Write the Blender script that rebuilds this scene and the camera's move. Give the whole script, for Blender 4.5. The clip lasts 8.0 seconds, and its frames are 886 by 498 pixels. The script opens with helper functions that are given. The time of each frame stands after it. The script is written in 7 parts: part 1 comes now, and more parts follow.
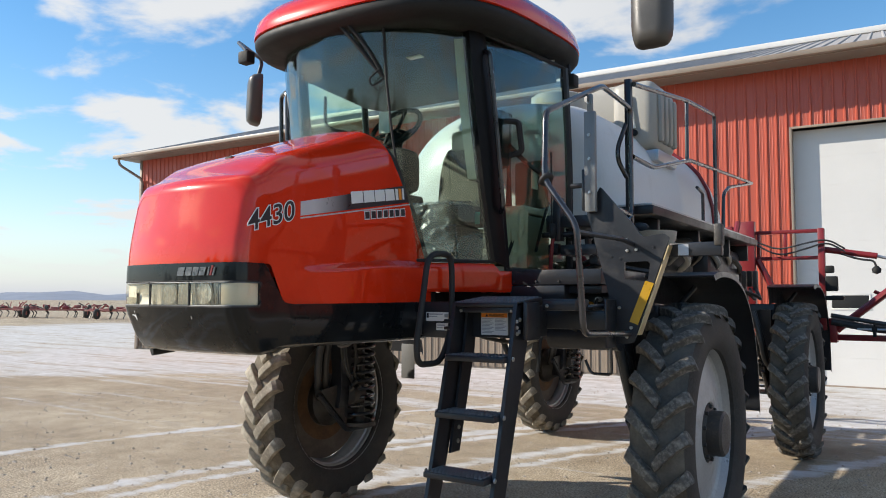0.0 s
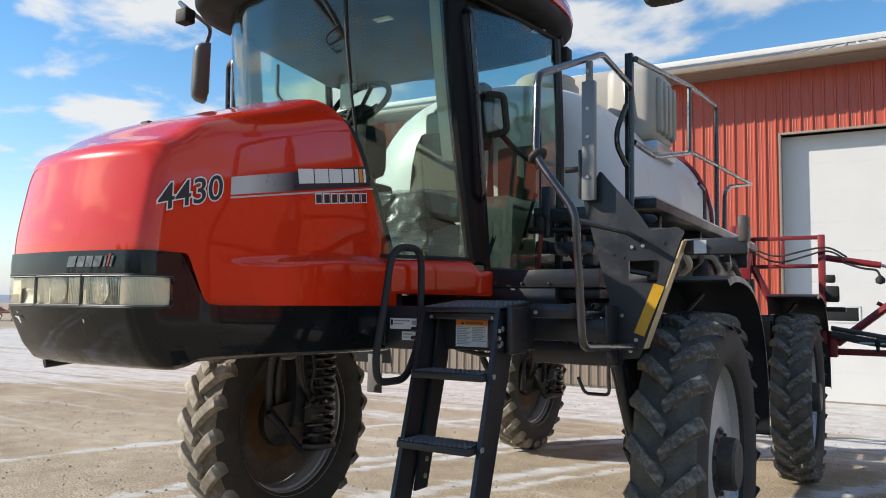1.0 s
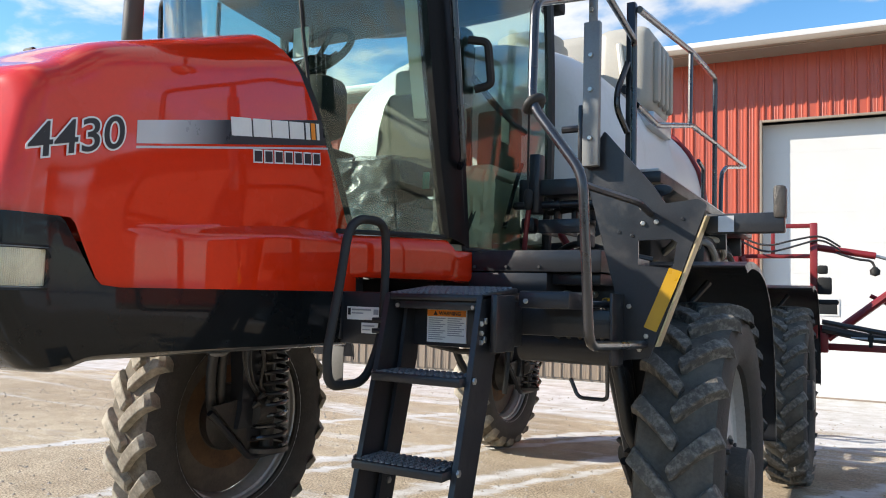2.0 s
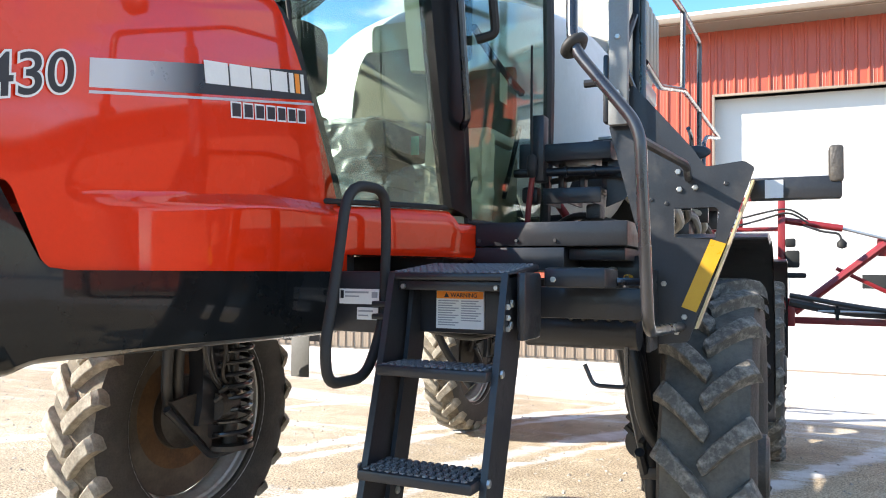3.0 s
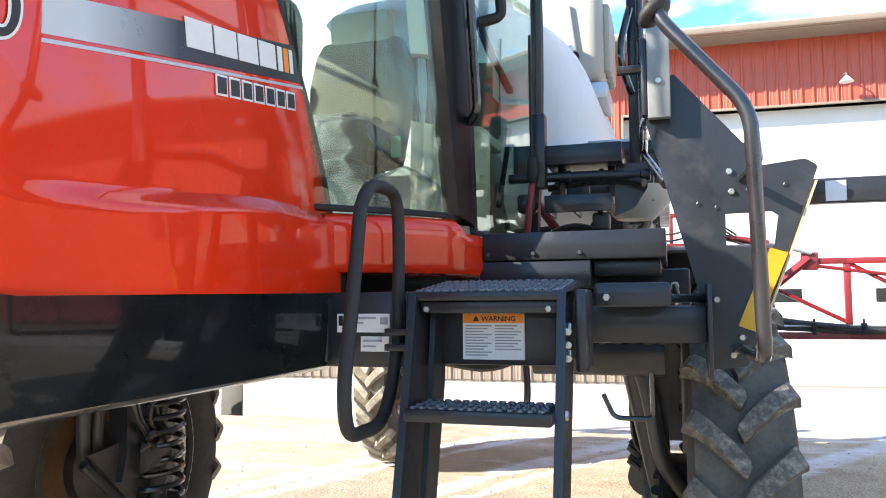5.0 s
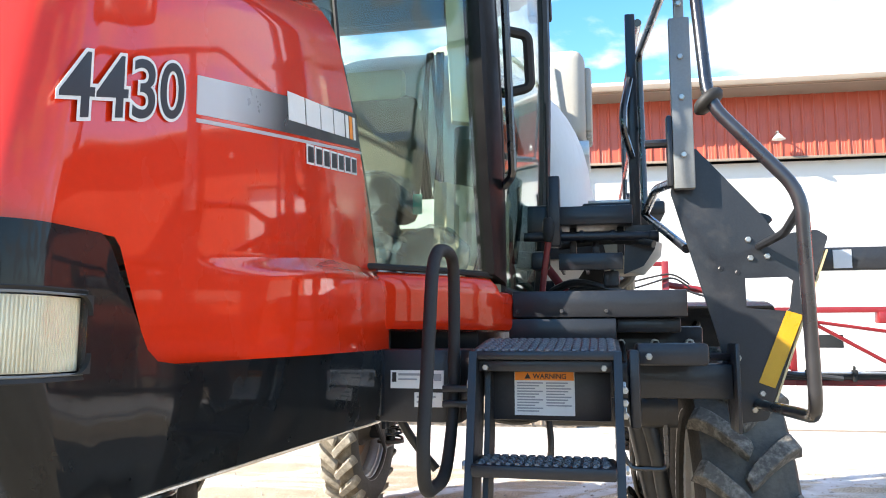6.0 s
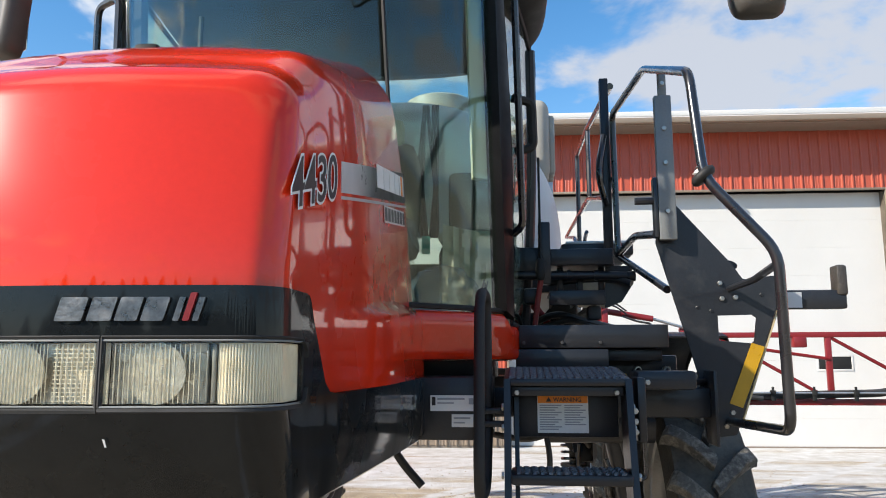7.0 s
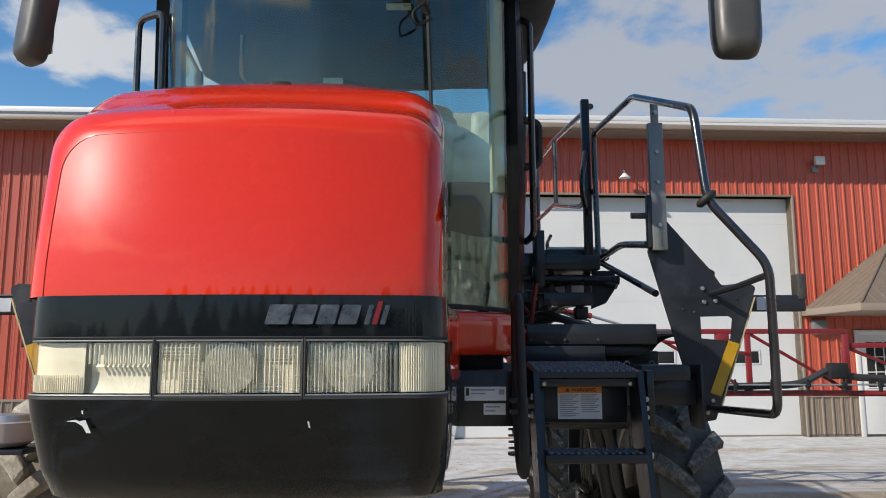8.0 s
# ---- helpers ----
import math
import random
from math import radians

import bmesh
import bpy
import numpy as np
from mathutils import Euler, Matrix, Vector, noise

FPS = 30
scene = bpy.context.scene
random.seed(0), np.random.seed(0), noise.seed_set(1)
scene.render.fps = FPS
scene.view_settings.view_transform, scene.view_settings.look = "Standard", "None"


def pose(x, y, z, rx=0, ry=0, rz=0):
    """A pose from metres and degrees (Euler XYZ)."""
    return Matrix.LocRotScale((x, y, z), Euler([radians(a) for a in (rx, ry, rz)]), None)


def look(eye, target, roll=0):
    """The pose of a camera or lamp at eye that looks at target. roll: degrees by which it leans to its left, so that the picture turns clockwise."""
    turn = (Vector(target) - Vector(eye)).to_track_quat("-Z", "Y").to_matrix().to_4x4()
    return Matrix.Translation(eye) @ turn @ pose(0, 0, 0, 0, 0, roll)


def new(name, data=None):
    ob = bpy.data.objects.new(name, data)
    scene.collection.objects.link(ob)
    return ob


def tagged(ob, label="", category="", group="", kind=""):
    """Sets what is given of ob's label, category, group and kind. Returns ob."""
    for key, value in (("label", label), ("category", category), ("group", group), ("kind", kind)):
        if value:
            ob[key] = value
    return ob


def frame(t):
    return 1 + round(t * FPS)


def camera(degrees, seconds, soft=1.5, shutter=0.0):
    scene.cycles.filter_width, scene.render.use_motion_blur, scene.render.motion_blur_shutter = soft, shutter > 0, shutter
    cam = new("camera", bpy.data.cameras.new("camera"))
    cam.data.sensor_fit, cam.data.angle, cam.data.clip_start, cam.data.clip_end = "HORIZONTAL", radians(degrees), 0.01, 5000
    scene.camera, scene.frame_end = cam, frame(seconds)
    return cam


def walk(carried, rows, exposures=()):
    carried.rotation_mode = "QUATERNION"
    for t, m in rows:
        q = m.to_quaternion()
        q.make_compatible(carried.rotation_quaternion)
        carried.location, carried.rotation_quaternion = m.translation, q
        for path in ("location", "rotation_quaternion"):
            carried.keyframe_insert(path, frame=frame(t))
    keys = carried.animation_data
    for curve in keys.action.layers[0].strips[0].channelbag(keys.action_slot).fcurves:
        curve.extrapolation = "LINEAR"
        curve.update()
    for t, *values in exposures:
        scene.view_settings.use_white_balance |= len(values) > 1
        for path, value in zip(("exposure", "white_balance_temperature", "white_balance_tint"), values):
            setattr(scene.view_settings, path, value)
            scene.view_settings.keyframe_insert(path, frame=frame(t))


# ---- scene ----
# World: the sprayer faces -y, its ladder side is +x, the ground is z = 0.
cam = camera(61.6, 8.0, 1.0)
METRES, EYE, TURN = 4.2, 1.88, 33.6
ROWS = [
    (0.0, 0.0, 0.0, 0.0, -0.01, 3.96, -0.19),
    (0.5, 0.0084, 0.0969, -0.0041, -0.77, 4.45, -0.57),
    (1.0, 0.0129, 0.1869, -0.0049, -1.73, 4.6, -0.93),
    (1.5, 0.0163, 0.2725, -0.006, -2.7, 4.46, -1.23),
    (1.7, 0.0205, 0.3064, -0.0065, -3.08, 4.21, -1.42),
    (2.8, -0.0221, 0.447, -0.0067, -7.87, 2.59, -1.05),
    (3.0, -0.0331, 0.4618, -0.0069, -8.57, 2.22, -0.73),
    (3.5, -0.051, 0.4942, -0.0112, -9.8, 1.42, 0.03),
    (4.0, -0.0625, 0.537, -0.0141, -11.04, 1.5, 0.44),
    (4.2, -0.0642, 0.5539, -0.0131, -11.45, 1.71, 0.5),
    (5.3, -0.127, 0.607, -0.0037, -18.53, 4.87, 0.58),
    (5.5, -0.1464, 0.6086, 0.0006, -19.46, 5.41, 0.68),
    (6.0, -0.1978, 0.5931, 0.0048, -21.65, 7.0, -0.01),
    (6.5, -0.2525, 0.5623, 0.0085, -24.4, 8.06, -0.07),
    (7.0, -0.3225, 0.5455, 0.0115, -27.73, 8.61, 0.12),
    (7.5, -0.3896, 0.5326, 0.0092, -30.91, 8.49, -0.02),
    (8.0, -0.4594, 0.5348, 0.0125, -34.26, 8.18, 0.15),
]
EXPOSURES = [(0.0, 0.52, 6950, 10), (1.0, 0.55, 6950, 10), (1.7, 0.72, 6950, 10), (3.0, 1.70, 6950, 10), (4.0, 1.88, 6950, 10), (5.5, 1.95, 6950, 10), (6.0, 1.86, 6950, 10), (6.5, 1.36, 6950, 10), (7.0, 0.78, 6900, 10), (7.5, 0.36, 6800, 10), (8.0, 0.20, 6700, 10)]
walk(cam, [(t, pose(3.3, -2.4, EYE, 0, 0, TURN) @ pose(METRES * x, METRES * y, METRES * z, 90 + pitch, roll, yaw)) for t, x, y, z, yaw, pitch, roll in ROWS], EXPOSURES)

# ---- world and sun ----
SUN_WAY = Vector((0.735, 0.455, -0.503)).normalized()
sun_data = bpy.data.lights.new("sun", "SUN")
sun_data.energy, sun_data.angle, sun_data.color = 4.5, radians(0.6), (1.0, 0.95, 0.88)
sun = new("sun", sun_data)
sun.matrix_world = look((0, 0, 30), Vector((0, 0, 30)) + SUN_WAY)

world = bpy.data.worlds.new("world")
scene.world = world
world.use_nodes = True
wn, wl = world.node_tree.nodes, world.node_tree.links
wn.clear()
sky = wn.new("ShaderNodeTexSky")
sky.sky_type, sky.sun_disc = "NISHITA", False
sky.sun_elevation = math.asin(-SUN_WAY.z)
sky.sun_rotation = math.atan2(-SUN_WAY.x, -SUN_WAY.y)
sky.altitude, sky.air_density, sky.dust_density, sky.ozone_density = 200, 1.0, 0.0, 1.2
coord = wn.new("ShaderNodeTexCoord")
split = wn.new("ShaderNodeSeparateXYZ")
wl.new(coord.outputs["Generated"], split.inputs["Vector"])


def sky_math(op, a, b):
    n = wn.new("ShaderNodeMath")
    n.operation = op
    for i, v in enumerate((a, b)):
        if isinstance(v, (int, float)):
            n.inputs[i].default_value = v
        else:
            wl.new(v, n.inputs[i])
    return n.outputs["Value"]


# clouds lie on a flat layer: the direction is divided by its height
high = sky_math("ADD", sky_math("MAXIMUM", split.outputs["Z"], 0.0), 0.16)
flat = wn.new("ShaderNodeCombineXYZ")
wl.new(sky_math("DIVIDE", split.outputs["X"], high), flat.inputs["X"])
wl.new(sky_math("DIVIDE", split.outputs["Y"], high), flat.inputs["Y"])
flat.inputs["Z"].default_value = 3.7
clouds = wn.new("ShaderNodeTexNoise")
clouds.inputs["Scale"].default_value, clouds.inputs["Detail"].default_value = 2.1, 10
clouds.inputs["Roughness"].default_value, clouds.inputs["Distortion"].default_value = 0.53, 0.15
wl.new(flat.outputs["Vector"], clouds.inputs["Vector"])
cover = wn.new("ShaderNodeValToRGB")
cover.color_ramp.interpolation = "EASE"
cover.color_ramp.elements[0].position, cover.color_ramp.elements[1].position = 0.465, 0.575
more = sky_math("ADD", clouds.outputs["Fac"], sky_math("ADD", sky_math("MULTIPLY", split.outputs["X"], 0.035), sky_math("MULTIPLY", sky_math("MINIMUM", split.outputs["Y"], 0.0), 0.09)))
wl.new(more, cover.inputs["Fac"])
lift = wn.new("ShaderNodeMapRange")
lift.inputs["From Min"].default_value, lift.inputs["From Max"].default_value = 0.0, 0.10
wl.new(split.outputs["Z"], lift.inputs["Value"])
veil = sky_math("MULTIPLY", sky_math("MULTIPLY", cover.outputs["Color"], lift.outputs["Result"]), 0.93)
deep = wn.new("ShaderNodeHueSaturation")
deep.inputs["Saturation"].default_value, deep.inputs["Value"].default_value = 1.36, 1.6
wl.new(sky.outputs["Color"], deep.inputs["Color"])
blend = wn.new("ShaderNodeMixRGB")
tone = wn.new("ShaderNodeMapRange")
tone.inputs["From Min"].default_value, tone.inputs["From Max"].default_value = -0.42, 0.12
wl.new(split.outputs["X"], tone.inputs["Value"])
cloud_tone = wn.new("ShaderNodeMixRGB")
cloud_tone.inputs["Color1"].default_value, cloud_tone.inputs["Color2"].default_value = (6.6, 6.9, 7.3, 1), (4.3, 4.7, 5.5, 1)
wl.new(tone.outputs["Result"], cloud_tone.inputs["Fac"])
# thin cloud glows round the sun
to_sun = wn.new("ShaderNodeVectorMath")
to_sun.operation = "DOT_PRODUCT"
wl.new(coord.outputs["Generated"], to_sun.inputs[0])
to_sun.inputs[1].default_value = -SUN_WAY
glow = wn.new("ShaderNodeVectorMath")
glow.operation = "SCALE"
wl.new(cloud_tone.outputs["Color"], glow.inputs[0])
wl.new(sky_math("ADD", sky_math("MULTIPLY", sky_math("POWER", sky_math("MAXIMUM", to_sun.outputs["Value"], 0.0), 7.0), 1.5), 1.0), glow.inputs["Scale"])
wl.new(glow.outputs["Vector"], blend.inputs["Color2"])
wl.new(veil, blend.inputs["Fac"])
haze = wn.new("ShaderNodeMixRGB")
haze.inputs["Color2"].default_value = (4.5, 5.2, 6.7, 1)
wl.new(sky_math("MULTIPLY", sky_math("POWER", sky_math("SUBTRACT", 1.0, sky_math("MINIMUM", sky_math("ABSOLUTE", split.outputs["Z"], 0.0), 0.99)), 8.0), 0.97), haze.inputs["Fac"])
wl.new(deep.outputs["Color"], haze.inputs["Color1"])
wl.new(haze.outputs["Color"], blend.inputs["Color1"])
back = wn.new("ShaderNodeBackground")
back.inputs["Strength"].default_value = 0.086
wl.new(blend.outputs["Color"], back.inputs["Color"])
wout = wn.new("ShaderNodeOutputWorld")
wl.new(back.outputs["Background"], wout.inputs["Surface"])


# ---- materials ----
def ramp_node(nt, lo, hi, c0, c1):
    r = nt.nodes.new("ShaderNodeValToRGB")
    r.color_ramp.elements[0].position, r.color_ramp.elements[1].position = lo, hi
    r.color_ramp.elements[0].color, r.color_ramp.elements[1].color = (*c0, 1), (*c1, 1)
    return r


def noise_node(nt, scale, detail=5, rough=0.6, stretch=(1, 1, 1), place=None):
    tc = nt.nodes.new("ShaderNodeTexCoord")
    mp = nt.nodes.new("ShaderNodeMapping")
    mp.inputs["Scale"].default_value = stretch
    if place:
        mp.inputs["Rotation"].default_value = place
    nt.links.new(tc.outputs["Object"], mp.inputs["Vector"])
    n = nt.nodes.new("ShaderNodeTexNoise")
    n.inputs["Scale"].default_value, n.inputs["Detail"].default_value, n.inputs["Roughness"].default_value = scale, detail, rough
    nt.links.new(mp.outputs["Vector"], n.inputs["Vector"])
    return n


def surf(name, col, rough=0.5, metal=0.0, var=0.2, big=3.0, fine=90.0, bump=0.0, coat=0.0, dust=None, dust_at=(0.52, 0.72), dust_scale=7.0, stretch=(1, 1, 1), rough_var=0.12, coat_rough=0.05, spec=0.5):
    """A painted, cast or moulded surface: two scales of variation, optional dust with a shape of its own, fine relief."""
    m = bpy.data.materials.new(name)
    m.use_nodes = True
    nt = m.node_tree
    p = nt.nodes["Principled BSDF"]
    a = noise_node(nt, big, 6, 0.6, stretch)
    b = noise_node(nt, fine, 4, 0.65, stretch)
    mix = nt.nodes.new("ShaderNodeMixRGB")
    mix.inputs["Fac"].default_value = 0.4
    nt.links.new(a.outputs["Fac"], mix.inputs["Color1"])
    nt.links.new(b.outputs["Fac"], mix.inputs["Color2"])
    lo = [max(0.0, c * (1 - var)) for c in col]
    hi = [min(1.0, c * (1 + var)) for c in col]
    r = ramp_node(nt, 0.3, 0.7, lo, hi)
    nt.links.new(mix.outputs["Color"], r.inputs["Fac"])
    out = r.outputs["Color"]
    rr = nt.nodes.new("ShaderNodeMapRange")
    rr.inputs["From Min"].default_value, rr.inputs["From Max"].default_value = 0.3, 0.7
    rr.inputs["To Min"].default_value, rr.inputs["To Max"].default_value = max(0.02, rough - rough_var), min(1, rough + rough_var)
    nt.links.new(a.outputs["Fac"], rr.inputs["Value"])
    rout = rr.outputs["Result"]
    if dust:
        d = noise_node(nt, dust_scale, 8, 0.7, stretch)
        dr = ramp_node(nt, dust_at[0], dust_at[1], (0, 0, 0), (1, 1, 1))
        nt.links.new(d.outputs["Fac"], dr.inputs["Fac"])
        dm = nt.nodes.new("ShaderNodeMixRGB")
        dm.inputs["Color2"].default_value = (*dust, 1)
        nt.links.new(dr.outputs["Color"], dm.inputs["Fac"])
        nt.links.new(out, dm.inputs["Color1"])
        out = dm.outputs["Color"]
        rm = nt.nodes.new("ShaderNodeMixRGB")
        rm.inputs["Color2"].default_value = (0.9, 0.9, 0.9, 1)
        nt.links.new(dr.outputs["Color"], rm.inputs["Fac"])
        nt.links.new(rout, rm.inputs["Color1"])
        rout = rm.outputs["Color"]
    nt.links.new(out, p.inputs["Base Color"])
    nt.links.new(rout, p.inputs["Roughness"])
    p.inputs["Metallic"].default_value = metal
    p.inputs["Coat Weight"].default_value = coat
    p.inputs["Specular IOR Level"].default_value = spec
    p.inputs["Coat Roughness"].default_value = coat_rough
    if bump:
        bn = nt.nodes.new("ShaderNodeBump")
        bn.inputs["Strength"].default_value, bn.inputs["Distance"].default_value = bump, 0.01
        nt.links.new(b.outputs["Fac"], bn.inputs["Height"])
        nt.links.new(bn.outputs["Normal"], p.inputs["Normal"])
    return m


def glass_mat(name, tint, gloss=0.02, facing=0.055, grazing=0.92):
    """Thin glazing: clear with a tint, and a mirror by Fresnel."""
    m = bpy.data.materials.new(name)
    m.use_nodes = True
    nt = m.node_tree
    nt.nodes.clear()
    clear = nt.nodes.new("ShaderNodeBsdfTransparent")
    clear.inputs["Color"].default_value = (*tint, 1)
    shine = nt.nodes.new("ShaderNodeBsdfGlossy")
    shine.inputs["Roughness"].default_value = gloss
    lw = nt.nodes.new("ShaderNodeLayerWeight")
    power = nt.nodes.new("ShaderNodeMath")
    power.operation = "POWER"
    power.inputs[1].default_value = 4.2
    nt.links.new(lw.outputs["Facing"], power.inputs[0])
    fr = nt.nodes.new("ShaderNodeMapRange")
    fr.inputs["To Min"].default_value, fr.inputs["To Max"].default_value = facing, grazing
    nt.links.new(power.outputs["Value"], fr.inputs["Value"])
    mx = nt.nodes.new("ShaderNodeMixShader")
    o = nt.nodes.new("ShaderNodeOutputMaterial")
    nt.links.new(fr.outputs["Result"], mx.inputs["Fac"])
    nt.links.new(clear.outputs["BSDF"], mx.inputs[1])
    nt.links.new(shine.outputs["BSDF"], mx.inputs[2])
    nt.links.new(mx.outputs["Shader"], o.inputs["Surface"])
    return m


RED = surf("red_gloss_paint", (0.67, 0.029, 0.005), 0.27, 0, 0.07, 2.0, 60, 0.0, 1.0, coat_rough=0.035, spec=0.07, rough_var=0.04)
RED.node_tree.nodes["Principled BSDF"].inputs["Coat IOR"].default_value = 1.5
RED_DULL = surf("red_weathered_paint", (0.20, 0.011, 0.014), 0.45, 0, 0.2, 4, 90, 0.05, 0.2, dust=(0.20, 0.07, 0.06), dust_at=(0.6, 0.9))
BLACK = surf("black_gloss_plastic", (0.007, 0.0085, 0.0095), 0.3, 0, 0.3, 3, 80, 0.0, 0.85, spec=0.08, dust=(0.020, 0.020, 0.018), dust_at=(0.66, 0.95), coat_rough=0.05)
BLACK.node_tree.nodes["Principled BSDF"].inputs["Coat IOR"].default_value = 1.34
FRAME = surf("black_frame_paint", (0.017, 0.0185, 0.0225), 0.40, 0, 0.3, 4, 120, 0.06, 0.15, spec=0.38, dust=(0.046, 0.046, 0.046), dust_at=(0.55, 0.9))
GREY_PAINT = surf("dusty_black_bolt", (0.05, 0.05, 0.052), 0.5, 0.2, 0.3, 20, 90)
SATIN = surf("black_satin_tube", (0.013, 0.013, 0.016), 0.3, 0, 0.3, 6, 150, 0.03, 0.75, coat_rough=0.12)
PILLAR = surf("black_pillar_plastic", (0.0065, 0.0068, 0.0075), 0.4, 0, 0.25, 6, 120, 0.03, spec=0.12)
RUBBER_SEAL = surf("black_rubber", (0.015, 0.015, 0.015), 0.7, 0, 0.3, 8, 120, 0.05)
TYRE = surf("muddy_tyre_rubber", (0.052, 0.048, 0.043), 0.75, 0, 0.4, 5, 70, 0.45, 0, spec=0.3, dust=(0.10, 0.09, 0.075), dust_at=(0.50, 0.85), dust_scale=6.0)
LUG = surf("worn_tyre_lug", (0.092, 0.086, 0.076), 0.7, 0, 0.5, 9, 60, 0.9, 0, spec=0.4, dust=(0.40, 0.375, 0.33), dust_at=(0.46, 0.80), dust_scale=26.0)
# left wheels: tan mud, made paler in colour for the sunlight on it
LUG_TAN = surf("sunlit_clay_lug", (0.20, 0.172, 0.130), 0.85, 0, 0.4, 5, 60, 0.6, 0, dust=(0.42, 0.375, 0.30), dust_at=(0.42, 0.66), dust_scale=9.0)
TREAD_TAN = surf("sunlit_clay_tread", (0.12, 0.098, 0.070), 0.9, 0, 0.5, 4, 60, 0.5, 0, dust=(0.26, 0.225, 0.17), dust_at=(0.48, 0.7), dust_scale=7)
TREAD = surf("dusty_tread_rubber", (0.092, 0.085, 0.073), 0.8, 0, 0.4, 4, 60, 0.4, 0, spec=0.3, dust=(0.17, 0.155, 0.13), dust_at=(0.45, 0.70), dust_scale=5)
DISC = surf("dusty_wheel_disc", (0.46, 0.455, 0.44), 0.5, 0.2, 0.2, 2.5, 50, 0.05, 0, dust=(0.33, 0.30, 0.26), dust_at=(0.5, 0.8), dust_scale=4)
RIM = surf("silver_rim_paint", (0.42, 0.415, 0.405), 0.36, 0.4, 0.2, 3, 60, 0.03, 0, dust=(0.24, 0.20, 0.16), dust_at=(0.55, 0.85), dust_scale=4)
IMPLEMENT_RED = surf("faded_implement_paint", (0.33, 0.10, 0.085), 0.6, 0, 0.3, 1.5, 20, dust=(0.34, 0.24, 0.19), dust_at=(0.5, 0.75), dust_scale=2.0)
# sunlight on the side plate's flange, put into its tan colour
EDGE_TAN = surf("sunlit_tan_edge", (0.46, 0.36, 0.20), 0.4, 0.2, 0.2, 8, 120, 0.05)
STEEL = surf("galvanised_steel", (0.52, 0.53, 0.53), 0.4, 0.8, 0.15, 9, 90, 0.04)
GREY = surf("grey_steel_post", (0.20, 0.21, 0.21), 0.5, 0.3, 0.15, 6, 110, 0.04)
BOLT = surf("zinc_bolt", (0.46, 0.455, 0.43), 0.35, 0.85, 0.2, 20, 200)
CLOTH = surf("beige_cloth", (0.55, 0.49, 0.37), 0.85, 0, 0.2, 8, 160, 0.2)
RUST = surf("rusty_cast_iron", (0.13, 0.068, 0.032), 0.8, 0.1, 0.4, 8, 60, 0.3, 0, dust=(0.22, 0.12, 0.055))
# mud tone darkened for the shade inside the wheel
DISC_BACK = surf("shaded_muddy_disc_back", (0.095, 0.076, 0.058), 0.6, 0.1, 0.4, 4, 60, 0.2, 0, dust=(0.20, 0.16, 0.12), dust_at=(0.45, 0.75), dust_scale=5)
MIRROR_SHELL = surf("dusty_black_shell", (0.066, 0.061, 0.055), 0.42, 0, 0.2, 7, 140, 0.05)
MUD_IRON = surf("muddy_black_iron", (0.050, 0.045, 0.040), 0.5, 0.1, 0.4, 7, 70, 0.4, 0, dust=(0.17, 0.135, 0.10), dust_at=(0.55, 0.8), dust_scale=9)
TANK = surf("white_polyethylene", (0.68, 0.68, 0.67), 0.45, 0, 0.05, 2, 60, 0.04, 0, dust=(0.52, 0.50, 0.45), dust_at=(0.6, 0.9), dust_scale=2.5, stretch=(1, 1, 0.3))
BEIGE = surf("beige_polyethylene", (0.37, 0.352, 0.305), 0.5, 0, 0.08, 3, 70, 0.05)
YELLOW = surf("yellow_reflector", (0.46, 0.255, 0.010), 0.35, 0, 0.12, 8, 240, 0.12)
ORANGE = surf("orange_print", (0.85, 0.26, 0.02), 0.5, 0, 0.05)
PAPER = surf("white_label", (0.72, 0.72, 0.70), 0.5, 0, 0.06, 10, 90)
PRINT = surf("grey_print", (0.30, 0.31, 0.33), 0.6, 0, 0.1)
INK = surf("black_print", (0.012, 0.012, 0.014), 0.35, 0, 0.2)
SILVER = surf("silver_decal", (0.50, 0.50, 0.51), 0.35, 0.3, 0.08, 6, 200)
def fade_mat(name, a, b, y0, y1):
    """A printed decal that fades from a to b along y."""
    m = surf(name, a, 0.35, 0.15, 0.05, 6, 200)
    nt = m.node_tree
    tc = nt.nodes.new("ShaderNodeTexCoord")
    sp = nt.nodes.new("ShaderNodeSeparateXYZ")
    nt.links.new(tc.outputs["Object"], sp.inputs["Vector"])
    mr = nt.nodes.new("ShaderNodeMapRange")
    mr.inputs["From Min"].default_value, mr.inputs["From Max"].default_value = y0, y1
    nt.links.new(sp.outputs["Y"], mr.inputs["Value"])
    r = ramp_node(nt, 0.0, 1.0, a, b)
    nt.links.new(mr.outputs["Result"], r.inputs["Fac"])
    nt.links.new(r.outputs["Color"], nt.nodes["Principled BSDF"].inputs["Base Color"])
    return m


STRIPE = fade_mat("silver_to_black_print", (0.52, 0.52, 0.53), (0.02, 0.02, 0.022), 0.56, 0.84)
CHROME = surf("worn_chrome_badge", (0.19, 0.19, 0.19), 0.34, 1.0, 0.4, 30, 140, 0.1)
LENS = glass_mat("clear_lens", (0.97, 0.96, 0.92), 0.06, 0.03, 0.16)
REFLECTOR = surf("lamp_reflector", (0.90, 0.865, 0.765), 0.35, 0.0, 0.12, 14, 140, 0.1)
LENS_RIB = surf("yellowed_lens_plastic", (0.86, 0.81, 0.69), 0.25, 0.0, 0.1, 9, 120, 0.1, 0.6)
GLASS = glass_mat("tinted_cab_glass", (0.83, 0.925, 0.875), 0.0)
REAR_GLASS = glass_mat("dark_rear_glass", (0.92, 0.96, 0.965), 0.0)
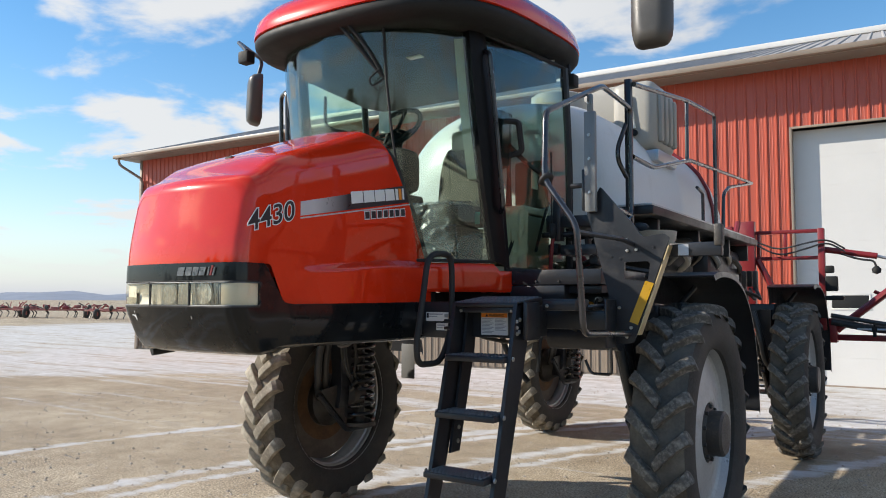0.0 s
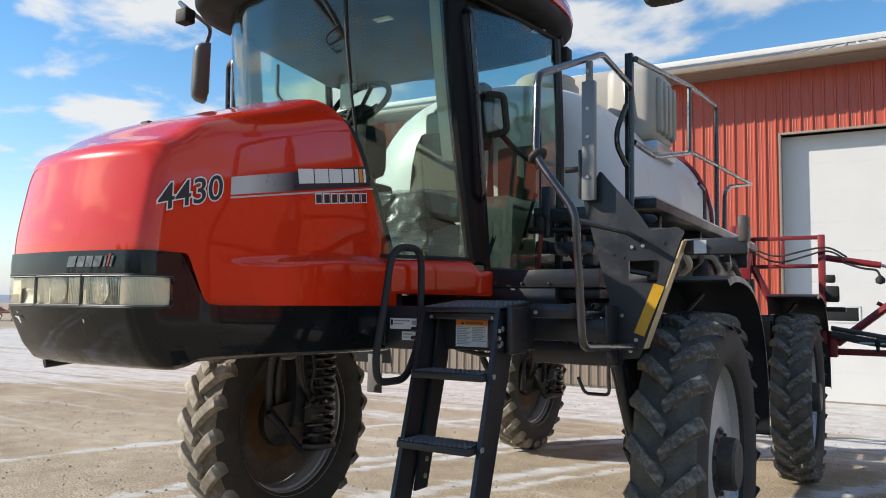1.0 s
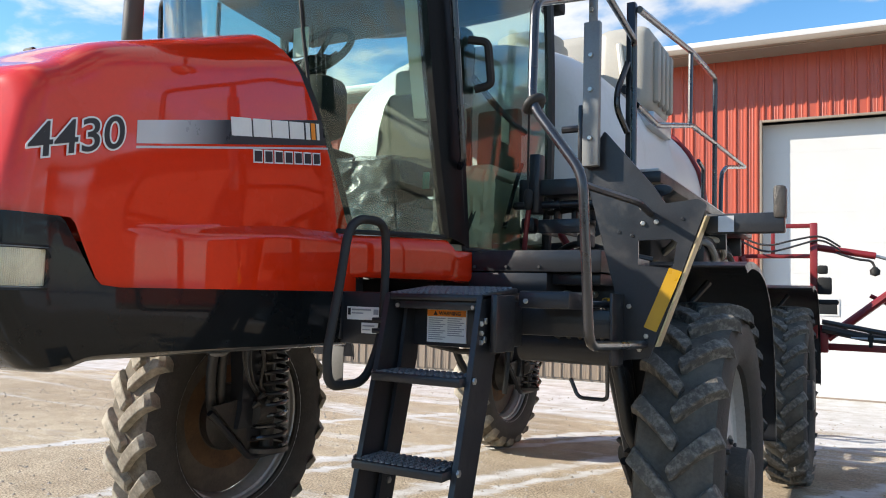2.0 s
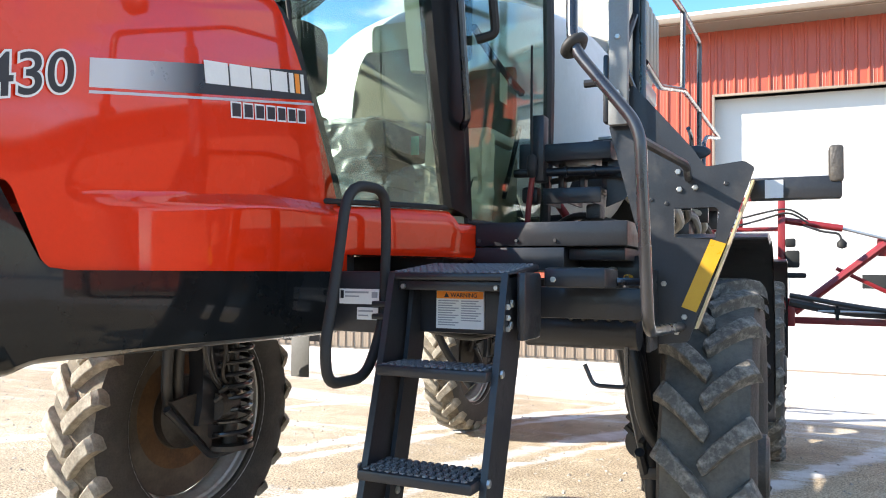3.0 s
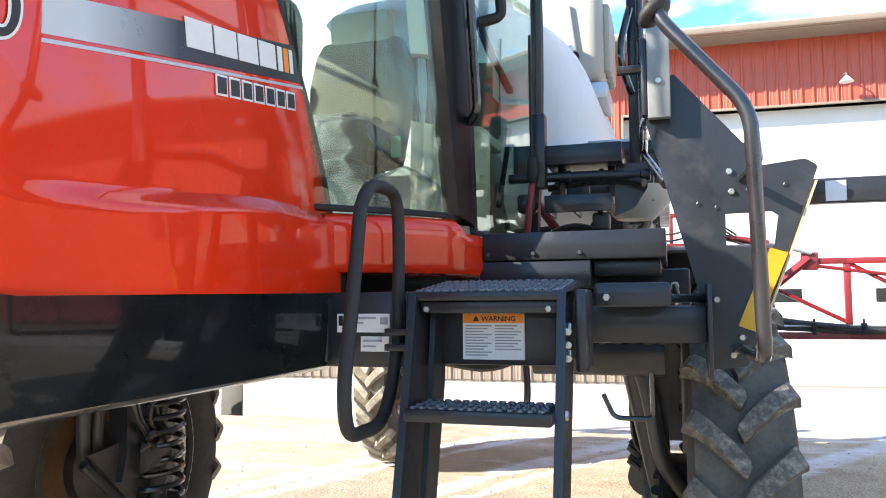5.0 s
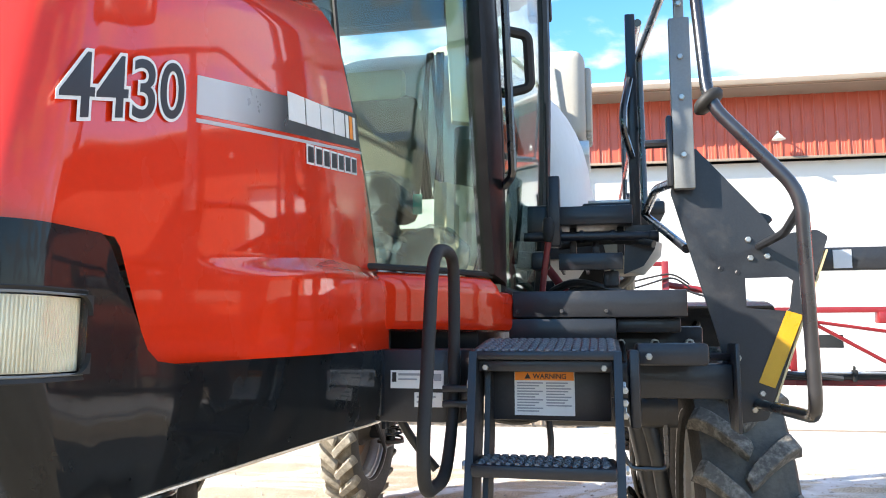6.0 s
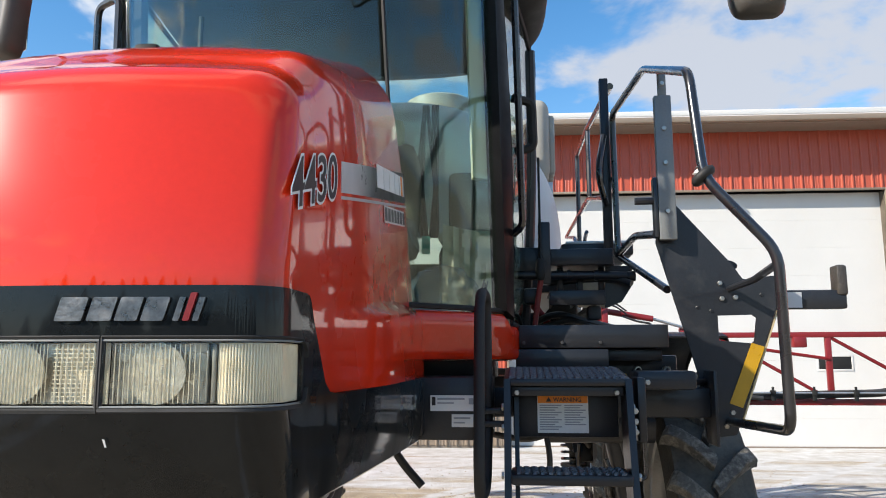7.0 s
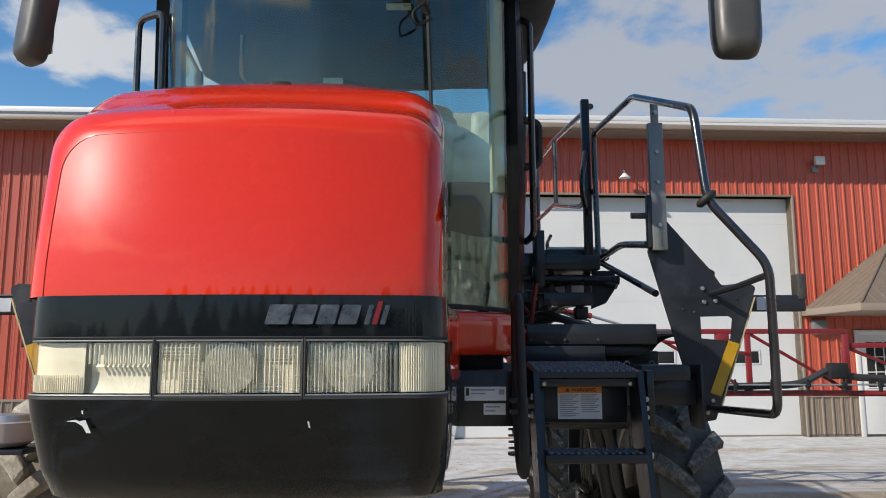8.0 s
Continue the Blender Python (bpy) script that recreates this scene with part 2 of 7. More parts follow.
BOWL_CHROME = surf("lamp_bowl_chrome", (0.60, 0.58, 0.53), 0.22, 0.6, 0.35, 25, 120, 0.2)
FLAP = surf("grey_splash_flap", (0.13, 0.13, 0.125), 0.7, 0, 0.2, 6, 80, 0.1)
SEAT = surf("grey_seat_fabric", (0.075, 0.076, 0.058), 0.85, 0, 0.25, 6, 70, 0.1)
PLASTIC_WRAP = surf("cloudy_plastic_film", (0.25, 0.305, 0.345), 0.25, 0, 0.12, 9, 30, 0.2, 0.0, rough_var=0.05)
wrap_nt = PLASTIC_WRAP.node_tree
wrap_clear = wrap_nt.nodes.new("ShaderNodeBsdfTransparent")
wrap_cloud = noise_node(wrap_nt, 13, 6, 0.65, (1, 1, 1.6))
wrap_part = ramp_node(wrap_nt, 0.32, 0.75, (0.12, 0.12, 0.12), (0.60, 0.60, 0.60))
wrap_mix = wrap_nt.nodes.new("ShaderNodeMixShader")
wrap_nt.links.new(wrap_cloud.outputs["Fac"], wrap_part.inputs["Fac"])
wrap_nt.links.new(wrap_part.outputs["Color"], wrap_mix.inputs["Fac"])
wrap_nt.links.new(wrap_clear.outputs["BSDF"], wrap_mix.inputs[1])
wrap_nt.links.new(wrap_nt.nodes["Principled BSDF"].outputs["BSDF"], wrap_mix.inputs[2])
wrap_nt.links.new(wrap_mix.outputs["Shader"], wrap_nt.nodes["Material Output"].inputs["Surface"])
CAB_TRIM = surf("beige_cab_trim", (0.40, 0.395, 0.30), 0.6, 0, 0.1, 5, 120, 0.08)
CAB_DARK = surf("dark_cab_plastic", (0.020, 0.021, 0.021), 0.6, 0, 0.25, 6, 60, 0.02, spec=0.18)
MIRROR = surf("mirror_glass", (0.85, 0.85, 0.86), 0.02, 1.0, 0.01)
TUB = surf("olive_cab_trim", (0.20, 0.195, 0.135), 0.7, 0, 0.15, 5, 120, 0.1, spec=0.2)
SIDING = surf("red_ribbed_siding", (0.43, 0.082, 0.045), 0.42, 0, 0.10, 0.7, 30, 0.02, 0.1, dust=(0.42, 0.12, 0.07), dust_at=(0.55, 0.9), dust_scale=1.2, stretch=(1, 1, 0.15))
WAINSCOT = surf("taupe_ribbed_siding", (0.22, 0.17, 0.125), 0.5, 0, 0.12, 1.0, 30, 0.02, stretch=(1, 1, 0.2))
TRIM = surf("taupe_metal_trim", (0.24, 0.19, 0.145), 0.45, 0, 0.1, 2, 60)
SOFFIT = surf("taupe_soffit", (0.20, 0.165, 0.13), 0.6, 0, 0.12, 2, 60)
DOOR_WHITE = surf("white_door_panel", (0.61, 0.60, 0.575), 0.5, 0, 0.05, 0.8, 60, 0.03, dust=(0.60, 0.56, 0.50), dust_at=(0.6, 0.95), dust_scale=1.0)
ROOFING = surf("grey_metal_roofing", (0.36, 0.345, 0.335), 0.85, 0.0, 0.08, 0.6, 30, spec=0.05)
SHINGLE = surf("brown_roof_metal", (0.17, 0.132, 0.098), 0.55, 0, 0.14, 1.5, 60, 0.05)
HOSE = surf("black_hose", (0.032, 0.031, 0.030), 0.42, 0, 0.3, 9, 120, 0.05)
TEAL = surf("green_label", (0.10, 0.36, 0.30), 0.6, 0, 0.1)


# ---- builders ----
def part(name, bm, material, parent=None, label="", smooth=38):
    """Links a bmesh as one mesh object, under a thing or a part."""
    bmesh.ops.recalc_face_normals(bm, faces=bm.faces)
    lim = radians(smooth)
    for f in bm.faces:
        f.smooth = True
    for e in bm.edges:
        e.smooth = len(e.link_faces) == 2 and e.calc_face_angle(0.0) < lim
    me = bpy.data.meshes.new(name)
    bm.to_mesh(me)
    bm.free()
    for m in material if isinstance(material, (list, tuple)) else [material]:
        me.materials.append(m)
    ob = new(name, me)
    if parent:
        ob.parent = parent
    if label:
        tagged(ob, label)
    return ob


def thing(name, place, label, category, group="", kind=""):
    ob = new(name)
    ob.empty_display_size = 0.2
    ob.matrix_world = place if isinstance(place, Matrix) else Matrix.Translation(place)
    return tagged(ob, label, category, group, kind)


def put(bm, other, m=None, mat_index=0):
    """Joins another bmesh into bm, through the matrix m."""
    if m is not None:
        other.transform(m)
    for f in other.faces:
        f.material_index = mat_index
    me = bpy.data.meshes.new("joined")
    other.to_mesh(me)
    other.free()
    bm.from_mesh(me)
    bpy.data.meshes.remove(me)


def box(bm, lo, hi, bevel=0.006, m=None, mat_index=0, segs=2):
    """A box between two corners, with bevelled edges."""
    t = bmesh.new()
    lo, hi = Vector(lo), Vector(hi)
    bmesh.ops.create_cube(t, size=1.0)
    s = hi - lo
    for v in t.verts:
        v.co = Vector(((v.co.x + 0.5) * s.x, (v.co.y + 0.5) * s.y, (v.co.z + 0.5) * s.z)) + lo
    b = min(bevel, 0.45 * min(abs(s.x), abs(s.y), abs(s.z)))
    if b > 0.0005:
        bmesh.ops.bevel(t, geom=list(t.edges), offset=b, segments=segs, affect="EDGES", profile=0.5)
    put(bm, t, m, mat_index)
    return bm


def boxed(lo, hi, bevel=0.006, m=None):
    return box(bmesh.new(), lo, hi, bevel, m)


def fillet(pts, r, n=5):
    """A polyline with rounded corners."""
    pts = [Vector(p) for p in pts]
    out = [pts[0]]
    for a, b, c in zip(pts, pts[1:], pts[2:]):
        u, v = (a - b), (c - b)
        d = min(r, 0.48 * u.length, 0.48 * v.length)
        p, q = b + u.normalized() * d, b + v.normalized() * d
        for i in range(n + 1):
            s = i / n
            out.append((1 - s) ** 2 * p + 2 * s * (1 - s) * b + s ** 2 * q)
    out.append(pts[-1])
    return out


def tube(bm, pts, r, seg=10, bend=0.06, closed=False, mat_index=0, radii=None):
    """A round tube along a polyline with rounded bends."""
    path = fillet(pts, bend) if bend and not closed else [Vector(p) for p in pts]
    clean = [path[0]]
    for p in path[1:]:
        if (p - clean[-1]).length > 1e-5:
            clean.append(p)
    path = clean
    n = len(path)
    rings = []
    tan0 = (path[1] - path[0]).normalized()
    side = tan0.orthogonal().normalized()
    for i, p in enumerate(path):
        if closed:
            tan = (path[(i + 1) % n] - path[i - 1]).normalized()
        else:
            tan = (path[min(i + 1, n - 1)] - path[max(i - 1, 0)]).normalized()
        side = (side - tan * side.dot(tan)).normalized()
        up = tan.cross(side)
        rr = r if radii is None else radii[min(len(radii) - 1, int(i * len(radii) / n))]
        rings.append([bm.verts.new(p + (side * math.cos(k * math.tau / seg) + up * math.sin(k * math.tau / seg)) * rr) for k in range(seg)])
    for i in range(n if closed else n - 1):
        a, b = rings[i], rings[(i + 1) % n]
        for k in range(seg):
            f = bm.faces.new((a[k], a[(k + 1) % seg], b[(k + 1) % seg], b[k]))
            f.material_index = mat_index
    if not closed:
        for ring in (rings[0], rings[-1]):
            f = bm.faces.new(ring)
            f.material_index = mat_index
    return bm


def tubed(pts, r, seg=10, bend=0.06, closed=False):
    return tube(bmesh.new(), pts, r, seg, bend, closed)


def lathe(bm, profile, m, seg=48, closed=False, mat_index=0):
    """Turns (radius, height) pairs round the local z axis, laid by the matrix m."""
    rings = []
    for r, h in profile:
        rings.append([bm.verts.new(m @ Vector((r * math.cos(k * math.tau / seg), r * math.sin(k * math.tau / seg), h))) for k in range(seg)])
    pairs = list(zip(rings, rings[1:])) + ([(rings[-1], rings[0])] if closed else [])
    for a, b in pairs:
        for k in range(seg):
            f = bm.faces.new((a[k], a[(k + 1) % seg], b[(k + 1) % seg], b[k]))
            f.material_index = mat_index
    if not closed:
        for ring in (rings[0], rings[-1]):
            if (ring[0].co - ring[seg // 2].co).length > 1e-4:
                bm.faces.new(ring).material_index = mat_index
    return bm


def lathed(profile, m, seg=48, closed=False):
    return lathe(bmesh.new(), profile, m, seg, closed)


def plate(bm, outline, holes, lay, thick, mat_index=0, round_r=0.0):
    """A flat plate from an outline with holes, laid by lay(u, v, depth)."""
    t = bmesh.new()
    edges = []
    for loop in [outline, *holes]:
        if round_r and loop is outline:
            ring = []
            k = len(loop)
            for i in range(k):
                a, b, c = (Vector((*loop[(i + j) % k], 0)) for j in (-1, 0, 1))
                ring += [(q.x, q.y) for q in fillet([(a + b) / 2, b, (b + c) / 2], round_r, 4)[1:-1]]
            loop = ring
        vs = [t.verts.new((u, v, 0)) for u, v in loop]
        edges += [t.edges.new((vs[i], vs[(i + 1) % len(vs)])) for i in range(len(vs))]
    bmesh.ops.triangle_fill(t, use_beauty=True, edges=edges)
    bmesh.ops.dissolve_limit(t, angle_limit=0.01, verts=list(t.verts), edges=list(t.edges))
    got = bmesh.ops.extrude_face_region(t, geom=list(t.faces))
    for v in got["geom"]:
        if isinstance(v, bmesh.types.BMVert):
            v.co.z = thick
    for v in t.verts:
        v.co = Vector(lay(v.co.x, v.co.y, v.co.z))
    put(bm, t, None, mat_index)
    return bm


def loft(bm, rings, closed=False, cap=False, mat_index=0):
    """Skins rows of points; closed: each row is a loop."""
    vs = [[bm.verts.new(p) for p in ring] for ring in rings]
    for a, b in zip(vs, vs[1:]):
        n = len(a)
        for k in range(n if closed else n - 1):
            f = bm.faces.new((a[k], a[(k + 1) % n], b[(k + 1) % n], b[k]))
            f.material_index = mat_index
    if cap and closed:
        for ring in (vs[0], vs[-1]):
            bm.faces.new(ring).material_index = mat_index
    return bm


def shell(rows_out, depth):
    """A curved pane with thickness: rows of points, set back by the vector depth(p)."""
    bm = bmesh.new()
    rows_in = [[Vector(p) + depth(Vector(p)) for p in row] for row in rows_out]
    a = [[bm.verts.new(p) for p in row] for row in rows_out]
    b = [[bm.verts.new(p) for p in row] for row in rows_in]
    nr, nc = len(a), len(a[0])
    for i in range(nr - 1):
        for k in range(nc - 1):
            bm.faces.new((a[i][k], a[i][k + 1], a[i + 1][k + 1], a[i + 1][k]))
            bm.faces.new((b[i][k], b[i + 1][k], b[i + 1][k + 1], b[i][k + 1]))
    for k in range(nc - 1):
        bm.faces.new((a[0][k], b[0][k], b[0][k + 1], a[0][k + 1]))
        bm.faces.new((a[-1][k], a[-1][k + 1], b[-1][k + 1], b[-1][k]))
    for i in range(nr - 1):
        bm.faces.new((a[i][0], a[i + 1][0], b[i + 1][0], b[i][0]))
        bm.faces.new((a[i][-1], b[i][-1], b[i + 1][-1], a[i + 1][-1]))
    return bm


def smooth01(x):
    x = max(0.0, min(1.0, x))
    return x * x * (3 - 2 * x)


def curve_at(table, x):
    """Linear interpolation in a short table of (x, value)."""
    return float(np.interp(x, [a for a, _ in table], [b for _, b in table]))


def bolt_heads(places, way, r, parent, material=None, h=0.008, name="bolt"):
    """Hexagonal bolt heads at the given places, pointing along way; one mesh shared."""
    me = None
    for p in places:
        if me is None:
            bm = lathed([(r, 0), (r, h * 0.7), (r * 0.8, h)], Matrix.Identity(4), 6)
            ob = part(name, bm, material or BOLT, parent, smooth=20)
            me = ob.data
        else:
            ob = new(name, me)
            ob.parent = parent
        ob.matrix_basis = Matrix.Translation(p) @ Vector(way).to_track_quat("Z", "Y").to_matrix().to_4x4()


def lettering(text, size, lay, depth, shear=0.0, bold=0.0, squeeze=1.0):
    """Letters of the built-in font as a thin solid, laid by lay(u, v, w)."""
    cu = bpy.data.curves.new("letters", "FONT")
    cu.body, cu.size, cu.shear, cu.offset = text, size, shear, bold
    ob = new("letters", cu)
    me = bpy.data.meshes.new_from_object(ob.evaluated_get(bpy.context.evaluated_depsgraph_get()))
    bpy.data.objects.remove(ob)
    bm = bmesh.new()
    bm.from_mesh(me)
    bpy.data.meshes.remove(me)
    bmesh.ops.remove_doubles(bm, verts=bm.verts, dist=1e-5)
    got = bmesh.ops.extrude_face_region(bm, geom=list(bm.faces))
    for v in got["geom"]:
        if isinstance(v, bmesh.types.BMVert):
            v.co.z = depth
    for v in bm.verts:
        v.co = Vector(lay(v.co.x * squeeze, v.co.y, v.co.z))
    return bm


# ---- ground ----
def ground_material():
    m = bpy.data.materials.new("gravel_with_snow")
    m.use_nodes = True
    nt = m.node_tree
    p = nt.nodes["Principled BSDF"]
    L = nt.links
    big = noise_node(nt, 0.35, 6, 0.6)
    mid = noise_node(nt, 3.0, 8, 0.65)
    fine = noise_node(nt, 38.0, 6, 0.7)
    dirt = ramp_node(nt, 0.36, 0.64, (0.33, 0.278, 0.208), (0.58, 0.508, 0.40))
    mm = nt.nodes.new("ShaderNodeMixRGB")
    mm.inputs["Fac"].default_value = 0.5
    L.new(mid.outputs["Fac"], mm.inputs["Color1"])
    L.new(fine.outputs["Fac"], mm.inputs["Color2"])
    L.new(mm.outputs["Color"], dirt.inputs["Fac"])
    damp = ramp_node(nt, 0.42, 0.62, (0.82, 0.78, 0.74), (1.05, 1.03, 1.0))
    L.new(big.outputs["Fac"], damp.inputs["Fac"])
    dm = nt.nodes.new("ShaderNodeMixRGB")
    dm.blend_type = "MULTIPLY"
    dm.inputs["Fac"].default_value = 1.0
    L.new(dirt.outputs["Color"], dm.inputs["Color1"])
    L.new(damp.outputs["Color"], dm.inputs["Color2"])
    # loose grit on the packed surface
    grit = noise_node(nt, 48.0, 5, 0.75)
    gr = ramp_node(nt, 0.38, 0.58, (0.30, 0.285, 0.26), (1.22, 1.21, 1.18))
    L.new(grit.outputs["Fac"], gr.inputs["Fac"])
    gm = nt.nodes.new("ShaderNodeMixRGB")
    gm.blend_type = "MULTIPLY"
    gm.inputs["Fac"].default_value = 1.0
    L.new(dm.outputs["Color"], gm.inputs["Color1"])
    L.new(gr.outputs["Color"], gm.inputs["Color2"])
    # packed snow: long streaks along the yard, thicker towards the building and out in the field
    streak = noise_node(nt, 1.0, 8, 0.72, (0.16, 1.1, 1.0), (0, 0, radians(-52)))
    streak_b = noise_node(nt, 1.0, 7, 0.7, (0.10, 1.3, 1.0), (0, 0, radians(8)))
    tc = nt.nodes.new("ShaderNodeTexCoord")
    xyz = nt.nodes.new("ShaderNodeSeparateXYZ")
    L.new(tc.outputs["Object"], xyz.inputs["Vector"])

    def mapped(socket, a, b, lo, hi):
        r = nt.nodes.new("ShaderNodeMapRange")
        r.inputs["From Min"].default_value, r.inputs["From Max"].default_value = a, b
        r.inputs["To Min"].default_value, r.inputs["To Max"].default_value = lo, hi
        L.new(socket, r.inputs["Value"])
        return r.outputs["Result"]

    def math_node(op, a, b):
        n = nt.nodes.new("ShaderNodeMath")
        n.operation = op
        for i, v in enumerate((a, b)):
            if isinstance(v, float):
                n.inputs[i].default_value = v
            else:
                L.new(v, n.inputs[i])
        return n.outputs["Value"]

    near_wall = mapped(xyz.outputs["Y"], 7.5, 12.5, 0.0, 0.20)
    out_field = mapped(math_node("SUBTRACT", xyz.outputs["X"], xyz.outputs["Y"]), -21.3, -23.2, 0.0, 0.19)
    far_field = mapped(xyz.outputs["X"], -48.0, -60.0, 0.0, -0.35)
    best = math_node("MAXIMUM", streak.outputs["Fac"], math_node("SUBTRACT", streak_b.outputs["Fac"], 0.03))
    # wheel tracks that sweep round the machine, filled with packed snow
    dy = math_node("SUBTRACT", xyz.outputs["Y"], 1.55)
    bow = math_node("ADD", math_node("MULTIPLY", dy, 0.10), math_node("MULTIPLY", math_node("MULTIPLY", dy, dy), 0.0374))
    across = math_node("SUBTRACT", math_node("ADD", xyz.outputs["X"], 3.8), bow)
    wob = math_node("MULTIPLY", math_node("SUBTRACT", mid.outputs["Fac"], 0.5), 0.35)
    across = math_node("ADD", across, wob)
    tracks = None
    for c, w in ((0.0, 0.15), (0.42, 0.11), (1.72, 0.18), (2.15, 0.10), (-2.6, 0.12), (4.3, 0.16)):
        off = math_node("ABSOLUTE", math_node("SUBTRACT", across, c), 0.0)
        one = mapped(off, w * 0.3, w * 1.6, 0.20, 0.0)
        tracks = one if tracks is None else math_node("MAXIMUM", tracks, one)
    best = math_node("ADD", best, tracks)
    best = math_node("ADD", best, math_node("MULTIPLY", math_node("SUBTRACT", fine.outputs["Fac"], 0.5), 0.22))
    amount = math_node("ADD", math_node("ADD", best, math_node("MAXIMUM", near_wall, out_field)), far_field)
    snow = ramp_node(nt, 0.58, 0.71, (0, 0, 0), (1, 1, 1))
    L.new(amount, snow.inputs["Fac"])
    snow_col = ramp_node(nt, 0.35, 0.65, (0.44, 0.425, 0.40), (0.60, 0.60, 0.60))
    L.new(mid.outputs["Fac"], snow_col.inputs["Fac"])
    sm = nt.nodes.new("ShaderNodeMixRGB")
    L.new(snow.outputs["Color"], sm.inputs["Fac"])
    L.new(gm.outputs["Color"], sm.inputs["Color1"])
    L.new(snow_col.outputs["Color"], sm.inputs["Color2"])
    L.new(sm.outputs["Color"], p.inputs["Base Color"])
    p.inputs["Roughness"].default_value = 0.9
    p.inputs["Specular IOR Level"].default_value = 0.25
    bn = nt.nodes.new("ShaderNodeBump")
    bn.inputs["Strength"].default_value, bn.inputs["Distance"].default_value = 0.7, 0.03
    L.new(mm.outputs["Color"], bn.inputs["Height"])
    L.new(bn.outputs["Normal"], p.inputs["Normal"])
    return m


GROUND = ground_material()
# distance haze is mixed into the blue-grey hill colour
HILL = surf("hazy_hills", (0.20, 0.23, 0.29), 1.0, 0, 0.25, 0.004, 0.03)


def build_ground():
    bm = bmesh.new()
    marks = [-3000, -800, -200, -60, -25, -12, -6, -3, 0, 3, 6, 12, 25, 60, 200, 800, 3000]
    loft(bm, [[(x, y, 0) for x in marks] for y in marks])
    tagged(part("ground", bm, GROUND), "tan gravel yard with packed snow streaks", "ground", kind="structure")
    # low rolling hills along the horizon
    rng = random.Random(3)
    bm = bmesh.new()
    rows = []
    for ring, (r, h) in enumerate(((1500, 0.0), (1700, 14.0), (1900, 21.0), (2300, 10.0))):
        row = []
        for k in range(181):
            a = k * math.tau / 180
            n = noise.noise(Vector((math.cos(a) * 9, math.sin(a) * 9, ring * 0.6)))
            row.append((r * math.cos(a), r * math.sin(a), h * (0.8 + 0.9 * n + 0.35 * noise.noise(Vector((math.cos(a) * 31, math.sin(a) * 31, ring)))) - (1 if ring == 0 else 0)))
        rows.append(row)
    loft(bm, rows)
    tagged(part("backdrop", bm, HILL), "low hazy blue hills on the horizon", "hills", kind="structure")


build_ground()


# ---- machine shed ----
SHED = pose(5.0, 16.2, 0, 0, 0, 2.7)       # local x along the front wall, local -y towards the yard
WALL_L, WALL_R, EAVE = -27.2, 26.0, 7.24
DOOR_L, DOOR_R, DOOR_H = -4.35, 4.30, 5.81
CASING = 0.05


def ribbed_panel(width, height, pitch=0.229, rib=0.030):
    """A sheet of ribbed steel siding, standing on z = 0, its face to -y."""
    xs = [(0.0, 0.0)]
    n = max(1, round(width / pitch))
    p = width / n
    for i in range(n):
        c = (i + 0.5) * p
        xs += [(c - 0.032, 0.0), (c - 0.014, -rib), (c + 0.014, -rib), (c + 0.032, 0.0)]
        if i < n - 1 and p > 0.15:
            for q in (0.36, 0.64):
                xs += [(c + q * p - 0.012, 0.0), (c + q * p - 0.003, -0.005), (c + q * p + 0.003, -0.005), (c + q * p + 0.012, 0.0)]
    xs.append((width, 0.0))
    bm = bmesh.new()
    loft(bm, [[(x, y, z) for x, y in xs] for z in (0.0, height)])
    loft(bm, [[(x, 0.012, z) for x, y in xs] for z in (0.0, height)])
    return bm


